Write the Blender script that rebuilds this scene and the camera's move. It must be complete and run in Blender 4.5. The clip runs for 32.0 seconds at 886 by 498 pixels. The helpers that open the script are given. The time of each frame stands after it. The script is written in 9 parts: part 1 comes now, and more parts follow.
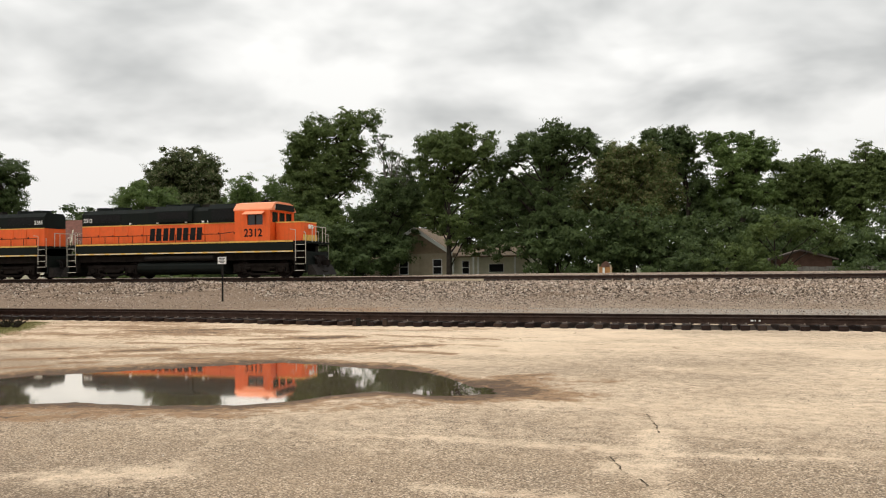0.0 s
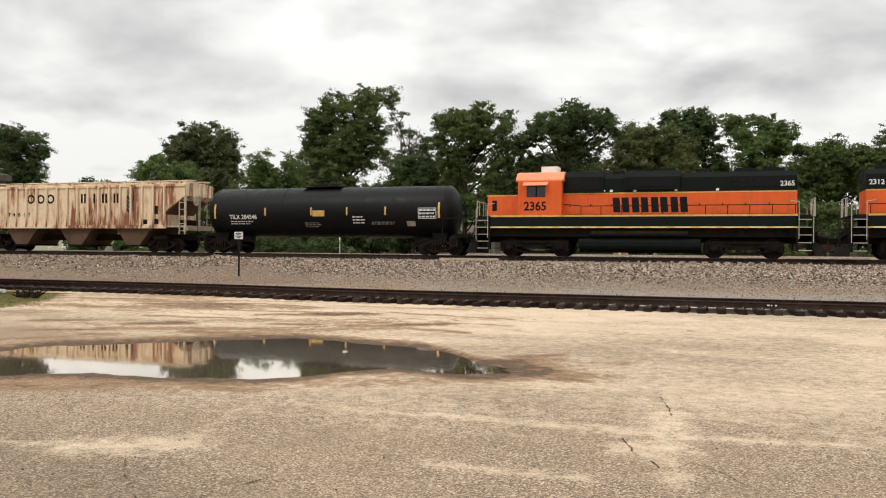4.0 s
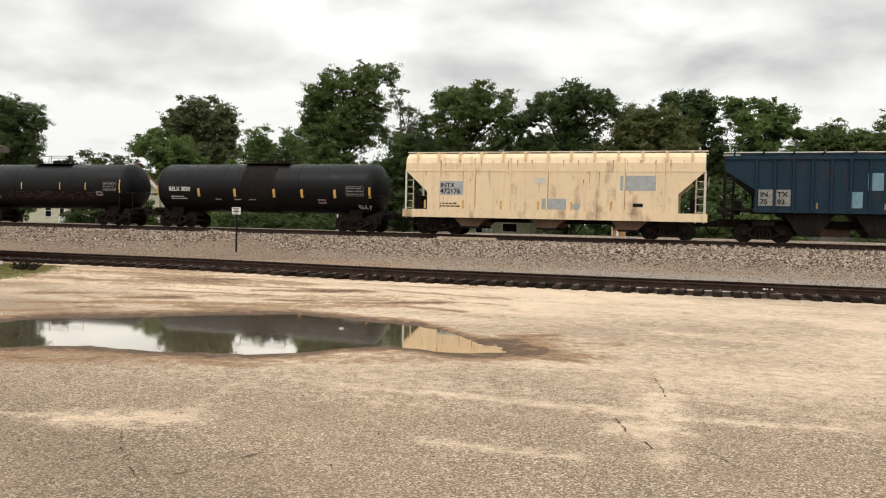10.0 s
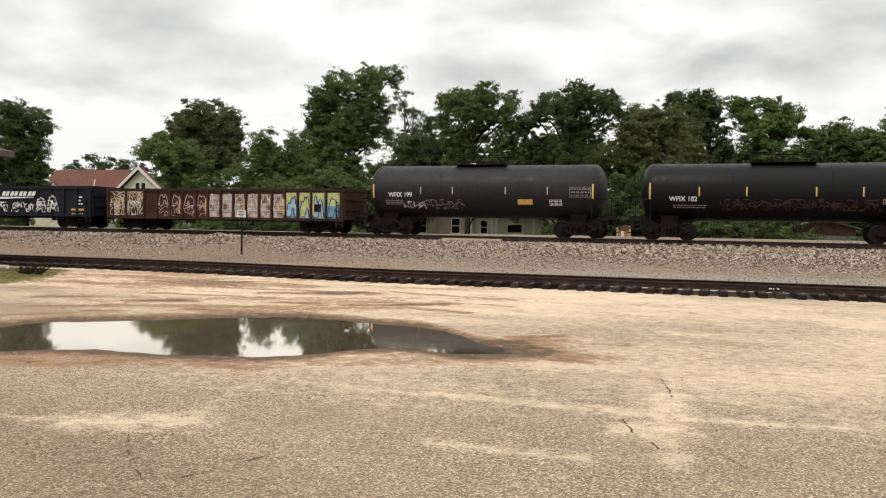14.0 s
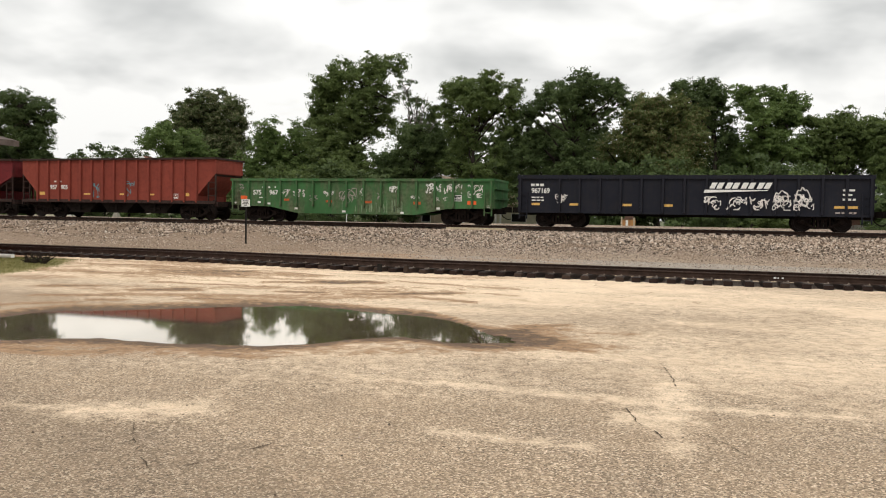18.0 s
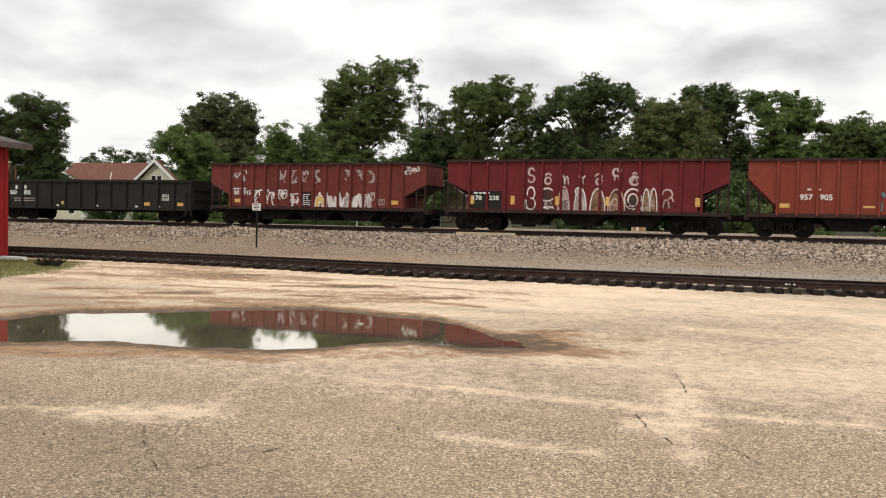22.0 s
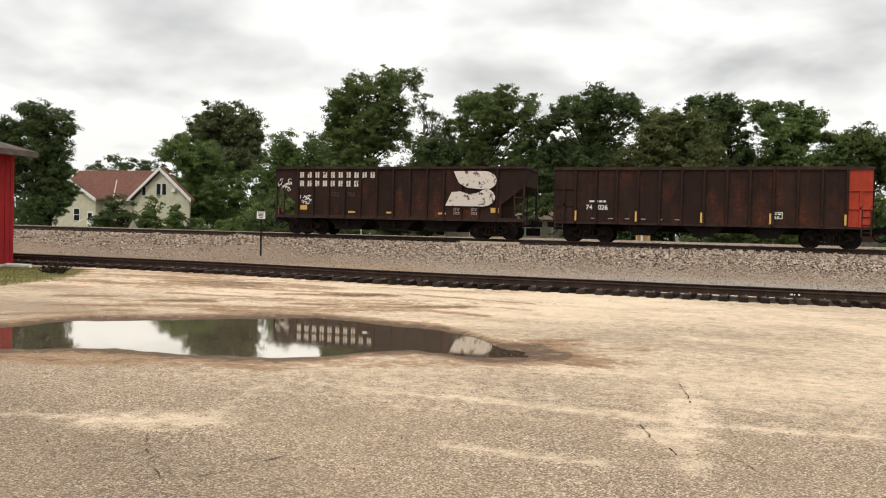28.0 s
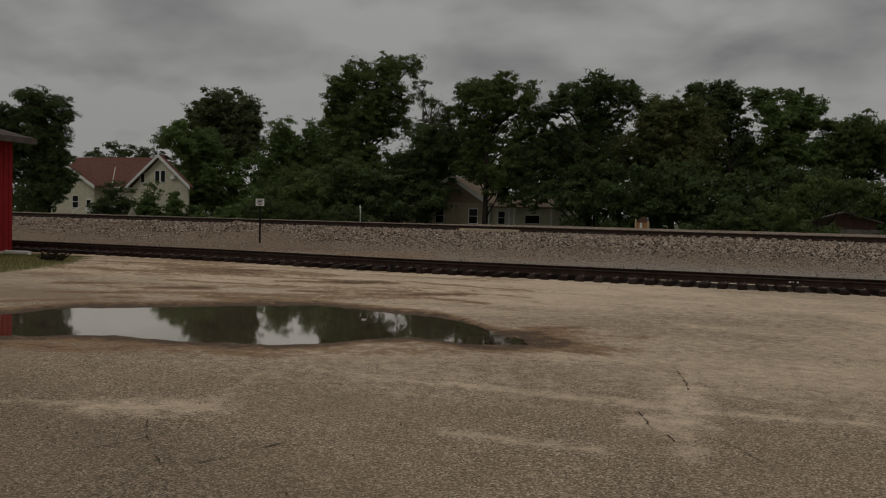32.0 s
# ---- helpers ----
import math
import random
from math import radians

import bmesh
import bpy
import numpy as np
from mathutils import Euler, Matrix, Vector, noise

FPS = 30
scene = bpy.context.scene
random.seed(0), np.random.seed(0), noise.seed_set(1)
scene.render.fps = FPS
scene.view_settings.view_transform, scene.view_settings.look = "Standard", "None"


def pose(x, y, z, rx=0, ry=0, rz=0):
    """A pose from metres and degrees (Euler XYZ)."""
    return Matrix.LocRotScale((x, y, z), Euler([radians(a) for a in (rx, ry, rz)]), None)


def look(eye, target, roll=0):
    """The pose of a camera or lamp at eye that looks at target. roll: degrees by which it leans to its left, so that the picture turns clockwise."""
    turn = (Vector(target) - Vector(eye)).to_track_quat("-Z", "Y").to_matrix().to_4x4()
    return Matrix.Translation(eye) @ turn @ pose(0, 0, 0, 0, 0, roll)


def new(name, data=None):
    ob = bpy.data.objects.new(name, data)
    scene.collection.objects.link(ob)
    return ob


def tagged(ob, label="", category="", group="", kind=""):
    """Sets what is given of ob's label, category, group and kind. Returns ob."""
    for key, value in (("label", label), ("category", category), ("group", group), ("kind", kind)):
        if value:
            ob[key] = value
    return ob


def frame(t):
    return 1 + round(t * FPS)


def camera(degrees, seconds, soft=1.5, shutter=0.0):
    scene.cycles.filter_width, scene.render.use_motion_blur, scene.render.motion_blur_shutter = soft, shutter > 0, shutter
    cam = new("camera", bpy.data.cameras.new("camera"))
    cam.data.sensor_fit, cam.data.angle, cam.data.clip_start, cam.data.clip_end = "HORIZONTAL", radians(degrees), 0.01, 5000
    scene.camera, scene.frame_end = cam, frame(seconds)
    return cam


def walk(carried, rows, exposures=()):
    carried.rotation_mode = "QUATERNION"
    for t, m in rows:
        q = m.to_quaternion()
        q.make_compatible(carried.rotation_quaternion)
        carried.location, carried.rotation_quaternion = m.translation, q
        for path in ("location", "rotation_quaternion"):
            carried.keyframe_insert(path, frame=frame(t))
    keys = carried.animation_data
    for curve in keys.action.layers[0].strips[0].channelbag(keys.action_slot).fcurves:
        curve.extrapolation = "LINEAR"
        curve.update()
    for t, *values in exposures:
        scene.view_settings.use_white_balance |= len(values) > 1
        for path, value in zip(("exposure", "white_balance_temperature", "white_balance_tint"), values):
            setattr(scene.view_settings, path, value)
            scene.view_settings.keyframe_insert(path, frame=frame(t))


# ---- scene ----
EYE = 1.7
SPEED = 11.064          # the train, metres a second
NOSE = -21.57           # its front coupler at 0 s
TRACK_Y = 43.8          # centre of the main track
RAIL_Z = 1.29           # top of its rails
FOV = 2 * math.degrees(math.atan(784 / 1450))

cam = camera(FOV, 32.0, soft=1.1)
walk(cam, [
    (0, pose(0, 0, EYE, 91.403, 0.569, 17.21)),
    (0.5, pose(0, 0, EYE, 91.161, 0.436, 17.578)),
    (1, pose(0, 0, EYE, 91.057, 0.052, 17.864)),
    (1.5, pose(0, 0, EYE, 90.827, -0.342, 17.88)),
    (2, pose(0, 0, EYE, 90.565, -0.521, 17.765)),
    (2.5, pose(0, 0, EYE, 90.382, -0.607, 17.795)),
    (3, pose(0, 0, EYE, 90.204, -0.605, 17.97)),
    (3.5, pose(0, 0, EYE, 90.074, -0.516, 18.144)),
    (5.5, pose(0, 0, EYE, 89.388, -0.447, 18.564)),
    (6, pose(0, 0, EYE, 89.239, -0.541, 18.557)),
    (6.5, pose(0, 0, EYE, 89.046, -0.841, 18.425)),
    (7, pose(0, 0, EYE, 88.903, -0.929, 18.222)),
    (7.5, pose(0, 0, EYE, 88.799, -1.039, 18.138)),
    (8, pose(0, 0, EYE, 88.75, -1.025, 18.146)),
    (8.5, pose(0, 0, EYE, 88.657, -0.901, 18.196)),
    (9, pose(0, 0, EYE, 88.621, -1.041, 18.244)),
    (9.5, pose(0, 0, EYE, 88.535, -1.191, 18.27)),
    (10, pose(0, 0, EYE, 88.432, -1.371, 18.138)),
    (10.5, pose(0, 0, EYE, 88.334, -1.329, 18.076)),
    (11, pose(0, 0, EYE, 88.401, -1.146, 18.096)),
    (11.5, pose(0, 0, EYE, 88.447, -1.133, 18.141)),
    (12, pose(0, 0, EYE, 88.449, -1.049, 18.14)),
    (12.5, pose(0, 0, EYE, 88.486, -0.963, 18.246)),
    (13, pose(0, 0, EYE, 88.506, -0.857, 18.403)),
    (13.5, pose(0, 0, EYE, 88.562, -0.852, 18.519)),
    (14, pose(0, 0, EYE, 88.529, -0.992, 18.483)),
    (14.5, pose(0, 0, EYE, 88.32, -1.212, 18.428)),
    (16.5, pose(0, 0, EYE, 87.978, -1.078, 18.658)),
    (17, pose(0, 0, EYE, 87.905, -1.071, 18.732)),
    (17.5, pose(0, 0, EYE, 87.793, -1.083, 18.733)),
    (18, pose(0, 0, EYE, 87.771, -0.983, 18.764)),
    (18.5, pose(0, 0, EYE, 87.829, -1.03, 18.867)),
    (19, pose(0, 0, EYE, 87.858, -1.194, 18.883)),
    (19.5, pose(0, 0, EYE, 87.818, -1.471, 19.014)),
    (20, pose(0, 0, EYE, 87.869, -1.305, 19.348)),
    (20.5, pose(0, 0, EYE, 87.937, -1.214, 19.605)),
    (21, pose(0, 0, EYE, 88.015, -1.252, 19.512)),
    (21.5, pose(0, 0, EYE, 88.084, -1.216, 19.429)),
    (22, pose(0, 0, EYE, 88.082, -1.22, 19.475)),
    (22.5, pose(0, 0, EYE, 88.03, -1.28, 19.455)),
    (23, pose(0, 0, EYE, 87.972, -1.47, 19.413)),
    (23.5, pose(0, 0, EYE, 87.895, -1.663, 19.373)),
    (24, pose(0, 0, EYE, 87.929, -1.542, 19.435)),
    (24.5, pose(0, 0, EYE, 88.105, -1.582, 19.508)),
    (25, pose(0, 0, EYE, 88.316, -1.343, 19.635)),
    (25.5, pose(0, 0, EYE, 88.523, -1.223, 19.848)),
    (27.5, pose(0, 0, EYE, 88.998, -1.412, 19.949)),
    (28, pose(0, 0, EYE, 88.694, -1.43, 19.761)),
    (28.5, pose(0, 0, EYE, 88.399, -1.57, 19.771)),
    (29, pose(0, 0, EYE, 88.262, -1.63, 19.765)),
    (29.5, pose(0, 0, EYE, 88.079, -1.72, 19.475)),
    (30, pose(0, 0, EYE, 88.024, -1.64, 19.367)),
    (30.5, pose(0, 0, EYE, 87.979, -1.438, 19.47)),
    (31, pose(0, 0, EYE, 87.85, -1.599, 19.592)),
    (31.5, pose(0, 0, EYE, 87.793, -1.453, 19.633)),
    (32, pose(0, 0, EYE, 87.812, -1.484, 19.702))
], exposures=[(0, -0.15), (3, -0.13), (9, -0.09), (16, -0.04), (24, -0.04), (31.1, 0.0), (31.3, -0.4), (31.6, -1.35), (32, -1.88)])

# ---- sky and sun: a bright overcast day ----
SUN_EL, SUN_AZ = radians(52), radians(205)
world = bpy.data.worlds.new("overcast_sky")
scene.world = world
world.use_nodes = True
wt = world.node_tree
for n in list(wt.nodes):
    wt.nodes.remove(n)


def wmath(op, a, b=None, clamp=False):
    n = wt.nodes.new("ShaderNodeMath")
    n.operation, n.use_clamp = op, clamp
    for i, v in enumerate((a, b)):
        if v is None:
            continue
        if isinstance(v, (int, float)):
            n.inputs[i].default_value = v
        else:
            wt.links.new(v, n.inputs[i])
    return n.outputs[0]


sky = wt.nodes.new("ShaderNodeTexSky")
sky.sky_type = "NISHITA"
sky.sun_disc = False
sky.sun_elevation, sky.sun_rotation = SUN_EL, SUN_AZ
sky.dust_density, sky.air_density = 2.0, 1.0
coord = wt.nodes.new("ShaderNodeTexCoord")
sep = wt.nodes.new("ShaderNodeSeparateXYZ")
wt.links.new(coord.outputs["Generated"], sep.inputs[0])
up = wmath("MAXIMUM", sep.outputs["Z"], 0.0)
lift = wmath("ADD", up, 0.30)
comb = wt.nodes.new("ShaderNodeCombineXYZ")
wt.links.new(wmath("DIVIDE", sep.outputs["X"], lift), comb.inputs[0])
wt.links.new(wmath("DIVIDE", sep.outputs["Y"], lift), comb.inputs[1])
big = wt.nodes.new("ShaderNodeTexNoise")
big.inputs["Scale"].default_value, big.inputs["Detail"].default_value = 2.1, 4.5
big.inputs["Roughness"].default_value, big.inputs["Distortion"].default_value = 0.50, 0.2
wt.links.new(comb.outputs[0], big.inputs["Vector"])
ramp = wt.nodes.new("ShaderNodeValToRGB")
ramp.color_ramp.elements[0].position, ramp.color_ramp.elements[1].position = 0.375, 0.605
ramp.color_ramp.elements[0].color = (0.57, 0.58, 0.575, 1)
ramp.color_ramp.elements[1].color = (1.0, 0.995, 0.97, 1)
clear = wt.nodes.new("ShaderNodeMapRange")
for i, v in enumerate((0.09, 0.19, 0.24, 0.0)):
    clear.inputs[i + 1].default_value = v
wt.links.new(up, clear.inputs[0])
wt.links.new(wmath("ADD", big.outputs["Fac"], clear.outputs[0]), ramp.inputs[0])
# an overcast dome is brighter overhead than at the horizon
dome = wmath("ADD", 0.97, wmath("MULTIPLY", wmath("POWER", up, 1.4), 1.1))
cloud = wt.nodes.new("ShaderNodeMixRGB")
cloud.blend_type = "MULTIPLY"
cloud.inputs[0].default_value = 1.0
wt.links.new(ramp.outputs[0], cloud.inputs[1])
wt.links.new(dome, cloud.inputs[2])
thin = wt.nodes.new("ShaderNodeTexNoise")
thin.inputs["Scale"].default_value, thin.inputs["Detail"].default_value = 0.8, 3.0
wt.links.new(comb.outputs[0], thin.inputs["Vector"])
gap = wt.nodes.new("ShaderNodeMapRange")
gap.inputs[1].default_value, gap.inputs[2].default_value = 0.64, 0.76
gap.inputs[3].default_value, gap.inputs[4].default_value = 0.0, 0.6
wt.links.new(thin.outputs["Fac"], gap.inputs[0])
blue = wt.nodes.new("ShaderNodeMixRGB")
blue.blend_type = "MULTIPLY"
blue.inputs[0].default_value = 1.0
blue.inputs[2].default_value = (0.12, 0.12, 0.12, 1)
wt.links.new(sky.outputs[0], blue.inputs[1])
both = wt.nodes.new("ShaderNodeMixRGB")
wt.links.new(gap.outputs[0], both.inputs[0])
wt.links.new(cloud.outputs[0], both.inputs[1])
wt.links.new(blue.outputs[0], both.inputs[2])
bg = wt.nodes.new("ShaderNodeBackground")
bg.inputs["Strength"].default_value = 1.0
wt.links.new(both.outputs[0], bg.inputs["Color"])
wout = wt.nodes.new("ShaderNodeOutputWorld")
wt.links.new(bg.outputs[0], wout.inputs[0])

sun = new("sun", bpy.data.lights.new("sun", "SUN"))
sun.data.energy, sun.data.angle, sun.data.color = 0.9, radians(14), (1.0, 0.95, 0.88)
sun_way = Vector((math.sin(SUN_AZ) * math.cos(SUN_EL), math.cos(SUN_AZ) * math.cos(SUN_EL), math.sin(SUN_EL)))
sun.matrix_world = look(sun_way * 100, (0, 0, 0))

# ---- materials ----
class Mat:
    """A node material with a few short ways to chain nodes."""

    def __init__(self, name, rough=0.8, metal=0.0, ior=1.45, spec=0.5):
        self.m = bpy.data.materials.new(name)
        self.m.use_nodes = True
        self.t = self.m.node_tree
        self.b = self.t.nodes["Principled BSDF"]
        self.b.inputs["Roughness"].default_value = rough
        self.b.inputs["Metallic"].default_value = metal
        self.b.inputs["IOR"].default_value = ior
        self.b.inputs["Specular IOR Level"].default_value = spec
        self._pos = None

    def node(self, kind):
        return self.t.nodes.new(kind)

    def put(self, value, socket):
        if hasattr(value, "is_linked"):
            self.t.links.new(value, socket)
        elif isinstance(value, tuple) and len(value) == 3 and socket.type == "RGBA":
            socket.default_value = (*value, 1)
        else:
            socket.default_value = value

    def pos(self, sx=1, sy=1, sz=1):
        """Object coordinates in metres, stretched."""
        if self._pos is None:
            self._pos = self.node("ShaderNodeTexCoord").outputs["Object"]
        if (sx, sy, sz) == (1, 1, 1):
            return self._pos
        n = self.node("ShaderNodeMapping")
        n.inputs["Scale"].default_value = (sx, sy, sz)
        self.t.links.new(self._pos, n.inputs["Vector"])
        return n.outputs[0]

    def noise(self, scale, detail=4.0, rough=0.55, vec=None, distort=0.0):
        n = self.node("ShaderNodeTexNoise")
        n.inputs["Scale"].default_value, n.inputs["Detail"].default_value = scale, detail
        n.inputs["Roughness"].default_value, n.inputs["Distortion"].default_value = rough, distort
        self.t.links.new(vec or self.pos(), n.inputs["Vector"])
        return n.outputs["Fac"]

    def cells(self, scale, vec=None, feature="F1", out="Distance"):
        n = self.node("ShaderNodeTexVoronoi")
        n.feature = feature
        n.inputs["Scale"].default_value = scale
        self.t.links.new(vec or self.pos(), n.inputs["Vector"])
        return n.outputs[out]

    def rng(self, value, a, b, lo=0.0, hi=1.0):
        n = self.node("ShaderNodeMapRange")
        n.clamp = True
        for i, v in enumerate((a, b, lo, hi)):
            n.inputs[i + 1].default_value = v
        self.put(value, n.inputs[0])
        return n.outputs[0]

    def mix(self, fac, a, b, how="MIX"):
        n = self.node("ShaderNodeMixRGB")
        n.blend_type = how
        self.put(fac, n.inputs[0])
        self.put(a, n.inputs[1])
        self.put(b, n.inputs[2])
        return n.outputs[0]

    def math(self, op, a, b=0.0):
        n = self.node("ShaderNodeMath")
        n.operation = op
        self.put(a, n.inputs[0])
        self.put(b, n.inputs[1])
        return n.outputs[0]

    def attr(self, name):
        n = self.node("ShaderNodeAttribute")
        n.attribute_name = name
        return n.outputs["Fac"]

    def rand(self):
        return self.node("ShaderNodeObjectInfo").outputs["Random"]

    def island(self):
        return self.node("ShaderNodeNewGeometry").outputs["Random Per Island"]

    def bump(self, height, strength=0.4, distance=0.02):
        n = self.node("ShaderNodeBump")
        n.inputs["Strength"].default_value, n.inputs["Distance"].default_value = strength, distance
        self.put(height, n.inputs["Height"])
        self.t.links.new(n.outputs[0], self.b.inputs["Normal"])

    def color(self, value):
        self.put(value, self.b.inputs["Base Color"])
        return self

    def rough(self, value):
        self.put(value, self.b.inputs["Roughness"])
        return self


def paint(name, base, rough=0.5, dirt=(0.10, 0.075, 0.05), amount=0.35, streak=0.4, fade=0.12, rust=None, rust_amount=0.0, gloss=None):
    """Weathered paint on steel: faded large patches, vertical dirt streaks, grime and, if asked for, rust."""
    m = Mat(name, rough, spec=gloss or (0.4 if sum(base) > 0.5 else 0.10))
    big = m.noise(0.45, 5)
    col = m.mix(m.rng(big, 0.3, 0.7), tuple(c * (1 - fade) for c in base), tuple(min(1, c * (1 + fade)) for c in base))
    streaks = m.noise(1.0, 4, 0.6, m.pos(5.0, 5.0, 0.35))
    col = m.mix(m.rng(streaks, 0.5, 0.8, 0, streak), col, dirt)
    grime = m.noise(3.5, 8, 0.65)
    col = m.mix(m.rng(grime, 0.48, 0.75, 0, amount), col, dirt)
    if rust:
        patches = m.math("ADD", m.noise(0.55, 7, 0.62, m.pos(1, 1, 0.6)), m.math("MULTIPLY", m.noise(1.0, 3, 0.6, m.pos(4, 4, 0.3)), 0.35))
        fac = m.rng(patches, 0.72 - 0.3 * rust_amount, 0.92 - 0.3 * rust_amount, 0, 0.95)
        col = m.mix(fac, col, m.mix(m.rng(m.noise(6, 5), 0.35, 0.65), rust, tuple(c * 0.45 for c in rust)))
    m.color(col)
    m.rough(m.rng(grime, 0.3, 0.7, rough - 0.1, min(1, rough + 0.2)))
    m.bump(m.noise(14, 5), 0.15, 0.01)
    return m.m


def plain(name, base, rough=0.7, metal=0.0, vary=0.25, scale=4.0, bump=0.2, gloss=None):
    m = Mat(name, rough, metal, spec=gloss or (0.4 if max(base) > 0.2 else 0.10))
    n = m.noise(scale, 6, 0.6)
    m.color(m.mix(m.rng(n, 0.3, 0.7), tuple(c * (1 - vary) for c in base), tuple(min(1, c * (1 + vary)) for c in base)))
    m.bump(m.noise(scale * 6, 5), bump, 0.01)
    return m.m


# the lot: worn chip-seal asphalt under drifted sand, damp mud round the puddle, thin grass by the red building
m = Mat("lot_surface", 0.9, spec=0.14)
chip = m.cells(78.0, out="Color")
chips = m.node("ShaderNodeSeparateColor")
m.t.links.new(chip, chips.inputs[0])
stone = m.mix(m.rng(chips.outputs[0], 0.0, 1.0), (0.10, 0.074, 0.051), (0.55, 0.41, 0.285))
stone = m.mix(m.rng(chips.outputs[1], 0.84, 0.90), stone, (0.74, 0.60, 0.45))
stone = m.mix(m.rng(chips.outputs[2], 0.84, 0.90, 0, 0.75), stone, (0.065, 0.05, 0.036))
stone = m.mix(0.10, stone, (0.37, 0.28, 0.195))
broad = m.noise(0.55, 6, 0.6)
stone = m.mix(m.rng(broad, 0.40, 0.72, 0, 0.35), stone, (0.44, 0.315, 0.20))
stone = m.mix(m.rng(m.noise(1.3, 6, 0.65), 0.47, 0.72, 0, 0.3), stone, (0.18, 0.138, 0.10))
bare = m.math("ADD", m.attr("bare"), m.rng(m.noise(2.5, 8, 0.7), 0.3, 0.7, -0.35, 0.35))
stone = m.mix(m.rng(bare, 0.2, 0.9, 0, 0.30), stone, (0.11, 0.082, 0.058))
# drifted sand: pale and nearly even, with thin crisp scuffs of damp earth
grain = m.noise(9, 10, 0.75)
sandc = m.mix(m.rng(grain, 0.3, 0.7), (0.66, 0.505, 0.355), (0.88, 0.70, 0.51))
sandc = m.mix(m.rng(m.noise(0.7, 6, 0.6, None, 0.6), 0.44, 0.66, 0, 0.42), sandc, (0.50, 0.37, 0.25))
scuff = m.noise(1.9, 12, 0.74, m.pos(0.8, 1.1, 1), 0.9)
sandc = m.mix(m.rng(scuff, 0.575, 0.61, 0, 0.42), sandc, (0.36, 0.245, 0.155))
rut = m.noise(1.3, 12, 0.74, m.pos(0.85, 1.0, 1), 1.6)
sandc = m.mix(m.rng(rut, 0.60, 0.635, 0, 0.7), sandc, (0.27, 0.175, 0.11))
sandc = m.mix(m.rng(m.noise(7, 10, 0.78), 0.60, 0.64, 0, 0.55), sandc, (0.24, 0.165, 0.105))
edge = m.math("ADD", m.attr("sand"), m.rng(m.noise(6, 10, 0.78), 0.25, 0.75, -0.5, 0.5))
edge = m.math("ADD", edge, m.rng(chips.outputs[0], 0, 1, -0.13, 0.13))
col = m.mix(m.rng(edge, 0.24, 0.84, 0, 0.92), stone, sandc)
col = m.mix(m.rng(m.math("ADD", m.attr("gravel"), m.rng(m.noise(3, 6), 0.3, 0.7, -0.2, 0.2)), 0.4, 0.6), col,
            m.mix(m.rng(chips.outputs[1], 0, 1), (0.16, 0.135, 0.11), (0.44, 0.38, 0.32)))
wet = m.math("ADD", m.attr("wet"), m.rng(m.noise(4.5, 12, 0.8, m.pos(0.85, 1.0, 1), 0.8), 0.30, 0.70, -0.55, 0.55))
# dark ballast under the side track, its colour also holding shade between the ties
bed_and_shade = m.math("ADD", m.attr("bed_and_shade"), m.rng(m.noise(4, 6), 0.3, 0.7, -0.2, 0.2))
col = m.mix(m.rng(bed_and_shade, 0.35, 0.65), col, m.mix(m.rng(chips.outputs[1], 0, 1), (0.03, 0.024, 0.02), (0.10, 0.075, 0.06)))
col = m.mix(m.rng(wet, 0.34, 0.62, 0, 0.9), col, m.mix(m.rng(m.noise(7, 9, 0.72), 0.3, 0.7), (0.21, 0.12, 0.066), (0.42, 0.27, 0.155)))
col = m.mix(m.rng(wet, 0.82, 1.06, 0, 0.9), col, m.mix(m.rng(grain, 0.35, 0.65), (0.06, 0.036, 0.021), (0.12, 0.072, 0.042)))
tuft = m.math("ADD", m.attr("grass"), m.rng(m.noise(4, 7, 0.7), 0.25, 0.75, -0.4, 0.4))
col = m.mix(m.rng(tuft, 0.4, 0.7), col, m.mix(m.rng(m.noise(18, 4), 0.3, 0.7), (0.17, 0.15, 0.062), (0.34, 0.275, 0.135)))
m.color(col)
m.rough(m.rng(wet, 0.75, 1.1, 0.95, 0.6))
m.bump(m.math("ADD", m.math("ADD", m.cells(78.0), m.noise(25, 5)), m.math("MULTIPLY", scuff, 4.0)), 0.6, 0.012)
LOT = m.m

m = Mat("ballast_stone", 0.9, spec=0.1)
isl = m.cells(14.0, out="Color")
sp = m.node("ShaderNodeSeparateColor")
m.t.links.new(isl, sp.inputs[0])
c = m.mix(m.rng(sp.outputs[0], 0, 1), (0.045, 0.034, 0.027), (0.55, 0.435, 0.34))
c = m.mix(m.rng(sp.outputs[1], 0.75, 0.95, 0, 0.7), c, (0.34, 0.23, 0.165))
# brown earth patches that also paint the shading of the bank's hollows
c = m.mix(m.rng(m.noise(0.8, 8, 0.68, m.pos(0.5, 1, 1)), 0.50, 0.66, 0, 0.55), c, (0.24, 0.165, 0.11))
fines = m.math("ADD", m.attr("fines"), m.rng(m.noise(0.9, 7, 0.7, m.pos(0.35, 1, 1), 0.5), 0.25, 0.75, -0.55, 0.55))
c = m.mix(m.rng(fines, 0.45, 1.05, 0, 0.62), c, m.mix(m.rng(m.noise(22, 8, 0.78), 0.38, 0.62), (0.16, 0.112, 0.076), (0.47, 0.365, 0.27)))
loam = m.math("ADD", m.attr("loam"), m.rng(m.noise(1.4, 9, 0.72, m.pos(0.6, 1, 1), 0.5), 0.3, 0.7, -0.5, 0.5))
c = m.mix(m.rng(loam, 0.35, 0.95, 0, 0.72), c, m.mix(m.rng(m.noise(16, 8, 0.78), 0.36, 0.64), (0.12, 0.08, 0.053), (0.37, 0.27, 0.19)))
m.color(c)
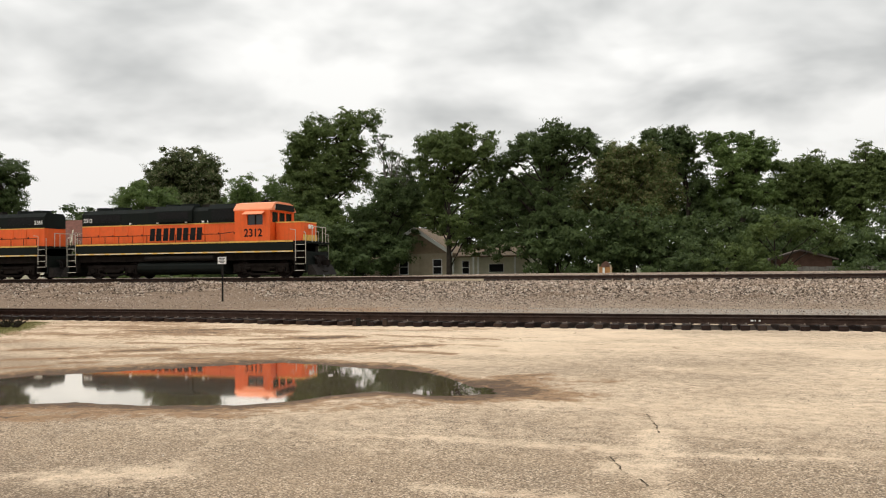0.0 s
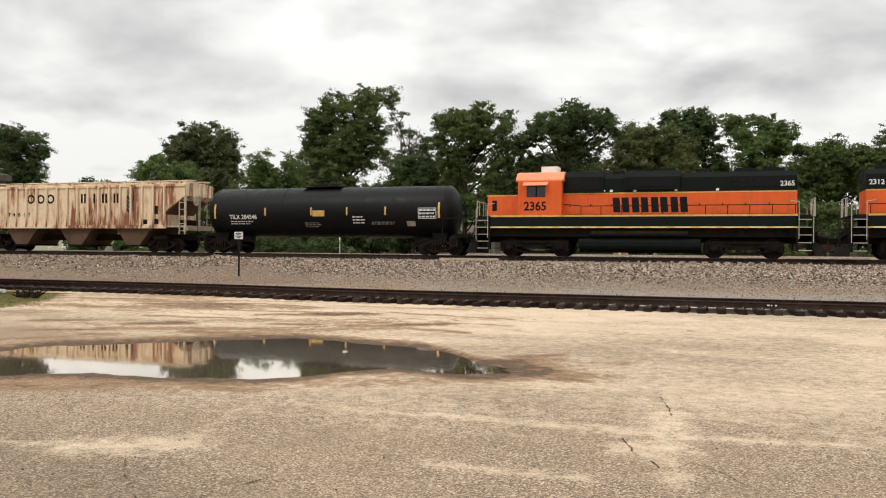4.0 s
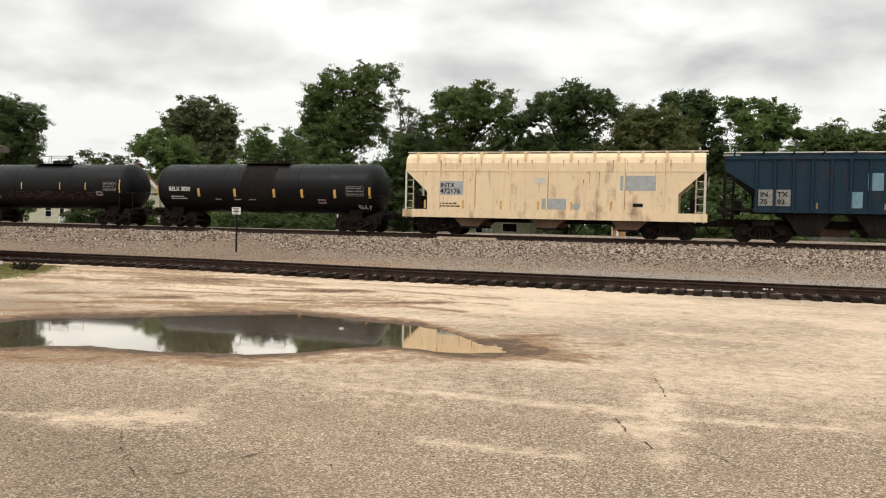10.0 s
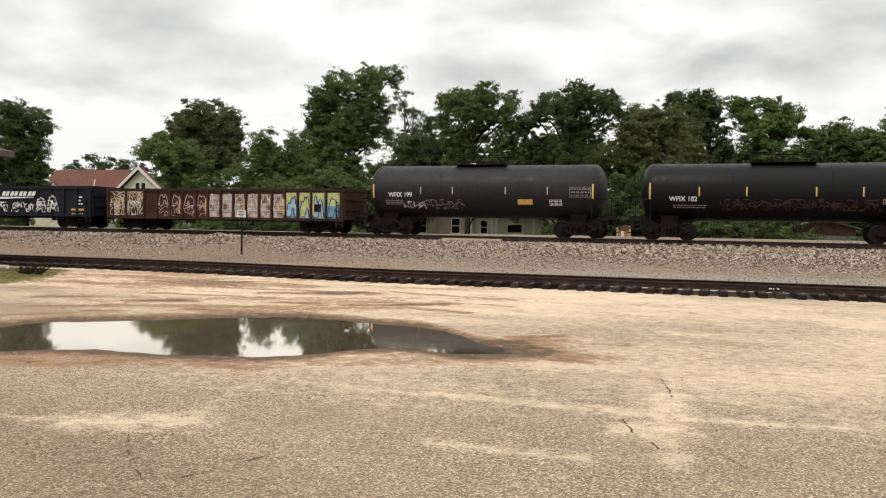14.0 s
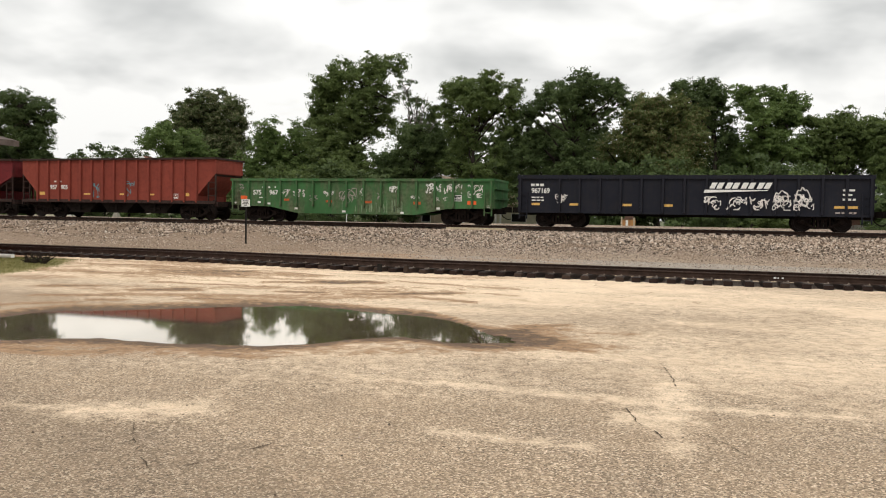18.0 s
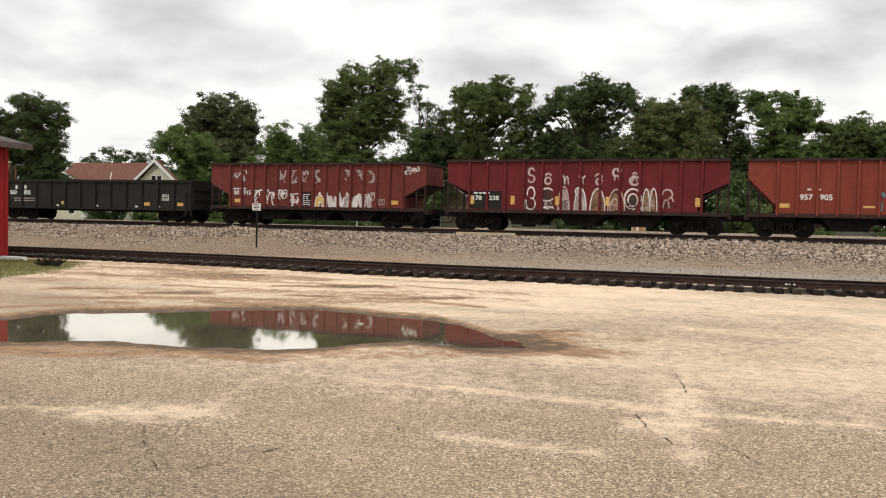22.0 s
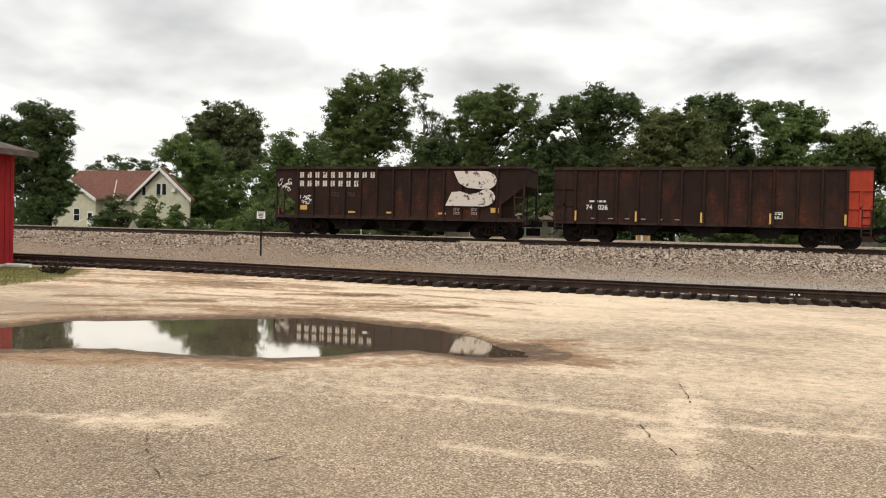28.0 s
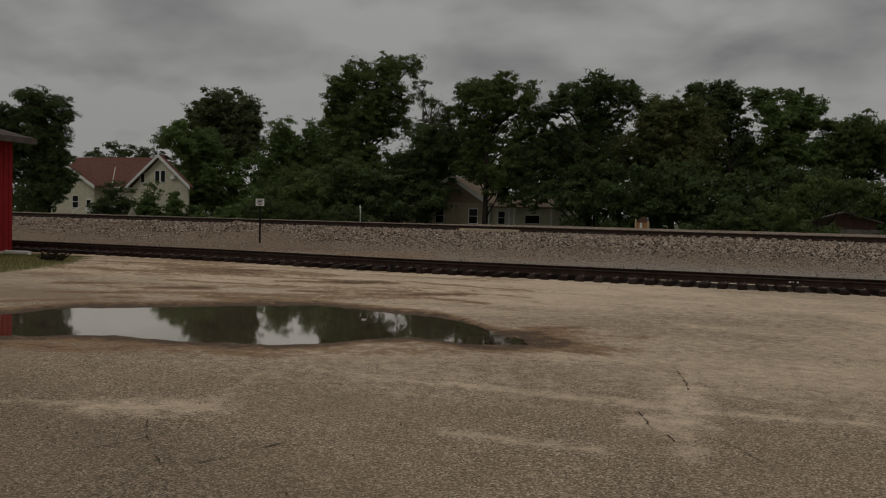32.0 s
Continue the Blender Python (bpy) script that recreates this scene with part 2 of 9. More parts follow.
m.bump(m.math("ADD", m.cells(14.0), m.noise(9, 6, 0.7)), 0.9, 0.06)
BALLAST = m.m

m = Mat("loose_stone", 0.9, spec=0.1)
r = m.island()
c = m.mix(m.rng(r, 0.12, 0.88), (0.036, 0.027, 0.022), (0.63, 0.50, 0.395))
c = m.mix(m.rng(r, 0.93, 0.95), c, (0.70, 0.62, 0.53))
# same brown over the stones, part earth, part painted shade of hollows
c = m.mix(m.rng(m.noise(0.8, 8, 0.68, m.pos(0.5, 1, 1)), 0.48, 0.64, 0, 0.55), c, (0.27, 0.185, 0.125))
m.color(m.mix(m.rng(m.noise(30, 3), 0.3, 0.7, 0, 0.4), c, (0.20, 0.15, 0.11)))
STONES = m.m

m = Mat("far_ground", 0.95)
m.color(m.mix(m.rng(m.noise(0.4, 6), 0.35, 0.65), (0.055, 0.075, 0.028), (0.12, 0.115, 0.055)))
m.bump(m.noise(6, 6), 0.6, 0.1)
FAR = m.m

m = Mat("puddle_water", 0.5)
m.color((0.21, 0.14, 0.066))
m.bump(m.noise(5.0, 3), 0.07, 0.01)
shine = m.node("ShaderNodeBsdfGlossy")
shine.inputs["Roughness"].default_value = 0.035
shine.inputs["Color"].default_value = (1.0, 0.95, 0.875, 1)
film = m.node("ShaderNodeMixShader")
film.inputs[0].default_value = 0.85
m.t.links.new(m.b.outputs[0], film.inputs[1])
m.t.links.new(shine.outputs[0], film.inputs[2])
m.t.links.new(film.outputs[0], m.t.nodes["Material Output"].inputs[0])
WATER = m.m

RUST_RAIL = plain("rusty_rail", (0.05, 0.032, 0.025), 0.75, 0.2, 0.4, 5)
SHINY_RAIL = plain("worn_rail_head", (0.30, 0.28, 0.26), 0.35, 0.9, 0.2, 5)
TIE = plain("creosoted_tie", (0.020, 0.0125, 0.0105), 0.42, 0, 0.5, 5, 0.3, 0.13)
TIE_OLD = plain("weathered_tie", (0.040, 0.027, 0.021), 0.48, 0, 0.5, 5, 0.3, 0.13)
TIE_STEEL = plain("worn_tie_plate_steel", (0.30, 0.25, 0.21), 0.4, 0.5, 0.4, 9)
BARK = plain("bark", (0.036, 0.029, 0.023), 0.95, 0, 0.4, 3, 0.8)
DEADWOOD = plain("bare_branch", (0.17, 0.155, 0.135), 0.95, 0, 0.3, 3, 0.5)


def foliage(name, dark, light, warm=None, through_light=0.36):
    m = Mat(name, 0.6, spec=0.25)
    r = m.island()
    c = m.mix(m.math("MULTIPLY", r, 0.7), dark, light)
    c = m.mix(m.rng(m.noise(0.30, 4), 0.38, 0.68, 0, 0.6), c, dark)
    if warm:
        c = m.mix(m.rng(m.math("ADD", m.math("MULTIPLY", r, 0.6), m.math("MULTIPLY", m.noise(0.8, 3), 0.5)), 0.62, 0.74, 0, 0.8), c, warm)
    m.color(c)
    back = m.node("ShaderNodeBsdfTranslucent")
    m.put(c, back.inputs[0])
    mixer = m.node("ShaderNodeMixShader")
    mixer.inputs[0].default_value = through_light
    m.t.links.new(m.b.outputs[0], mixer.inputs[1])
    m.t.links.new(back.outputs[0], mixer.inputs[2])
    m.t.links.new(mixer.outputs[0], m.t.nodes["Material Output"].inputs[0])
    return m.m


LEAF = foliage("leaf_green", (0.082, 0.116, 0.036), (0.21, 0.265, 0.082))
LEAF_LIGHT = foliage("leaf_light_green", (0.09, 0.138, 0.040), (0.23, 0.30, 0.092))
LEAF_DARK = foliage("leaf_dark_green", (0.058, 0.087, 0.031), (0.155, 0.202, 0.069))
LEAF_OLIVE = foliage("leaf_olive_green", (0.078, 0.104, 0.031), (0.195, 0.228, 0.069), (0.20, 0.165, 0.075))
LEAF_BROWN = foliage("leaf_turning", (0.056, 0.08, 0.027), (0.155, 0.19, 0.066), (0.27, 0.25, 0.14))
GRASS = foliage("grass_blade", (0.15, 0.155, 0.05), (0.30, 0.28, 0.105))

# ---- mesh building ----
class Geo:
    """Collects boxes, tubes, plates and prisms into one mesh."""

    def __init__(self):
        self.v, self.f = [], []

    def add(self, verts, faces):
        k = len(self.v)
        self.v.extend(tuple(p) for p in verts)
        self.f.extend(tuple(i + k for i in q) for q in faces)
        return self

    def box(self, x0, x1, y0, y1, z0, z1, m=None, bevel=0.0):
        if x0 > x1:
            x0, x1 = x1, x0
        if y0 > y1:
            y0, y1 = y1, y0
        if z0 > z1:
            z0, z1 = z1, z0
        if bevel > 0:
            b = min(bevel, (x1 - x0) * 0.45, (y1 - y0) * 0.45)
            ring = [(x0 + b, y0), (x1 - b, y0), (x1, y0 + b), (x1, y1 - b), (x1 - b, y1), (x0 + b, y1), (x0, y1 - b), (x0, y0 + b)]
            return self.prism_z(ring, z0, z1, m)
        vs = [(x, y, z) for z in (z0, z1) for x, y in ((x0, y0), (x1, y0), (x1, y1), (x0, y1))]
        if m is not None:
            vs = [m @ Vector(p) for p in vs]
        return self.add(vs, [(3, 2, 1, 0), (4, 5, 6, 7), (0, 1, 5, 4), (1, 2, 6, 5), (2, 3, 7, 6), (3, 0, 4, 7)])

    def prism_z(self, ring, z0, z1, m=None):
        n = len(ring)
        vs = [(x, y, z0) for x, y in ring] + [(x, y, z1) for x, y in ring]
        if m is not None:
            vs = [m @ Vector(p) for p in vs]
        fs = [tuple(range(n - 1, -1, -1)), tuple(range(n, 2 * n))]
        fs += [(i, (i + 1) % n, n + (i + 1) % n, n + i) for i in range(n)]
        return self.add(vs, fs)

    def prism_y(self, ring, y0, y1):
        """ring of (x, z), counter-clockwise as seen from -y."""
        n = len(ring)
        vs = [(x, y0, z) for x, z in ring] + [(x, y1, z) for x, z in ring]
        fs = [tuple(range(n)), tuple(range(2 * n - 1, n - 1, -1))]
        fs += [((i + 1) % n, i, n + i, n + (i + 1) % n) for i in range(n)]
        return self.add(vs, fs)

    def prism_x(self, ring, x0, x1):
        """ring of (y, z), counter-clockwise as seen from +x."""
        n = len(ring)
        vs = [(x0, y, z) for y, z in ring] + [(x1, y, z) for y, z in ring]
        fs = [tuple(range(n - 1, -1, -1)), tuple(range(n, 2 * n))]
        fs += [(i, (i + 1) % n, n + (i + 1) % n, n + i) for i in range(n)]
        return self.add(vs, fs)

    def tube(self, a, b, r0, r1=None, n=6, caps=True):
        a, b = Vector(a), Vector(b)
        r1 = r0 if r1 is None else r1
        d = b - a
        if d.length < 1e-6:
            return self
        q = d.to_track_quat("Z", "Y").to_matrix()
        vs = []
        for p, r in ((a, r0), (b, r1)):
            for i in range(n):
                t = 2 * math.pi * i / n
                vs.append(p + q @ Vector((r * math.cos(t), r * math.sin(t), 0)))
        fs = [(i, (i + 1) % n, n + (i + 1) % n, n + i) for i in range(n)]
        if caps:
            fs += [tuple(range(n - 1, -1, -1)), tuple(range(n, 2 * n))]
        return self.add(vs, fs)

    def pipe(self, pts, r, n=6):
        for a, b in zip(pts, pts[1:]):
            self.tube(a, b, r, r, n)
        return self

    def lathe_x(self, prof, n=24, y=0.0, z=0.0):
        """prof of (x, radius) turned round the x axis through (y, z)."""
        vs, fs = [], []
        for x, r in prof:
            for i in range(n):
                t = 2 * math.pi * i / n
                vs.append((x, y + r * math.cos(t), z + r * math.sin(t)))
        for k in range(len(prof) - 1):
            for i in range(n):
                j = (i + 1) % n
                fs.append((k * n + i, (k + 1) * n + i, (k + 1) * n + j, k * n + j))
        fs.append(tuple(range(n)))
        fs.append(tuple((len(prof) - 1) * n + i for i in range(n - 1, -1, -1)))
        return self.add(vs, fs)

    def lathe_y(self, prof, n=20, x=0.0, z=0.0):
        vs, fs = [], []
        for y, r in prof:
            for i in range(n):
                t = 2 * math.pi * i / n
                vs.append((x + r * math.cos(t), y, z + r * math.sin(t)))
        for k in range(len(prof) - 1):
            for i in range(n):
                j = (i + 1) % n
                fs.append((k * n + j, (k + 1) * n + j, (k + 1) * n + i, k * n + i))
        fs.append(tuple(range(n - 1, -1, -1)))
        fs.append(tuple((len(prof) - 1) * n + i for i in range(n)))
        return self.add(vs, fs)

    def mesh(self, name, material, smooth=False):
        me = bpy.data.meshes.new(name)
        me.from_pydata(self.v, [], self.f)
        me.materials.append(material)
        if smooth:
            me.polygons.foreach_set("use_smooth", [True] * len(me.polygons))
            me.set_sharp_from_angle(angle=radians(35))
        me.update()
        return me


def thing(name, label, category, group="", kind="", at=None):
    ob = new(name)
    if at is not None:
        ob.matrix_basis = at
    return tagged(ob, label, category, group, kind)


def part(name, geo, material, parent=None, label="", at=None, smooth=False):
    """Links geo (or a mesh) as one object under a thing or a part."""
    me = geo if isinstance(geo, bpy.types.Mesh) else geo.mesh(name, material, smooth)
    ob = new(name, me)
    ob.parent = parent
    if at is not None:
        ob.matrix_basis = at
    return tagged(ob, label)


def solid(name, geo, material, label, category, group="", kind="", at=None, smooth=False):
    """A thing that is one mesh."""
    ob = part(name, geo, material, None, label, at, smooth)
    return tagged(ob, label, category, group, kind)


def smooth_step(a, b, x):
    t = np.clip((x - a) / (b - a), 0, 1)
    return t * t * (3 - 2 * t)


class Waves:
    """Cheap smooth 2D noise for whole arrays, about -1 to 1."""

    def __init__(self, seed, size=64):
        self.g = np.random.default_rng(seed).uniform(-1, 1, (size, size))
        self.n = size

    def __call__(self, x, y):
        xi, yi = np.floor(x).astype(int), np.floor(y).astype(int)
        fx, fy = x - xi, y - yi
        fx, fy = fx * fx * (3 - 2 * fx), fy * fy * (3 - 2 * fy)
        n, g = self.n, self.g
        a, b = g[xi % n, yi % n], g[(xi + 1) % n, yi % n]
        c, d = g[xi % n, (yi + 1) % n], g[(xi + 1) % n, (yi + 1) % n]
        return a * (1 - fx) * (1 - fy) + b * fx * (1 - fy) + c * (1 - fx) * fy + d * fx * fy


W1, W2, W3 = Waves(1), Waves(2), Waves(3)


def fractal(w, x, y, octaves=4):
    s, k = 0, 1.0
    for i in range(octaves):
        s = s + k * w(x * 2 ** i + 17 * i, y * 2 ** i + 5 * i)
        k *= 0.5
    return s

# ---- ground: one sheet, the lot, the gravel strip, the ballast bank, the far side ----
def side_track_y(x):
    """Centre of the side track, which bends away a little to the west."""
    return 24.3 + 0.95 * smooth_step(-8.5, -19.5, x)


def pond(x, y):
    """Above 0 inside the puddle's hollow, between a far and a near shore."""
    u, w = x * 0.866 + y * 0.5, y * 0.866 - x * 0.5
    far = np.interp(u, (-5.6, -4.5, -3.7, -2.2, 0.45, 1.0, 1.8, 2.55, 2.85, 3.1), (13.2, 13.8, 14.8, 15.0, 15.45, 14.95, 14.2, 13.5, 12.8, 11.4))
    near = np.interp(u, (-5.6, -3.7, -2.4, -1.5, -0.6, 0.4, 0.9, 1.7, 2.15, 2.6, 3.1), (11.7, 11.57, 11.57, 11.03, 10.76, 10.8, 11.25, 11.42, 10.93, 10.6, 10.8))
    best = np.minimum(np.minimum(far - w, w - near), np.minimum((u + 5.8) * 0.7, (3.2 - u) * 0.9))
    return best + 0.09 * fractal(W1, x * 1.6, y * 1.6, 4) + 0.07 * fractal(W3, x * 4.5, y * 4.5, 3)


def ground_z(x, y):
    z = 0.02 * fractal(W2, x * 0.25, y * 0.25, 3)
    lot = 1 - smooth_step(21, 23, y)
    z = z * 0.6
    p = pond(x, y)
    z = z * (1 - 0.9 * smooth_step(-3, -0.5, p))
    z = z - lot * (0.075 * smooth_step(-0.9, 0.9, p) - 0.0375)
    z = z - 0.05 * smooth_step(1.15, 0.9, np.abs(y - side_track_y(x) - 0.1))
    z = z + lot * 0.012 * fractal(W3, x * 1.7, y * 1.7, 3) * smooth_step(12, 17, y)
    foot = 34.6 - 3.6 * smooth_step(-13, -27, x)
    rise = smooth_step(foot - 0.8, 42.2, y)
    lin = np.clip((y - foot) / (41.9 - foot), 0, 1)
    bank = 0.99 * (0.65 * lin + 0.35 * rise)
    far = smooth_step(45.6, 49.0, y)
    z = z + bank * (1 - far) + far * (0.45 + (0.90 - 0.11 * smooth_step(-10, -24, x)) * smooth_step(46.5, 53.5, y) * (1 - smooth_step(55, 58, y)))
    z = z + (0.06 * fractal(W1, x * 1.3, y * 1.3, 4) + 0.22 * fractal(W2, x * 0.55, y * 0.5, 3) * smooth_step(2, -12, x)) * lin * (1 - smooth_step(40.5, 41.8, y))
    return z


def strokes(x, y, segs):
    best = np.zeros_like(x)
    for x0, y0, x1, y1, w, k in segs:
        dx, dy = x1 - x0, y1 - y0
        t = np.clip(((x - x0) * dx + (y - y0) * dy) / (dx * dx + dy * dy), 0, 1)
        d = np.hypot(x - x0 - t * dx, y - y0 - t * dy)
        best = np.maximum(best, k * np.exp(-(d / w) ** 2))
    return best


def grass_cover(x, y):
    return smooth_step(0.9, -0.9, x + 17.5 + 0.62 * np.clip(y - 17, 0, 9) + 0.6 * fractal(W3, x * 0.6, y * 0.6, 3)) * smooth_step(23.6, 22.8, y)


def grid(xs, ys):
    xx, yy = np.meshgrid(xs, ys)
    n, k = len(xs), len(ys)
    i = np.arange((k - 1) * n).reshape(k - 1, n)[:, :-1].ravel()
    return xx.ravel(), yy.ravel(), np.stack([i, i + 1, i + n + 1, i + n], 1)


def array_mesh(name, verts, quads, material, smooth=True):
    me = bpy.data.meshes.new(name)
    k = quads.shape[1]
    me.vertices.add(len(verts))
    me.vertices.foreach_set("co", np.asarray(verts, np.float32).ravel())
    me.loops.add(quads.size)
    me.loops.foreach_set("vertex_index", quads.ravel().astype(np.int32))
    me.polygons.add(len(quads))
    me.polygons.foreach_set("loop_start", np.arange(0, quads.size, k, dtype=np.int32))
    me.polygons.foreach_set("loop_total", np.full(len(quads), k, np.int32))
    me.polygons.foreach_set("use_smooth", np.full(len(quads), smooth))
    me.materials.append(material)
    me.update(calc_edges=True)
    return me


def spaced(marks):
    """Coordinates from (start, step) marks, the last one an end."""
    out = []
    for (a, s), (b, _) in zip(marks, marks[1:]):
        out.extend(np.linspace(a, b, max(1, round((b - a) / s)), endpoint=False))
    return np.array(out + [marks[-1][0]])


gx = spaced([(-3000, 600), (-600, 120), (-120, 12), (-40, 0.6), (-28, 0.13), (10, 0.6), (40, 12), (120, 120), (600, 600), (3000, 0)])
gy = spaced([(-1500, 300), (-300, 60), (-60, 6), (0, 0.5), (3.4, 0.12), (26, 0.3), (60, 1.5), (110, 15), (300, 120), (900, 500), (4000, 0)])
X, Y, quads = grid(gx, gy)
ground_mesh = array_mesh("ground", np.stack([X, Y, ground_z(X, Y)], 1), quads, LOT)
P = pond(X, Y)
drift = np.clip(0.30 + 0.42 * fractal(W2, X * 0.22, Y * 0.5, 4), 0, 1) * (0.06 + 0.94 * smooth_step(4.8, 7.5, Y)) + 0.20 * smooth_step(6.0, 8.5, Y) + 0.34 * smooth_step(8, 11.5, Y) * smooth_step(-4, -1, X)
sandy = smooth_step(13.0, 17.5, Y + 1.5 * W1(X * 0.3, Y * 0.3)) * (0.75 + 0.3 * fractal(W3, X * 0.3, Y * 1.2, 3)) + smooth_step(2, -3, X) * smooth_step(12, 15, Y) * 0.3
sandy = sandy * (1 - 0.5 * smooth_step(-4, 0, X) * np.clip(0.6 + 0.8 * fractal(W1, X * 0.35, Y * 0.35, 3), 0, 1))
sand = np.maximum(drift * 0.75, sandy)
for width, strength, line in (
        (0.14, 0.50, [(-5.9, 5.34), (-5.06, 5.48), (-4.95, 5.62)]),
        (0.38, 0.72, [(-5.0, 5.47), (-4.25, 5.84)]),
        (0.16, 0.43, [(-4.32, 5.94), (-4.4, 6.7), (-4.62, 7.4)]),
        (0.18, 0.68, [(-3.66, 7.64), (-2.68, 7.67), (-1.48, 7.66)]),
        (0.28, 0.72, [(-1.48, 7.66), (-0.37, 7.54)]),
        (0.18, 0.65, [(-0.37, 7.54), (1.25, 7.76)]),
        (0.41, 0.58, [(-3.93, 9.42), (-3.28, 9.36), (-1.94, 9.96)]),
        (0.74, 0.68, [(-1.94, 9.96), (-0.26, 10.5), (1.7, 10.4)]),
        (0.22, 0.58, [(-0.56, 9.6), (-0.41, 8.5)]),
        (0.34, 0.72, [(-0.46, 8.75), (-0.38, 7.04), (-0.6, 6.93)]),
        (0.16, 0.58, [(-0.36, 6.76), (-0.21, 5.93)]),
        (0.14, 0.65, [(-2.07, 5.96), (-1.54, 5.93), (-0.87, 5.96)]),
        (0.61, 0.65, [(-0.69, 13.97), (0.88, 13.6), (2.07, 13.05)]),
        (0.34, 0.43, [(-5.5, 7.88), (-4.73, 8.3)])):
    sand = np.maximum(sand, strokes(X, Y, [(*a, *b, width, strength) for a, b in zip(line, line[1:])]))
wet = smooth_step(-1.3, -0.15, P) * 1.16
wet = np.maximum(wet, 0.74 * strokes(X, Y, [(-3.1, 11.3, -1.85, 10.5, 0.40, 1.3), (-2.7, 12.2, -2.1, 12.25, 0.22, 1.15), (-9.3, 18.3, -8.4, 18.9, 0.60, 1.5), (-10.4, 17.6, -9.2, 18.2, 0.35, 1.2), (-6.4, 16.4, -5.6, 17.0, 0.45, 1.45), (-7.4, 15.9, -6.4, 16.3, 0.3, 1.2), (-9.6, 13.6, -7.6, 13.5, 0.45, 1.2), (-11.6, 14.4, -10.9, 15.0, 0.42, 1.45), (-14.0, 14.2, -13.2, 14.7, 0.4, 1.25), (-15.3, 19.7, -12.8, 20.4, 0.6, 1.3), (-12.6, 12.6, -11.4, 13.2, 0.3, 1.2), (-8.6, 7.5, -7.0, 7.6, 0.30, 1.15), (-6.9, 8.0, -6.5, 8.7, 0.32, 1.1), (-5.7, 8.35, -5.1, 8.25, 0.2, 1.2), (-12.0, 10.9, -11.2, 11.9, 0.3, 1.0)]))
wet = np.maximum(wet, 0.74 * strokes(X, Y, [(-2.9, 11.2, -1.5, 10.75, 0.42, 0.95), (-2.6, 11.9, -1.2, 12.2, 0.25, 0.7), (-9.4, 7.4, -6.2, 8.1, 0.45, 0.7), (-6.2, 8.1, -3.0, 9.9, 0.5, 0.7), (-9.0, 16.6, -7.6, 17.4, 0.3, 0.8), (-8.4, 14.2, -6.3, 15.8, 0.7, 0.9), (-7.2, 16.2, -4.6, 15.4, 0.3, 0.95), (-6.0, 17.6, -4.2, 17.0, 0.25, 0.8), (-15.5, 20.5, -10.5, 19.8, 0.8, 0.95), (-13.0, 18.4, -9.0, 18.9, 0.35, 1.0), (-11.5, 13.4, -8.6, 14.6, 0.5, 1.0), (-12.6, 16.2, -9.6, 16.6, 0.3, 1.0), (-7.8, 19.6, -4.6, 18.6, 0.28, 0.95), (-9.6, 21.4, -6.4, 21.2, 0.3, 0.9), (-13.5, 14.6, -10.5, 15.6, 0.5, 0.65), (-14.0, 17.6, -11.0, 17.2, 0.35, 0.6), (-14.5, 11.0, -12.8, 9.0, 1.2, 0.5)]))
wet = np.maximum(wet, 0.74 * strokes(X, Y, [(-9.4, 18.4, -8.3, 18.6, 0.28, 1.35), (-8.9, 15.7, -8.2, 15.9, 0.3, 1.35), (-7.5, 16.6, -6.7, 16.8, 0.16, 1.2), (-6.4, 16.7, -5.7, 16.9, 0.2, 1.2), (-15.9, 20.4, -14.2, 20.9, 0.7, 1.0), (-14.9, 19.3, -12.4, 19.4, 0.30, 1.35), (-14.6, 20.2, -12.9, 20.6, 0.35, 1.3), (-18.6, 20.9, -16.4, 21.3, 0.5, 1.1), (-11.9, 20.6, -10.2, 20.2, 0.25, 1.1), (-11.5, 14.3, -10.6, 14.9, 0.3, 1.15), (-11.1, 12.4, -10.7, 12.6, 0.25, 1.2), (-2.9, 12.3, -2.3, 12.7, 0.22, 1.2), (-2.6, 10.5, -1.7, 10.4, 0.25, 1.2)]))
wet = np.maximum(wet, smooth_step(-1, -7, X) * smooth_step(12.8, 14.4, Y) * np.clip(0.28 + 0.40 * fractal(W1, X * 0.5, Y * 1.0, 4), 0.0, 0.55))
wet = np.maximum(wet, smooth_step(-8, -14, X) * smooth_step(15.5, 18.5, Y) * (0.52 + 0.30 * fractal(W2, X * 0.5, Y * 1.1, 4)))
grass = grass_cover(X, Y)
# mask of dark ballast, widened to paint the shade between tie ends
bed_and_shade = smooth_step(1.2, 0.96, np.abs(Y - side_track_y(X) - 0.1))
gravel = smooth_step(25.3, 26.3, Y) * smooth_step(60, 45, Y)
bare_asphalt = smooth_step(5.6, 4.2, Y + 0.35 * (X + 3.0)) * smooth_step(0.5, -2.0, X) + 0.5 * smooth_step(5.6, 4.8, Y) * smooth_step(-1.0, 0.6, X)
fines = np.clip(1.15 + 0.3 * smooth_step(-12, -22, X) - (Y - 34.6 + 3.6 * smooth_step(-13, -27, X)) / 5.0, 0, 1.3)
loam = smooth_step(-9, -22, X) * smooth_step(42.0, 38.5, Y)
for key_name, values in (("bare", bare_asphalt), ("loam", loam), ("fines", fines), ("sand", sand), ("wet", wet), ("grass", grass), ("gravel", gravel), ("bed_and_shade", bed_and_shade)):
    ground_mesh.attributes.new(key_name, "FLOAT", "POINT").data.foreach_set("value", np.asarray(values, np.float32))
ground_mesh.materials.append(BALLAST)
ground_mesh.materials.append(FAR)
cy = (Y[quads[:, 0]] + Y[quads[:, 2]]) / 2
cx = (X[quads[:, 0]] + X[quads[:, 2]]) / 2
foot = 34.6 - 3.6 * smooth_step(-13, -27, cx)
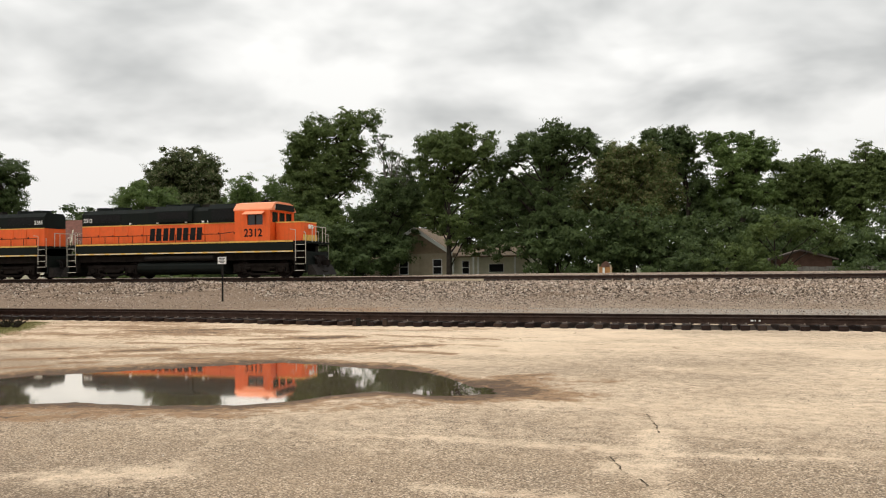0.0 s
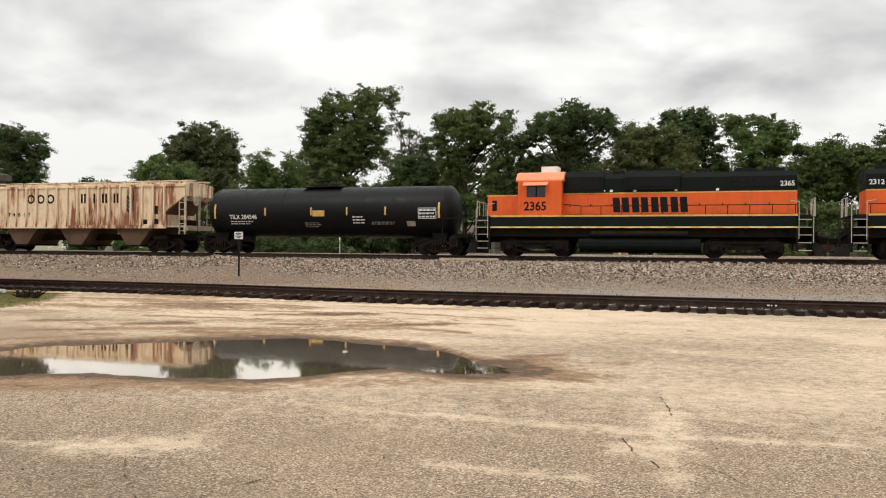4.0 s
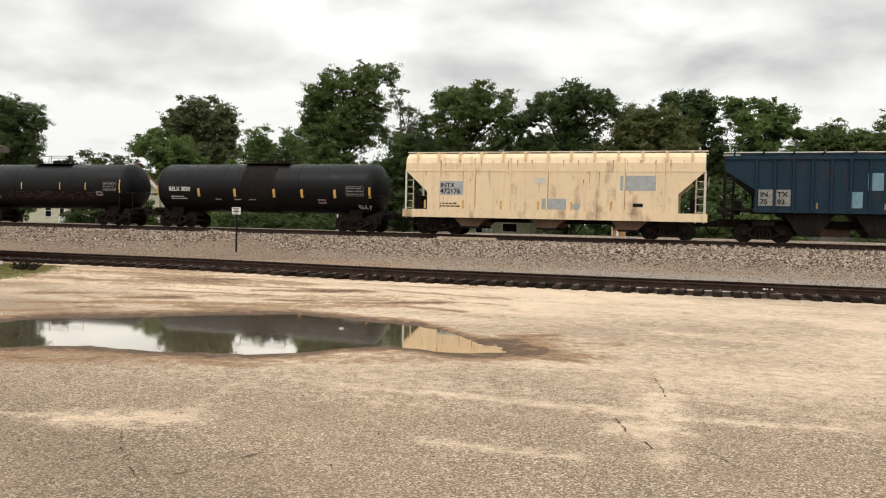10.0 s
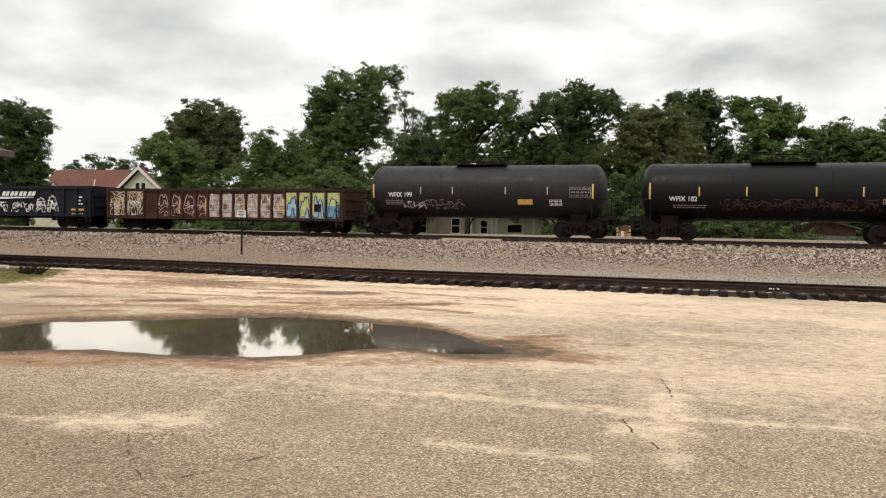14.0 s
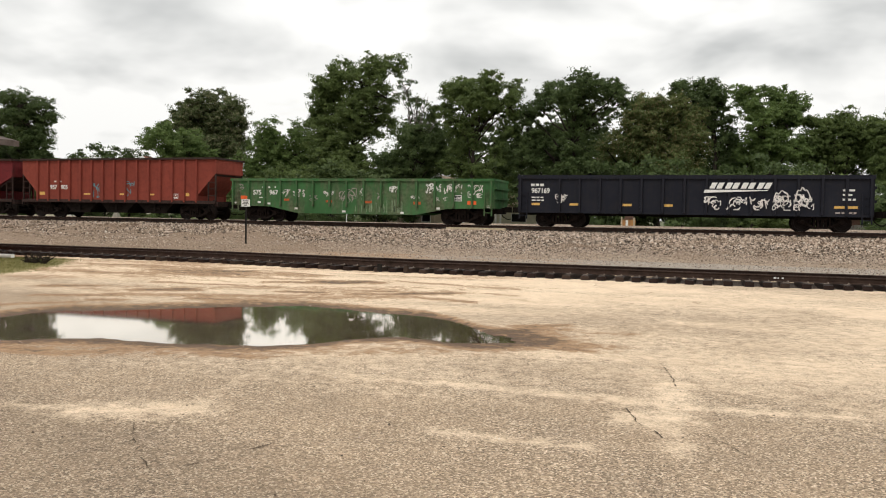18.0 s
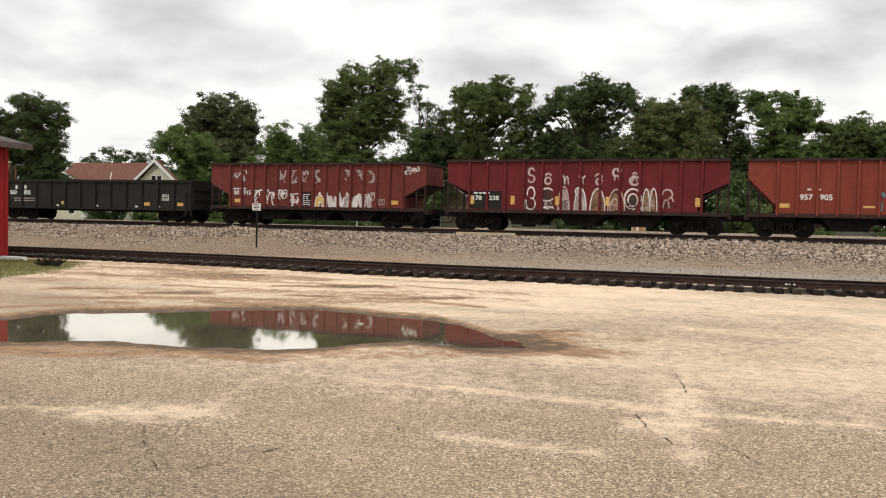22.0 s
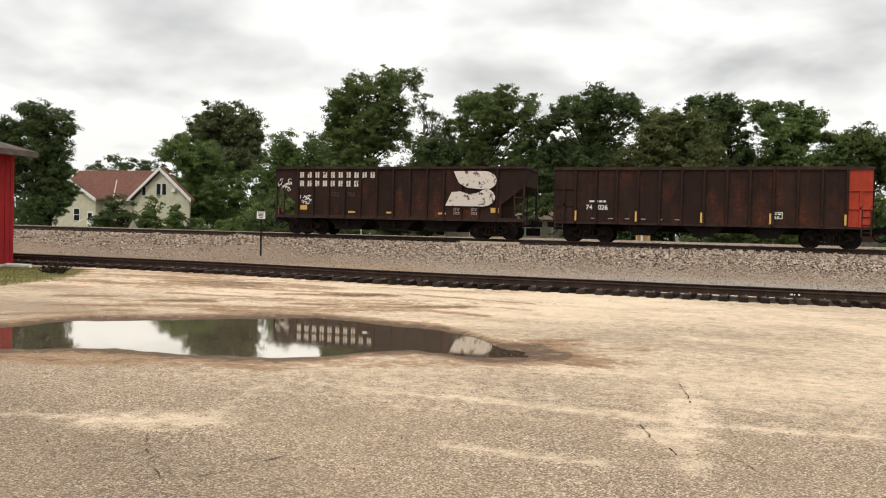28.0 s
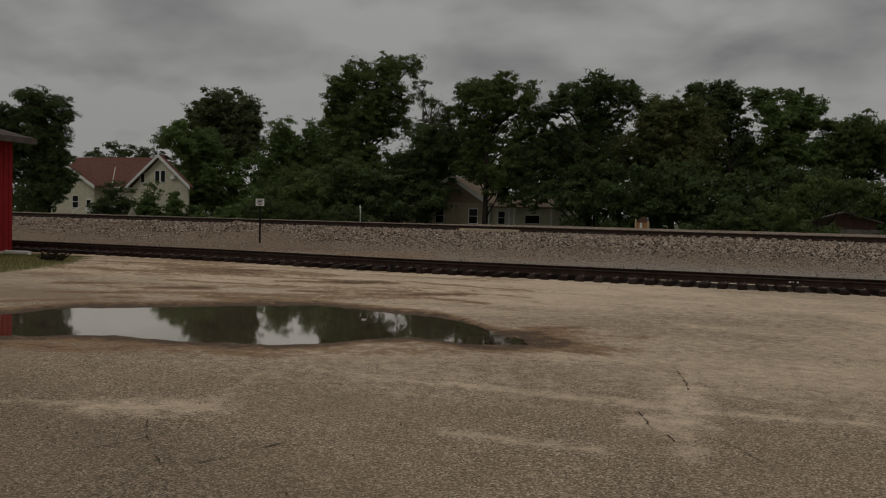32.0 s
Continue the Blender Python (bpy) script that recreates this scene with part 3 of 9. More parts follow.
which = np.where((cy > foot - 0.2) & (cy < 56.5), 1, np.where(cy >= 56.5, 2, 0))
ground_mesh.polygons.foreach_set("material_index", which.astype(np.int32))
tagged(new("ground", ground_mesh), "worn sandy asphalt lot rising to a grey ballast bank", "ground", kind="structure")

# puddle: flat water in the hollow
WATER_Z = -0.0
px, py, pq = grid(np.linspace(-16, -1.5, 90), np.linspace(5, 16.5, 70))
inside = pond(px, py) > -0.35
pq = pq[inside[pq].any(axis=1)]
used, back = np.unique(pq, return_inverse=True)
water_mesh = array_mesh("puddle", np.stack([px, py, np.full_like(px, WATER_Z)], 1)[used], back.reshape(-1, 4), WATER)
tagged(new("puddle", water_mesh), "still muddy rainwater puddle mirroring the sky in a hollow of the lot", "puddle", kind="structure")

# ---- tracks ----
def rail_geo(path, gauge_side, z_top, r=0.065):
    """A rail along path, a list of (x, y): foot, web and head."""
    g = Geo()
    prof = [(-0.07, -0.17), (0.07, -0.17), (0.07, -0.155), (0.012, -0.135), (0.012, -0.045), (0.036, -0.03), (0.036, -0.004), (0.028, 0), (-0.028, 0), (-0.036, -0.004), (-0.036, -0.03), (-0.012, -0.045), (-0.012, -0.135), (-0.07, -0.155)]
    n = len(prof)
    vs, fs = [], []
    for x, y in path:
        vs += [(x, y + gauge_side + a, z_top + b) for a, b in prof]
    for k in range(len(path) - 1):
        fs += [(k * n + i, k * n + (i + 1) % n, (k + 1) * n + (i + 1) % n, (k + 1) * n + i) for i in range(n)]
    return g.add(vs, fs)


def tie_mesh(name, length, width, height, material, seed):
    rnd = random.Random(seed)
    b = 0.015
    g = Geo()
    ring = [(-width / 2 + b, -height), (width / 2 - b, -height), (width / 2, -height + b), (width / 2, -b), (width / 2 - b, 0), (-width / 2 + b, 0), (-width / 2, -b), (-width / 2, -height + b)]
    ring = [(x + rnd.uniform(-0.008, 0.008), z + rnd.uniform(-0.006, 0.006)) for x, z in ring]
    return g.prism_y(ring, -length / 2, length / 2).mesh(name, material)


SIDE_RAIL_Z = 0.31
far_xs = [-400, -200, -100, -60] + list(np.arange(-40, 14, 1.5)) + [40, 100, 200, 400]
side_path = [(float(x), float(side_track_y(np.float64(x)))) for x in far_xs]
main_path = [(-400, TRACK_Y), (400, TRACK_Y)]
side_track = thing("side_track", "rusty side track on dark creosoted wooden ties in sand", "railway track", kind="structure")
main_track = thing("main_track", "main railway track on a grey ballast bank", "railway track", kind="structure")
for off in (-0.755, 0.755):
    part("rail", rail_geo(side_path, off, SIDE_RAIL_Z), RUST_RAIL, side_track, "rusty brown steel rail")
    part("rail", rail_geo(main_path, off, RAIL_Z), RUST_RAIL, main_track, "steel rail with a worn bright head")
    head = Geo().box(-400, 400, TRACK_Y + off - 0.027, TRACK_Y + off + 0.027, RAIL_Z, RAIL_Z + 0.004)
    part("rail_head", head, SHINY_RAIL, main_track)

# ---- trees ----
def leaf_mesh(name, clumps, per, size, material, seed):
    """Small leaf sprays on twigs round clump centres, turned outwards: clumps is rows of x, y, z, radius."""
    r = np.random.default_rng(seed)
    c = np.asarray(clumps, float)
    twigs = 7
    t = np.repeat(c, twigs, axis=0)
    tc = t[:, :3] + r.normal(size=(len(t), 3)) * np.array([1, 1, 0.62]) * (t[:, 3] * 0.58)[:, None]
    k = max(3, round(per / twigs))
    p0, tw, rad = np.repeat(t[:, :3], k, axis=0), np.repeat(tc, k, axis=0), np.repeat(t[:, 3], k)
    n = len(p0)
    p = tw + r.normal(size=(n, 3)) * np.array([1, 1, 0.55]) * (rad * 0.30)[:, None]
    nrm = (p - p0) / rad[:, None] * 0.8 + r.normal(size=(n, 3)) * 0.5 + np.array([0, 0, 0.4])
    nrm /= np.linalg.norm(nrm, axis=1)[:, None]
    p[:, 2] = np.maximum(p[:, 2], 0.05)
    a = np.cross(nrm, r.normal(size=(n, 3)))
    a /= np.linalg.norm(a, axis=1)[:, None]
    b = np.cross(nrm, a)
    s = (size * r.uniform(0.5, 1.4, n))[:, None]
    v = np.empty((n, 3, 3))
    v[:, 0] = p - a * s * 0.55 + nrm * s * 0.05
    v[:, 1] = p + b * s * 0.42 + a * s * 0.15
    v[:, 2] = p + a * s * 0.45 - b * s * 0.40 - nrm * s * 0.08
    return array_mesh(name, v.reshape(-1, 3), np.arange(3 * n).reshape(n, 3), material, False)


def grow(g, a, b, r0, r1, rnd, bends=3, wob=0.12):
    """A crooked tapered limb from a to b."""
    a, b = Vector(a), Vector(b)
    length = (b - a).length
    last, rl = a, r0
    for i in range(1, bends + 1):
        t = i / bends
        p = a.lerp(b, t)
        if i < bends:
            p += Vector((rnd.uniform(-1, 1), rnd.uniform(-1, 1), rnd.uniform(-0.3, 0.6))) * wob * length / bends * 1.4
        r = r0 + (r1 - r0) * t
        g.tube(last, p, rl, r, 6, False)
        last, rl = p, r
    return last


def bridges(lobes):
    """Thinner foliage between each lobe of a crown and the one nearest to it below."""
    out = []
    for dx, z, rx, rz, density in lobes:
        under = [l for l in lobes if l[1] < z - 0.2]
        if under:
            l = min(under, key=lambda q: (q[0] - dx) ** 2 + (q[1] - z) ** 2)
            out.append(((dx + l[0]) / 2, (z + l[1]) / 2, (rx + l[2]) / 2, (rz + l[3]) / 2, 0.5 * min(density, l[4])))
    return out


def tree(x, y, height, lobes, label, leaf=None, seed=0, trunk=0.22, lean=0.0, dead=0, category="tree", clump=0.54, per=200, size=0.145, fill=4.8, group="trees behind the tracks", far=1.0):
    """lobes: rows of dx, z, rx, rz, density, an uneven crown made of ovals, each filled with clumps of leaf sprays."""
    rnd = random.Random(seed)
    base = float(ground_z(np.float64(x), np.float64(y)))
    ob = thing("tree", label, category, group, at=pose(x * far, y * far, EYE + (base - EYE) * far))
    ob.scale = (far, far, far)
    clumps, tops = [], []
    for dx, z, rx, rz, density in lobes + bridges(lobes):
        dy = rnd.uniform(-1, 1) * min(rx, 1.5)
        tops.append((dx, dy, z, rx, rz))
        for i in range(max(3, round(fill * density * rx * rz / clump ** 2))):
            d = Vector((rnd.gauss(0, 1), rnd.gauss(0, 1), rnd.gauss(0, 1))).normalized()
            k = rnd.uniform(0.03, 1.0) ** 0.5
            clumps.append((dx + d.x * rx * k, dy + d.y * rx * k, max(0.3, z + d.z * rz * k), clump * rnd.uniform(0.5, 1.15)))
    g = Geo()
    top = (lean, 0, height * 0.66)
    grow(g, (0, 0, -0.3), (lean * 0.4, 0, height * 0.3), trunk * 1.15, trunk * 0.8, rnd, 2, 0.05)
    grow(g, (lean * 0.4, 0, height * 0.3), top, trunk * 0.8, trunk * 0.3, rnd, 4, 0.1)
    forks = []
    for dx, dy, z, rx, rz in tops:
        z0 = min(height * 0.6, max(0.4, z - rz - 0.5 - abs(dx) * 0.5))
        start = Vector((lean * min(1, z0 / (height * 0.66)), 0, z0))
        forks.append(((dx, dy, z), grow(g, start, (dx, dy, z), trunk * 0.32, 0.04, rnd, 4, 0.16)))
    for c in rnd.sample(clumps, min(len(clumps), max(18, len(clumps) // 2))):
        (fx, fy, fz), _ = min(forks, key=lambda f: (f[0][0] - c[0]) ** 2 + (f[0][2] - c[2]) ** 2)
        grow(g, (fx, fy, fz), c[:3], 0.05, 0.012, rnd, 3, 0.2)
    part("trunk", g, BARK, ob, "dark brown bark trunk and limbs")
    part("crown", leaf_mesh("crown", clumps, per, size, leaf or LEAF, seed), None, ob, "")
    if dead:
        g = Geo()
        high = sorted(tops, key=lambda l: -l[2])[:4]
        for i in range(dead):
            l = rnd.choice(high)
            foot = Vector((l[0] * 0.4, l[1], l[2] - l[4] - 1.8))
            tip = Vector((l[0] + rnd.uniform(-1.1, 1.1) * max(l[3], 0.8), l[1] + rnd.uniform(-0.6, 0.6) * l[3], l[2] + l[4] * rnd.uniform(0.4, 1.2)))
            grow(g, foot, tip, 0.055, 0.012, rnd, 5, 0.16)
            for j in range(8):
                q = tip.lerp(foot, rnd.uniform(0.03, 0.6))
                grow(g, q, q + Vector((rnd.uniform(-0.9, 0.9), rnd.uniform(-0.8, 0.8), rnd.uniform(0.2, 1.0))), 0.018, 0.006, rnd, 3, 0.25)
        part("dead_limb", g, DEADWOOD, ob, "leafless grey twigs")
    return ob


# ---- the belt of trees beyond the tracks, west to east ----
BELT = 1.42             # the belt stands this much further off, and is as much larger
NEAR_BELT = 1.2         # those before the beige house
tree(-66.9, 66, 14.0, [(-1.63, 12.1, 2.03, 1.84, 1), (0.83, 11.2, 1.25, 2.06, 1), (-4.36, 10.3, 1.63, 1.68, 1), (-1.01, 8.9, 2.83, 2.15, 1), (-4.97, 7.5, 1.97, 2.69, 1), (0.39, 6.0, 1.88, 2.31, 1), (-2.6, 4.8, 2.94, 2.77, 1), (0.92, 3.7, 1.12, 1.79, 1), (-0.57, 2.2, 2.83, 1.62, 0.7), (-6.38, 10.1, 1.2, 1.37, 1), (-7.35, 6.9, 1.75, 3.44, 0.6), (-9.11, 8.7, 1.64, 3.49, 0.6)], "tall dark green broadleaf tree beside the cream house", LEAF_DARK, seed=11, trunk=0.26)
tree(-49.7, 73, 14.3, [(-0.2, 11.9, 2.45, 2.46, 1), (2.7, 10.6, 1.58, 2.53, 1), (-3.0, 11.3, 2.18, 2.0, 1), (-4.4, 10.1, 1.67, 1.57, 1), (-0.5, 8.6, 3.74, 2.15, 1), (1.6, 7.5, 2.55, 1.81, 1), (-4.4, 11.6, 1.21, 0.76, 1)], "rounded tree with brown tips on its leaves", LEAF_BROWN, seed=12, trunk=0.24, far=BELT)
tree(-47.3, 64.5, 9.6, [(-1.4, 8.2, 2.14, 1.45, 1), (-4.1, 7.7, 1.04, 0.68, 1), (0.6, 6.8, 2.11, 2.09, 1), (-0.4, 5.2, 1.3, 1.44, 1), (2.3, 4.4, 2.31, 2.71, 1), (-0.4, 3.6, 1.89, 2.49, 1), (-1.9, 2.0, 1.08, 1.4, 1), (2.8, 2.0, 2.3, 1.35, 1)], "bushy bright green tree in front of the brown-tipped one", LEAF_LIGHT, seed=14, trunk=0.16, far=BELT)
tree(-38.0, 66, 10.0, [(-0.9, 8.7, 1.22, 1.33, 0.7), (1.2, 8.7, 1.2, 1.31, 0.6), (-2.6, 7.5, 1.35, 1.39, 1), (2.6, 7.5, 1.51, 1.45, 1), (-0.1, 5.8, 2.74, 2.21, 1), (-3.2, 4.3, 1.92, 2.58, 1)], "slim green trees with feathery tops grown together", LEAF_LIGHT, seed=16, trunk=0.15, far=BELT)
tree(-34.3, 63.5, 7.1, [(-1.7, 3.4, 2.89, 2.12, 1), (1.3, 4.7, 2.05, 2.37, 1), (-0.0, 2.2, 3.1, 1.24, 1), (-4.5, 2.2, 2.16, 1.28, 1)], "dense green shrubby tree under taller ones", LEAF, seed=17, trunk=0.14, far=NEAR_BELT)
tree(-30.7, 65, 15.1, [(-0.3, 13.2, 1.63, 1.31, 1), (-2.0, 12.0, 1.45, 1.42, 1), (-2.9, 10.0, 1.36, 1.63, 1), (2.1, 13.5, 1.4, 1.29, 1), (3.6, 14.2, 1.18, 0.89, 0.8), (1.2, 11.4, 2.1, 1.69, 1), (0.1, 9.3, 2.33, 1.89, 1), (-1.7, 7.4, 2.17, 1.81, 1), (3.2, 11.3, 1.19, 1.47, 0.7), (2.5, 9.4, 1.2, 1.28, 0.7), (0.4, 5.1, 2.43, 2.38, 1), (-1.7, 3.3, 2.17, 2.25, 1), (-3.8, 9.5, 0.64, 0.51, 1)], "tallest tree of the belt, open ragged green crown", LEAF, seed=18, trunk=0.32, lean=0.3, dead=0, far=BELT)
tree(-25.4, 66.5, 13.1, [(-0.8, 8.6, 1.19, 1.29, 0.8), (0.8, 7.4, 1.66, 1.57, 1), (-1.3, 5.8, 1.7, 1.78, 1), (1.9, 6.7, 1.16, 2.34, 1), (-1.9, 3.5, 2.11, 2.08, 1), (0.7, 3.3, 2.06, 1.96, 1), (-0.6, 12.0, 0.79, 1.1, 0.35), (1.6, 9.6, 0.78, 0.98, 0.5)], "thin tree with bare grey branches at its top", LEAF_DARK, seed=19, trunk=0.18, dead=12, far=NEAR_BELT)
tree(-19.6, 65, 13.3, [(-2.1, 12.0, 1.21, 1.24, 0.8), (-0.6, 11.5, 1.47, 1.33, 1), (1.7, 12.1, 1.26, 1.04, 0.8), (3.3, 11.8, 0.71, 0.84, 0.8), (0.9, 10.7, 1.9, 1.32, 1), (-2.7, 10.3, 1.04, 0.86, 0.8), (-0.7, 8.3, 1.84, 1.7, 0.75), (-1.6, 5.8, 1.67, 1.32, 0.55), (2.1, 10.0, 0.99, 0.66, 0.9), (1.5, 3.8, 1.9, 1.45, 0.7), (2.3, 6.5, 1.17, 1.12, 0.75), (3.3, 10.2, 0.8, 0.93, 0.85)], "twin-topped tree with airy green crown", LEAF, seed=20, trunk=0.22, clump=0.43, per=135, far=NEAR_BELT)
tree(-11.4, 66, 13.0, [(-2.0, 11.6, 1.44, 1.08, 1), (0.7, 12.0, 1.77, 0.93, 1), (2.6, 11.5, 1.33, 1.07, 1), (-0.1, 10.7, 2.38, 1.03, 1), (-3.0, 10.3, 0.79, 0.85, 1), (-4.7, 8.8, 1.17, 1.7, 0.8), (-2.8, 8.0, 1.23, 1.4, 0.9), (3.9, 10.8, 0.74, 0.83, 1), (1.1, 8.9, 1.52, 1.02, 0.85), (-0.8, 5.9, 2.23, 1.67, 1), (-3.7, 6.0, 1.8, 1.7, 0.8), (1.0, 4.8, 2.03, 1.75, 1), (-3.9, 3.2, 1.7, 1.2, 0.65)], "broad-crowned dark green tree", LEAF_DARK, seed=22, trunk=0.27, clump=0.43, per=135, far=NEAR_BELT)
tree(-4.3, 61.5, 10.8, [(-0.3, 9.6, 1.56, 1.16, 1), (-1.9, 9.1, 1.36, 1.29, 1), (1.5, 8.8, 1.46, 1.45, 1), (-3.5, 7.3, 1.08, 0.94, 0.5), (-0.6, 7.3, 2.04, 1.54, 1), (2.2, 6.7, 1.3, 1.53, 0.8), (-2.1, 5.9, 1.74, 1.28, 1), (1.1, 5.3, 1.76, 1.28, 1), (-4.2, 5.6, 1.32, 0.94, 0.7), (-0.9, 4.2, 2.02, 0.94, 1)], "wide-spreading olive green tree with a leaning stem", LEAF_OLIVE, seed=23, trunk=0.24, lean=-0.5, far=BELT)
tree(-12.2, 72, 11.1, [(-2.2, 7.6, 2.6, 2.24, 1), (1.8, 7.1, 2.5, 2.21, 1), (-5.0, 7.6, 1.66, 2.05, 1), (-6.0, 5.6, 1.96, 1.64, 1), (-0.0, 9.6, 2.09, 1.52, 1)], "dark tree at the back of the belt", LEAF_DARK, seed=33, trunk=0.2, far=BELT)
tree(-3.2, 72, 10.6, [(-3.4, 7.6, 2.42, 2.3, 1), (0.5, 8.1, 2.33, 2.5, 1), (3.8, 6.9, 1.85, 1.59, 1), (2.6, 5.0, 1.67, 1.29, 1), (-1.5, 5.5, 2.59, 1.5, 1)], "dark tree at the back of the belt", LEAF_DARK, seed=34, trunk=0.2, far=BELT)
tree(5.9, 72, 9.8, [(-2.1, 6.7, 1.99, 1.99, 1), (0.8, 7.1, 1.7, 2.0, 1), (3.5, 6.7, 1.5, 1.71, 1), (5.8, 7.6, 1.32, 2.22, 1), (-3.9, 5.1, 1.62, 1.29, 1), (-0.5, 4.6, 1.96, 1.3, 1), (5.9, 5.6, 1.47, 2.02, 1)], "dark tree at the back of the belt", LEAF_DARK, seed=35, trunk=0.2, far=BELT)
tree(-31.6, 72, 8.7, [(-4.3, 6.3, 2.74, 2.45, 0.9), (0.5, 5.2, 2.74, 2.49, 0.9), (4.5, 5.8, 2.13, 2.13, 1), (-7.4, 5.2, 2.58, 2.04, 0.9), (6.8, 4.2, 1.88, 1.58, 1)], "dark tree at the back of the belt", LEAF_DARK, seed=36, trunk=0.2, far=BELT)
tree(-21.7, 71, 11.2, [(-0.2, 8.3, 2.6, 2.37, 0.55), (3.1, 7.7, 2.04, 2.34, 0.55), (-2.8, 7.7, 1.65, 2.39, 0.6), (-4.9, 9.8, 1.15, 1.47, 0.35), (1.0, 5.3, 2.77, 1.63, 0.7)], "airy dark tree behind the twin-topped one", LEAF_DARK, seed=37, trunk=0.18, clump=0.43, per=120, far=BELT)
tree(-0.7, 68, 12.6, [(-2.8, 11.7, 1.13, 0.9, 1), (-1.0, 11.7, 1.31, 0.95, 1), (0.2, 10.9, 0.94, 1.33, 1), (0.9, 8.5, 0.7, 1.89, 0.75), (1.4, 6.1, 1.01, 1.69, 1), (-1.3, 9.7, 1.59, 1.89, 1)], "tall dark green tree in the dense belt", LEAF_DARK, seed=24, trunk=0.24, clump=0.43, per=135, far=BELT)
tree(3.4, 66.5, 11.8, [(-2.0, 10.9, 1.05, 0.93, 1), (-0.0, 10.8, 1.03, 1.07, 1), (1.4, 9.9, 0.87, 0.93, 1), (-0.9, 9.4, 1.37, 1.29, 1), (1.0, 8.6, 1.17, 1.06, 1), (-0.5, 7.5, 1.7, 1.29, 0.8), (2.1, 10.0, 0.33, 0.65, 1), (1.2, 6.7, 1.31, 1.01, 0.9), (-1.5, 6.0, 1.13, 1.38, 0.85)], "full bright green tree of the dense belt", LEAF_LIGHT, seed=25, trunk=0.24, clump=0.43, per=135, far=BELT)
tree(8.2, 67, 9.9, [(-1.8, 8.8, 0.79, 0.89, 1), (-0.5, 8.8, 0.82, 0.84, 1), (0.9, 8.2, 0.98, 0.84, 1), (-1.0, 7.3, 1.49, 1.21, 1), (1.3, 7.0, 0.97, 1.31, 1), (-2.1, 6.3, 1.01, 1.02, 1), (0.5, 7.5, 1.05, 1.17, 1), (0.5, 9.2, 0.21, 0.75, 0.8), (-0.3, 5.3, 1.06, 1.4, 0.75)], "lower green tree with a spiky top", LEAF, seed=26, trunk=0.18, dead=3, clump=0.43, per=135, far=BELT)
tree(11.2, 65.5, 10.0, [(-0.8, 7.8, 0.94, 1.65, 1), (0.6, 8.0, 1.05, 2.03, 1), (-0.1, 5.6, 1.33, 1.84, 0.9), (1.9, 7.2, 1.1, 2.31, 1)], "green tree behind the fence", LEAF, seed=27, trunk=0.2, clump=0.43, per=135, far=BELT)
tree(5.1, 60.3, 4.7, [(-0.2, 3.9, 1.37, 0.71, 0.8), (1.6, 3.8, 1.22, 0.84, 0.8), (3.5, 3.3, 0.94, 1.01, 0.8), (-1.3, 3.5, 0.93, 0.63, 0.7)], "low spreading tree with pale green leaves before the dense belt", LEAF, seed=28, trunk=0.1)
tree(17.0, 67, 12.0, [(0, 8.0, 3.0, 3.2, 1), (-1, 4.8, 2.8, 2.4, 1)], "green tree at the end of the belt", LEAF_DARK, seed=29, trunk=0.2, far=BELT)
tree(-80.6, 98, 11.5, [(0, 8.8, 1.6, 2.0, 0.8), (3.2, 7.4, 1.6, 1.6, 0.8), (-6.0, 7.4, 2.6, 2.0, 0.8)], "broken tree tops behind the cream house", LEAF_DARK, seed=13)
for i, (bx, by, bw, bh, mat) in enumerate(((2.5, 59.0, 2.4, 2.2, LEAF), (0.0, 60.4, 1.7, 2.5, LEAF_DARK), (-1.3, 59.5, 1.3, 1.5, LEAF_DARK), (5.0, 59.3, 1.3, 1.6, LEAF), (-34.0, 61, 2.2, 1.7, LEAF_DARK), (-30.4, 61.5, 2.4, 1.6, LEAF_DARK), (-40.0, 61, 1.6, 2.2, LEAF_LIGHT), (-44.2, 60.5, 0.7, 1.3, LEAF_LIGHT), (-42.8, 60.5, 0.7, 1.1, LEAF_LIGHT), (10.5, 58.8, 1.6, 1.2, LEAF_DARK), (15.0, 59.0, 2.4, 1.5, LEAF), (-37.0, 61.0, 2.4, 1.8, LEAF_DARK), (-63.1, 76.0, 1.15, 3.5, LEAF_LIGHT), (-59.2, 76.0, 1.15, 2.8, LEAF_LIGHT), (-70.9, 77.0, 1.9, 1.75, LEAF_DARK), (-69.6, 79.5, 1.6, 3.4, LEAF_DARK), (-66.2, 77.5, 1.2, 1.1, LEAF_DARK), (-61.3, 76.5, 1.2, 1.2, LEAF), (-57.0, 76.0, 1.4, 1.3, LEAF_DARK))):
    tree(bx, by, bh * 1.4, [(0, bh * 0.70, bw, bh * 0.75, 1), (bw * 0.55, bh * 0.42, bw * 0.6, bh * 0.45, 1), (-bw * 0.5, bh * 0.36, bw * 0.55, bh * 0.4, 1)], "leafy green shrub at the foot of the trees", mat, 40 + i, 0.05, category="shrub", clump=0.42, per=150, size=0.15, fill=2.0, group="shrubs at the foot of the trees")
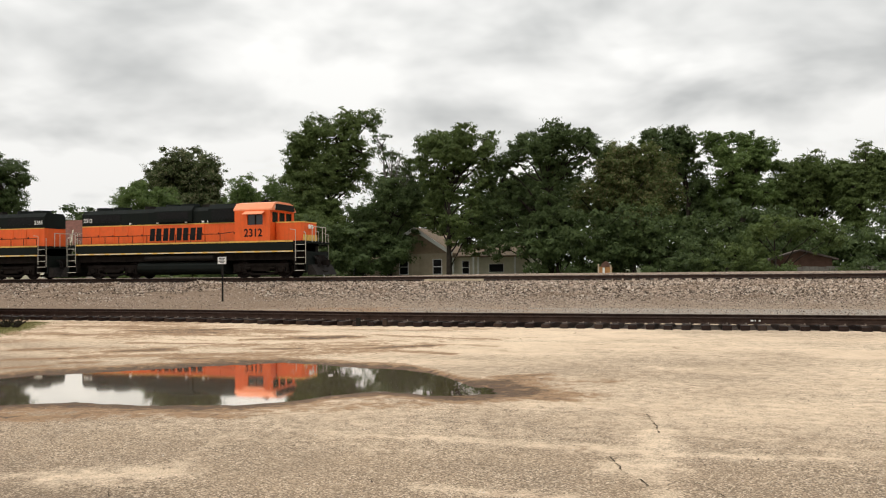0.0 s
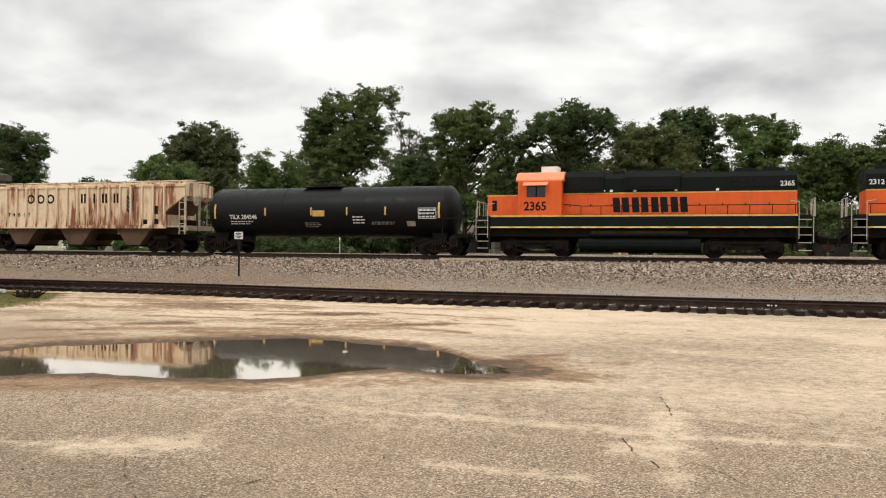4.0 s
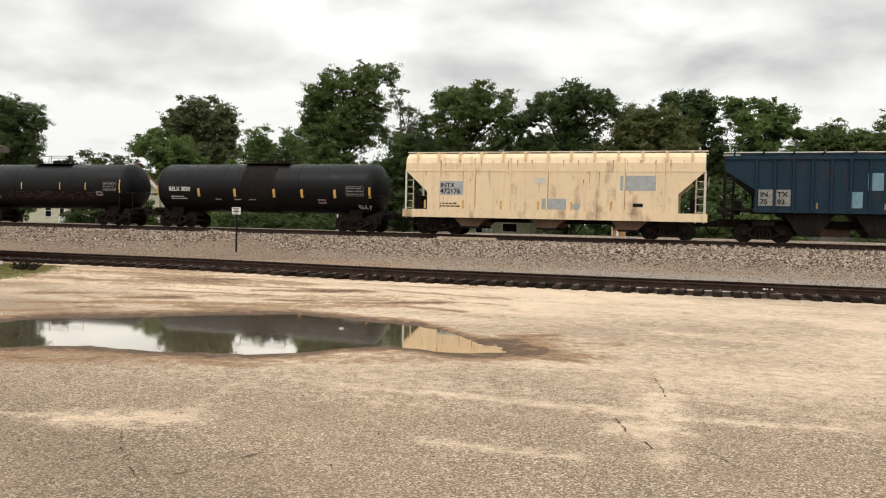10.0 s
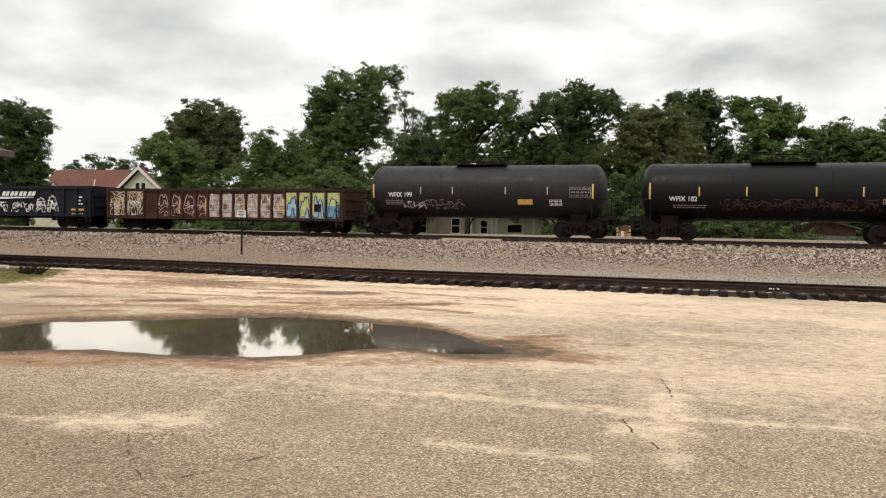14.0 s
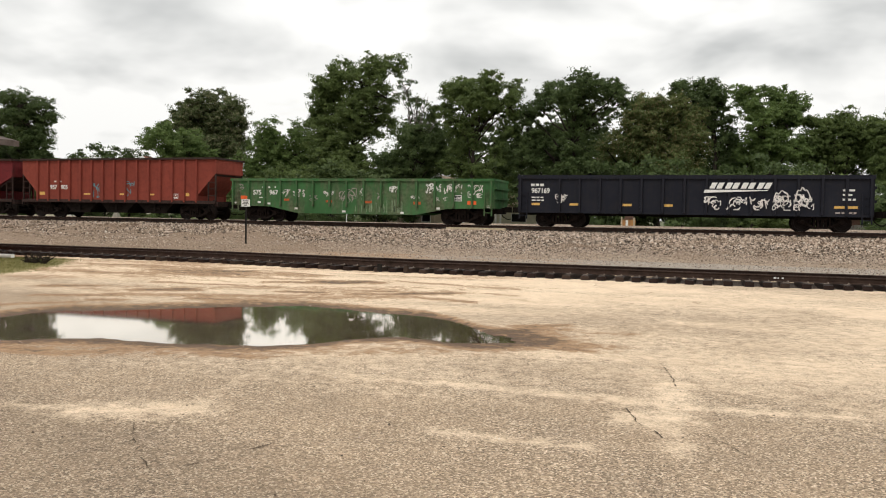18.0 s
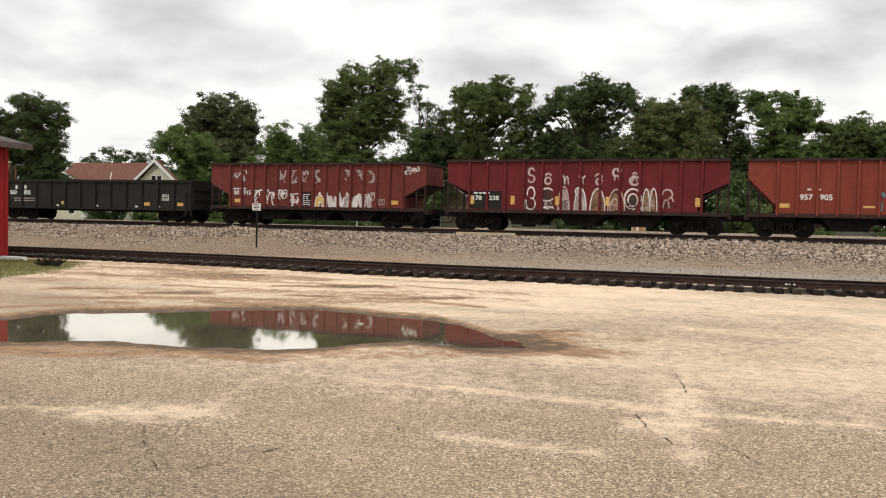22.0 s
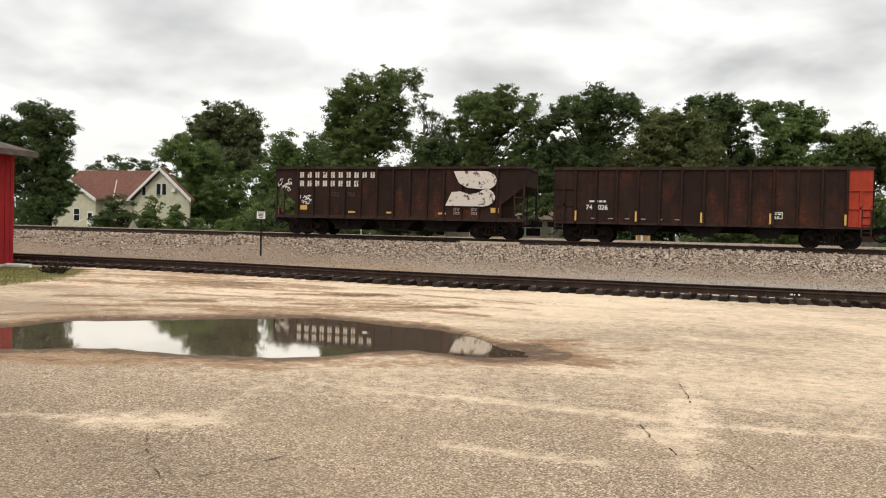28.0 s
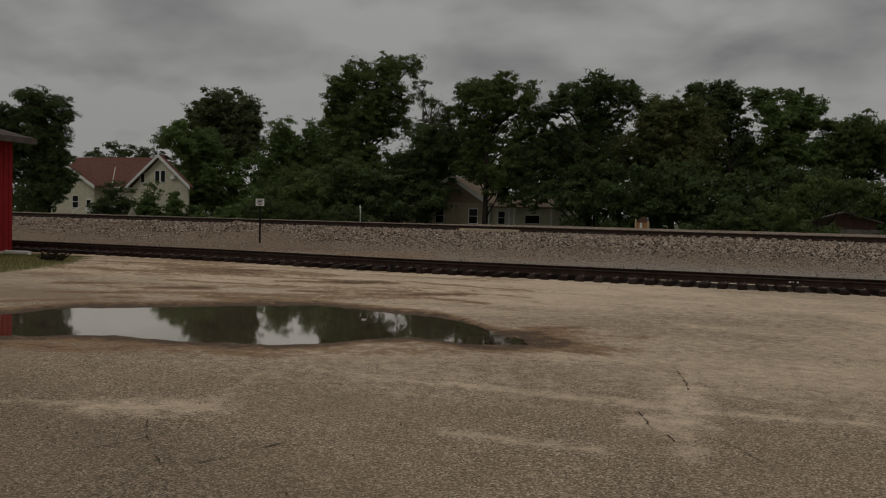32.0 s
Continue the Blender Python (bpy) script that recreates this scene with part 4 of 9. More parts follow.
for i, (ux, uh) in enumerate(((-42.0, 5.6), (-38.0, 6.2), (-34.0, 6.6), (-29.5, 6.4), (-25.5, 5.4), (-15.4, 5.6), (-11.5, 6.8), (-7.5, 7.0), (-3.8, 7.0), (-0.4, 6.4), (2.6, 6.8), (6.0, 6.2), (10.2, 4.6), (14.5, 6.5), (18.5, 6.5))):
    tree(ux, 70.5, uh, [(0, uh * 0.62, 2.8, uh * 0.34, 1), (1.6, uh * 0.34, 2.6, uh * 0.3, 1), (-1.6, uh * 0.34, 2.6, uh * 0.3, 1)], "dark understorey tree in the shade of the belt", LEAF_DARK, 80 + i, 0.12, clump=0.85, per=190, size=0.26, fill=2.0, group="understorey trees", far=BELT if -27 < ux < -14 else 1.1)
for i, (tx, ty, th) in enumerate(((-92, 105, 12.5), (-99, 104, 11.0), (-85, 106, 10.5), (-60, 104, 10), (-44, 108, 10), (-28, 110, 9), (-10, 110, 9), (8, 108, 9), (24, 108, 12))):
    tree(tx, ty, th, [(0, th * 0.62, 3.8, th * 0.34, 1), (2.5, th * 0.4, 3.4, th * 0.26, 1)], "distant green tree behind the houses", LEAF_DARK, 60 + i, 0.2, clump=1.1, per=130, size=0.36, fill=2.0, group="distant trees")
r_far = random.Random(31)
far_clumps = [(x + r_far.uniform(-1.5, 1.5), 122 + r_far.uniform(-3, 3), r_far.uniform(0.8, 6.0) + 1.0 * math.sin(x * 0.21), r_far.uniform(1.2, 2.2)) for x in np.linspace(-150, 60, 190)]
far_clumps += [(x + r_far.uniform(-1.5, 1.5), 122 + r_far.uniform(-3, 3), r_far.uniform(0.8, 3.0), 1.6) for x in np.linspace(-150, 60, 120)]
tagged(new("far_woods", leaf_mesh("far_woods", far_clumps, 90, 0.7, LEAF_DARK, 91)), "distant green woods closing the horizon", "woods", kind="stuff")

# ---- buildings and small things round the tracks ----
RED_BOARD = paint("red_board_paint", (0.30, 0.022, 0.026), 0.6, (0.10, 0.012, 0.014), 0.3, 0.4, 0.12)
SHINGLE = plain("brown_grey_shingle", (0.115, 0.092, 0.082), 0.9, 0, 0.3, 5, 0.6)
HOUSE_ROOF = plain("red_brown_shingle", (0.165, 0.078, 0.06), 0.9, 0, 0.25, 3, 0.6)
CREAM_WALL = plain("cream_siding", (0.60, 0.56, 0.42), 0.8, 0, 0.1, 2)
TRIM_WHITE = plain("white_trim_paint", (0.78, 0.77, 0.73), 0.6, 0, 0.06, 4)
BEIGE = plain("beige_siding", (0.36, 0.30, 0.21), 0.85, 0, 0.12, 2)
TAN_ROOF = plain("tan_roof", (0.27, 0.20, 0.135), 0.9, 0, 0.2, 3)
PANE = Mat("window_pane", 0.08, ior=1.5, spec=0.12).color((0.012, 0.012, 0.012)).m
SHED_WALL = plain("brown_shed_board", (0.13, 0.075, 0.055), 0.85, 0, 0.25, 3)
FENCE = plain("grey_fence_board", (0.23, 0.21, 0.18), 0.9, 0, 0.25, 4)
SIGN_WHITE = plain("white_sign_face", (0.76, 0.75, 0.72), 0.5, 0, 0.08, 6)
POST = plain("dark_post", (0.022, 0.02, 0.018), 0.8, 0.2, 0.3, 6)
CONCRETE = plain("pale_concrete", (0.52, 0.49, 0.43), 0.9, 0, 0.2, 6)
CONCRETE_OLD = plain("weathered_concrete", (0.25, 0.225, 0.18), 0.9, 0, 0.2, 6)
PLANK = plain("pale_plank", (0.50, 0.41, 0.28), 0.85, 0, 0.25, 5)
ORANGE_TARP = plain("orange_plastic", (0.42, 0.20, 0.07), 0.6, 0, 0.25, 4)


def window_unit(parent, x, z, w, h, y, face=-1, cross=True):
    """A window set in a wall that faces -y at y."""
    w_ob = part("window", Geo().box(x - w / 2, x + w / 2, y - 0.02, y + 0.05, z, z + h), PANE, parent, "dark glass window")
    g = Geo()
    t = 0.06
    g.box(x - w / 2 - t, x - w / 2, y - 0.06, y + 0.04, z - t, z + h + t).box(x + w / 2, x + w / 2 + t, y - 0.06, y + 0.04, z - t, z + h + t)
    g.box(x - w / 2, x + w / 2, y - 0.06, y + 0.04, z + h, z + h + t).box(x - w / 2, x + w / 2, y - 0.08, y + 0.04, z - t, z)
    part("window_frame", g, TRIM_WHITE, w_ob, "white window frame")
    if cross:
        part("glazing_bar", Geo().box(x - w / 2, x + w / 2, y - 0.05, y - 0.02, z + h / 2 - 0.03, z + h / 2 + 0.03), TRIM_WHITE, w_ob)


# red depot building, its east wall and eaves
b = thing("depot_building", "red board-sided depot building with a low brown hip roof", "building")
X1, X0, Y0, Y1 = -24.45, -36.0, 11.0, 22.4
part("wall", Geo().box(X1 - 0.15, X1, Y0, Y1, -0.05, 4.1), RED_BOARD, b, "red board wall")
part("wall", Geo().box(X0, X1 - 0.15, Y1 - 0.15, Y1, -0.05, 4.1), RED_BOARD, b, "red board wall")
part("wall", Geo().box(X0, X1 - 0.15, Y0, Y0 + 0.15, -0.05, 4.1), RED_BOARD, b, "red board wall")
part("wall", Geo().box(X0, X0 + 0.15, Y0 + 0.15, Y1 - 0.15, -0.05, 4.1), RED_BOARD, b, "red board wall")
east = part("siding", Geo().box(X1, X1 + 0.012, Y0, Y1, 0.12, 4.05), RED_BOARD, b)
board = Geo().box(0, 0.02, -0.135, 0.135, 0.12, 4.05).mesh("board", RED_BOARD)
for k in range(38):
    part("board", board, None, east, "", pose(X1 + 0.014, Y1 - 0.2 - k * 0.295, 0))
part("corner_board", Geo().box(X1 - 0.02, X1 + 0.05, Y1 - 0.12, Y1 + 0.03, 0.0, 4.05), RED_BOARD, b)
part("foundation", Geo().box(X0 + 0.05, X1 + 0.03, Y0 + 0.02, Y1 + 0.02, -0.2, 0.14), CONCRETE, b)
e = 0.95
zr, ze = 6.1, 4.12
g = Geo()
vs = [(X0 - e, Y0 - e, ze), (X1 + e, Y0 - e, ze), (X1 + e, Y1 + 0.2, ze), (X0 - e, Y1 + 0.2, ze), (X0 + 4.5, 16.7, zr), (X1 - 4.5, 16.7, zr)]
vs += [(x, y, z - 0.14) for x, y, z in vs]
g.add(vs, [(0, 1, 5, 4), (1, 2, 5), (2, 3, 4, 5), (3, 0, 4), (6, 9, 8, 7), (0, 6, 7, 1), (1, 7, 8, 2), (2, 8, 9, 3), (3, 9, 6, 0)])
part("roof", g, SHINGLE, b, "low brown shingle hip roof")
part("fascia", Geo().box(X1 + e, X1 + e + 0.03, Y0 - e, Y1 + 0.2, ze - 0.2, ze - 0.0), SHINGLE, b)
solid("white_pipe", Geo().tube((-25.4, 22.2, 0.08), (-23.3, 22.15, 0.08), 0.08, 0.08, 10), TRIM_WHITE, "white plastic pipe lying in the grass by the depot", "pipe", smooth=True)

# cream house to the west
GZ = 0.45
b = thing("cream_house", "cream house with a red-brown roof and white trim", "house", at=pose(2.5, 0, 0))
part("wall", Geo().box(-86.0, -70.8, 84.6, 90.0, GZ - 0.2, 4.55), CREAM_WALL, b, "cream siding wall")
gable = [(-73.4, GZ - 0.2), (-65.2, GZ - 0.2), (-65.2, 4.6), (-69.3, 8.2), (-73.4, 4.6)]
part("gable_wall", Geo().prism_y(gable, 83.2, 83.5), CREAM_WALL, b, "cream gable wall")
small = [(-87.5, GZ - 0.2), (-79.6, GZ - 0.2), (-79.6, 4.5), (-83.6, 6.9), (-87.5, 4.5)]
part("gable_wall", Geo().prism_y(small, 83.4, 88.0), CREAM_WALL, b, "cream gable wall")


def roof_slab(parent, ridge, eave, y0, y1, material, trim, t=0.22):
    """One sloping roof half of a gable that faces -y."""
    (rx, rz), (ex, ez) = ridge, eave
    ring = [(rx, rz), (ex, ez), (ex, ez + t), (rx, rz + t)]
    if ex > rx:
        ring = [(rx, rz), (ex, ez), (ex, ez + t), (rx, rz + t)]
    else:
        ring = [(ex, ez), (rx, rz), (rx, rz + t), (ex, ez + t)]
    part("roof", Geo().prism_y(ring, y0, y1), material, parent, "red-brown shingle roof slope" if material is HOUSE_ROOF else "")
    part("rake_board", Geo().prism_y([(a, c - 0.14) for a, c in ring[:2]] + [(a, c + 0.06) for a, c in ring[2:]], y0 - 0.06, y0 - 0.003), trim, parent, "white rake board")


roof_slab(b, (-69.3, 8.3), (-64.6, 4.45), 82.75, 83.5, HOUSE_ROOF, TRIM_WHITE)
roof_slab(b, (-69.3, 8.3), (-74.0, 4.45), 82.75, 84.6, HOUSE_ROOF, TRIM_WHITE)
roof_slab(b, (-83.6, 7.0), (-79.0, 4.35), 82.8, 88.5, HOUSE_ROOF, TRIM_WHITE)
roof_slab(b, (-83.6, 7.0), (-88.2, 4.35), 82.8, 88.5, HOUSE_ROOF, TRIM_WHITE)
part("main_roof", Geo().prism_x([(83.9, 4.5), (88.3, 8.35), (92.7, 4.5), (92.7, 4.72), (88.3, 8.58), (83.9, 4.72)], -87, -73.5), HOUSE_ROOF, b, "long red-brown shingle roof")
def sloped(ring, low, high):
    """A slab over a plan ring of (x, y) on the front roof slope, between two heights above it."""
    n = len(ring)
    vs = [(x, y, 4.5 + (y - 83.9) * 0.875 + h) for h in (low, high) for x, y in ring]
    return Geo().add(vs, [tuple(range(n - 1, -1, -1)), tuple(range(n, 2 * n))] + [(i, (i + 1) % n, n + (i + 1) % n, n + i) for i in range(n)])


part("porch_roof", sloped([(-88.0, 83.72), (-77.2, 83.72), (-79.2, 86.6), (-88.0, 86.6)], 0.10, 0.34), HOUSE_ROOF, b, "lower red-brown porch roof slope")
part("roof_edge", sloped([(-77.2, 83.72), (-77.06, 83.72), (-79.06, 86.6), (-79.2, 86.6)], 0.12, 0.36), CREAM_WALL, b, "pale metal roof edge")
part("gutter", Geo().box(-79.3, -73.9, 83.80, 83.9, 4.42, 4.58), TRIM_WHITE, b)
for x in (-69.7, -68.85):
    window_unit(b, x, 5.2, 0.62, 1.35, 83.2, -1, False)
window_unit(b, -71.9, 5.1, 0.55, 1.1, 83.2, -1, False)
part("air_conditioner", Geo().box(-67.6, -67.0, 82.85, 83.2, 5.55, 5.95, None, 0.03), TRIM_WHITE, b, "white window air conditioner")
window_unit(b, -67.1, 1.6, 1.3, 1.5, 83.2)
window_unit(b, -71.4, 1.6, 1.3, 1.5, 83.2)
window_unit(b, -82.6, 1.8, 0.9, 1.5, 83.4)
d = part("door", Geo().box(-80.9, -80.0, 83.36, 83.42, 1.0, 3.0), TRIM_WHITE, b, "white panelled door")
part("door_pane", Geo().box(-80.75, -80.15, 83.33, 83.36, 1.9, 2.8), PANE, d)
part("porch_step", Geo().box(-81.6, -79.4, 81.9, 83.4, GZ - 0.2, 0.95), CONCRETE, b)
for x in (-81.5, -79.5):
    part("step_rail", Geo().pipe([(x, 83.3, 1.95), (x, 81.8, 1.3), (x, 81.8, 0.4)], 0.05), TRIM_WHITE, b, "white step railing")

# beige house half hidden by the trees
b = thing("beige_house", "beige house with a tan gable roof behind the trees", "house")
part("wall", Geo().box(-32.5, -24.6, 82.0, 90.0, 0.2, 3.35), BEIGE, b, "beige siding wall")
part("gable_wall", Geo().prism_y([(-32.5, 3.35), (-24.6, 3.35), (-28.4, 5.9)], 82.0, 82.3), TAN_ROOF, b, "tan gable")
roof_slab(b, (-28.4, 5.9), (-24.2, 3.15), 81.5, 90.4, TAN_ROOF, TRIM_WHITE)
roof_slab(b, (-28.4, 5.9), (-32.9, 3.15), 81.5, 90.4, TAN_ROOF, TRIM_WHITE)
part("bay", Geo().prism_z([(-30.9, 82.0), (-30.3, 81.2), (-28.6, 81.2), (-28.0, 82.0)], 0.2, 3.0), BEIGE, b, "beige bay")
part("wing", Geo().box(-24.6, -16.4, 83.0, 90.0, 0.2, 2.9), CREAM_WALL, b, "pale siding wing")
part("wing", Geo().box(-38.5, -32.5, 83.5, 90.0, 0.2, 2.6), BEIGE, b, "beige siding wing")
part("wing_roof", Geo().prism_x([(82.5, 2.9), (86.5, 4.2), (90.5, 2.9), (90.5, 3.05), (86.5, 4.4), (82.5, 3.05)], -24.4, -16.0), TAN_ROOF, b)
part("wing_roof", Geo().prism_x([(83.0, 2.6), (86.7, 3.8), (90.5, 2.6), (90.5, 2.75), (86.7, 4.0), (83.0, 2.75)], -38.9, -32.6), TAN_ROOF, b)
for x, y in ((-29.45, 81.2), (-31.8, 82.0), (-26.0, 82.0)):
    window_unit(b, x, 1.2, 0.9, 1.5, y)
window_unit(b, -19.9, 1.35, 1.5, 0.8, 83.0, -1, False)
window_unit(b, -23.2, 1.2, 0.7, 1.3, 83.0)
window_unit(b, -35.5, 1.0, 1.2, 1.2, 83.5)
for x in (-24.4, -22.2, -21.7, -17.8):
    part("porch_post", Geo().box(x - 0.08, x + 0.08, 82.3, 82.46, 0.2, 2.9), TRIM_WHITE, b)

# shed and fence to the east
b = thing("garden_shed", "low brown garden shed behind a board fence", "shed")
part("wall", Geo().box(5.3, 9.0, 62.5, 66.0, 0.3, 2.15), SHED_WALL, b)
part("gable_wall", Geo().prism_y([(5.3, 2.15), (9.0, 2.15), (7.0, 2.75)], 62.5, 62.7), SHED_WALL, b)
for ex in (4.9, 9.4):
    ring = [(7.0, 2.72), (ex, 2.05), (ex, 2.17), (7.0, 2.84)] if ex > 7 else [(ex, 2.05), (7.0, 2.72), (7.0, 2.84), (ex, 2.17)]
    part("roof", Geo().prism_y(ring, 62.2, 66.3), SHINGLE, b)
fence = thing("board_fence", "weathered grey board fence at the edge of the yard", "fence")
for k in range(34):
    x = 5.4 + k * 0.5
    h = 1.62 + 0.02 * math.sin(k * 2.3)
    part("board", Geo().box(x, x + 0.47, 60.9, 60.93, 0.35, h), FENCE, fence)
for k in range(8):
    part("post", Geo().box(5.4 + k * 2.4, 5.5 + k * 2.4, 60.93, 61.03, 0.3, 1.6), FENCE, fence)
for z in (0.7, 1.35):
    part("fence_rail", Geo().box(5.4, 22.4, 60.93, 60.98, z, z + 0.09), FENCE, fence)
b = thing("play_house", "small orange plastic play house with a dark brown top", "play house")
part("wall", Geo().box(-6.95, -6.0, 61.0, 61.8, 0.4, 1.75, None, 0.06), ORANGE_TARP, b)
part("roof", Geo().prism_y([(-6.78, 1.75), (-6.1, 1.75), (-6.2, 2.05), (-6.45, 2.15), (-6.65, 2.0)], 60.95, 61.85), SHED_WALL, b, "dark brown peaked top")
# narrow white strip painted for the bright highlight on the front
part("door", Geo().box(-6.62, -6.45, 60.97, 61.0, 0.5, 1.7), TRIM_WHITE, b, "narrow white highlight strip")
part("corner_post", Geo().box(-6.97, -6.86, 60.96, 61.05, 0.4, 1.95), PLANK, b)
part("corner_post", Geo().box(-6.09, -5.98, 60.96, 61.05, 0.4, 1.9), PLANK, b)

b = thing("pyramid_marker", "small grey concrete pyramid-shaped marker beyond the tracks", "marker")
g = Geo()
mx, my = -51.2, 60.0
g.add([(mx - 0.55, my - 0.55, 0.4), (mx + 0.55, my - 0.55, 0.4), (mx + 0.55, my + 0.55, 0.4), (mx - 0.55, my + 0.55, 0.4), (mx, my, 2.0)], [(0, 1, 4), (1, 2, 4), (2, 3, 4), (3, 0, 4), (3, 2, 1, 0)])
part("cap", g, CONCRETE_OLD, b)
solid("marker_post", Geo().tube((-28.1, 59.0, 0.35), (-28.1, 59.0, 2.55), 0.035, 0.03, 8).box(-28.15, -28.05, 58.93, 58.96, 2.25, 2.55), TRIM_WHITE, "slim white marker post beyond the tracks", "post")

# trackside sign
b = thing("trackside_sign", "small white sign on a dark post in the ballast", "sign")
sx, sy = -22.1, 35.0
base = float(ground_z(np.float64(sx), np.float64(sy)))
part("post", Geo().box(sx - 0.035, sx + 0.035, sy - 0.03, sy + 0.03, base - 0.1, 2.35), POST, b, "dark steel post")
face = part("sign_face", Geo().box(sx - 0.235, sx + 0.235, sy - 0.05, sy - 0.032, 2.05, 2.40, None, 0.0), SIGN_WHITE, b, "white sign plate")
g = Geo()
for z, w in ((2.33, 0.17), (2.26, 0.13), (2.19, 0.18), (2.12, 0.10)):
    g.box(sx - w, sx + w, sy - 0.055, sy - 0.05, z - 0.018, z + 0.018)
part("lettering", g, POST, face)

# odds and ends by the tracks
solid("plank", Geo().box(-13.95, -10.7, 41.55, 41.8, 1.05, 1.17, None, 0.01), PLANK, "long pale plank lying beside the main rails", "plank")
WEED = foliage("dark_weed", (0.02, 0.022, 0.01), (0.06, 0.05, 0.025))
clump = [(-20.75 + 0.2 * k + 0.05 * math.sin(k * 3.1), 20.25 + 0.05 * math.cos(k * 2.0), 0.08 + 0.10 * abs(math.sin(k * 1.3)), 0.16) for k in range(5)]
b = thing("uprooted_weed", "dark uprooted weed clump lying on the grass", "weed", at=pose(0, 0, 0))
part("leaves", leaf_mesh("leaves", clump, 21, 0.09, WEED, 77), None, b)
g = Geo()
rw = random.Random(5)
for k in range(34):
    c = rw.choice(clump)
    grow(g, (c[0], c[1], 0.02), (c[0] + rw.uniform(-0.38, 0.38), c[1] + rw.uniform(-0.2, 0.2), rw.uniform(0.08, 0.42)), 0.03, 0.01, rw, 4, 0.5)
part("stems", g, BARK, b)
solid("puddle_stone", Geo().prism_z([(-5.71, 12.12), (-5.68, 12.10), (-5.65, 12.11), (-5.64, 12.15), (-5.67, 12.17), (-5.71, 12.15)], -0.03, 0.016), CONCRETE, "pale stone standing out of the puddle", "stone")
for x, y in ((-9.85, 23.05), (-8.95, 22.98)):
    solid("rail_brace", Geo().box(x - 0.07, x + 0.07, y - 0.05, y + 0.05, -0.05, 0.24, None, 0.02), POST if x < -9 else TIE_OLD, "short dark stake beside the side track", "stake", "stakes beside the side track")
mark = Geo()
for k, w in enumerate((0.07, 0.03, 0.05)):
    mark.box(1.36 + k * 0.10, 1.36 + k * 0.10 + w, 23.526, 23.532, 0.21, 0.25)
solid("rail_mark", mark, SIGN_WHITE, "white paint mark on the web of the side track rail", "paint mark")

# grass by the depot, and stones of the bank
def blades(name, n, x0, x1, y0, y1, h, material, label, seed, keep):
    r = np.random.default_rng(seed)
    x, y = r.uniform(x0, x1, n), r.uniform(y0, y1, n)
    ok = keep(x, y, r)
    x, y = x[ok], y[ok]
    n = len(x)
    z = ground_z(x, y)
    hh = h * r.uniform(0.4, 1.2, n)
    a = r.uniform(0, 6.28, n)
    lx, ly = r.normal(0, 0.5, n) * hh, r.normal(0, 0.5, n) * hh
    v = np.empty((n, 3, 3))
    w = 0.012 + 0.01 * r.random(n)
    v[:, 0] = np.stack([x - w * np.cos(a), y - w * np.sin(a), z - 0.01], 1)
    v[:, 1] = np.stack([x + w * np.cos(a), y + w * np.sin(a), z - 0.01], 1)
    v[:, 2] = np.stack([x + lx, y + ly, z + hh], 1)
    tagged(new(name, array_mesh(name, v.reshape(-1, 3), np.arange(3 * n).reshape(n, 3), material, False)), label, "grass", kind="stuff")


blades("grass", 40000, -28, -16.5, 14.0, 23.0, 0.035, GRASS, "thin trodden grass by the depot wall", 3,
       lambda x, y, r: r.random(len(x)) < grass_cover(x, y) ** 1.5)
blades("verge_grass", 14000, -60, 22, 56.5, 62, 0.5, LEAF_DARK, "rough green verge beyond the main track", 4, lambda x, y, r: x > -200)


def rubble(name, n, place, lo, hi, material, label, seed):
    """Loose angular stones: squashed six-pointed lumps."""
    r = np.random.default_rng(seed)
    x, y = place(r, n)
    n = len(x)
    z = ground_z(x, y)
    s = lo + (hi - lo) * r.random(n) ** 2
    if name == "ballast":
        s = s * (0.45 + 0.55 * smooth_step(0.1, 0.7, z))
    t = np.array([(1, 0, 0), (-1, 0, 0), (0, 1, 0), (0, -1, 0), (0, 0, 0.8), (0, 0, -0.6)])
    v = np.repeat(t[None], n, 0) * r.uniform(0.55, 1.2, (n, 6, 1)) + r.normal(0, 0.18, (n, 6, 3))
    a = r.uniform(0, 6.28, n)[:, None]
    vx, vy = v[..., 0] * np.cos(a) - v[..., 1] * np.sin(a), v[..., 0] * np.sin(a) + v[..., 1] * np.cos(a)
    v = np.stack([vx, vy, v[..., 2]], -1) * s[:, None, None] + np.stack([x, y, z + s * 0.25], 1)[:, None]
    f = np.array([(0, 2, 4), (2, 1, 4), (1, 3, 4), (3, 0, 4), (2, 0, 5), (1, 2, 5), (3, 1, 5), (0, 3, 5)])
    quads_ = (np.arange(n)[:, None, None] * 6 + f[None]).reshape(-1, 3)
    tagged(new(name, array_mesh(name, v.reshape(-1, 3), quads_, material, False)), label, "stones", kind="stuff")


def on_bank(r, n):
    x = r.uniform(-46, 14, n)
    f = 34.6 - 3.6 * smooth_step(-13, -27, x)
    y = f - 0.2 + (42.7 - f) * r.random(n) ** 0.62
    bald = smooth_step(-12, -24, x) * smooth_step(41.5, 37.5, y) * np.clip(0.62 + 0.6 * fractal(W3, x * 0.5, y * 0.8, 3), 0, 0.92)
    keep = r.random(n) > bald
    return x[keep], y[keep]


rubble("ballast", 76000, on_bank, 0.04, 0.095, STONES, "loose grey and pinkish crushed ballast stone", 8)
rubble("gravel", 9000, lambda r, n: (r.uniform(-32, 8, n), r.uniform(25.6, 34.5, n)), 0.012, 0.04, STONES, "scattered grey gravel beside the side track", 9)
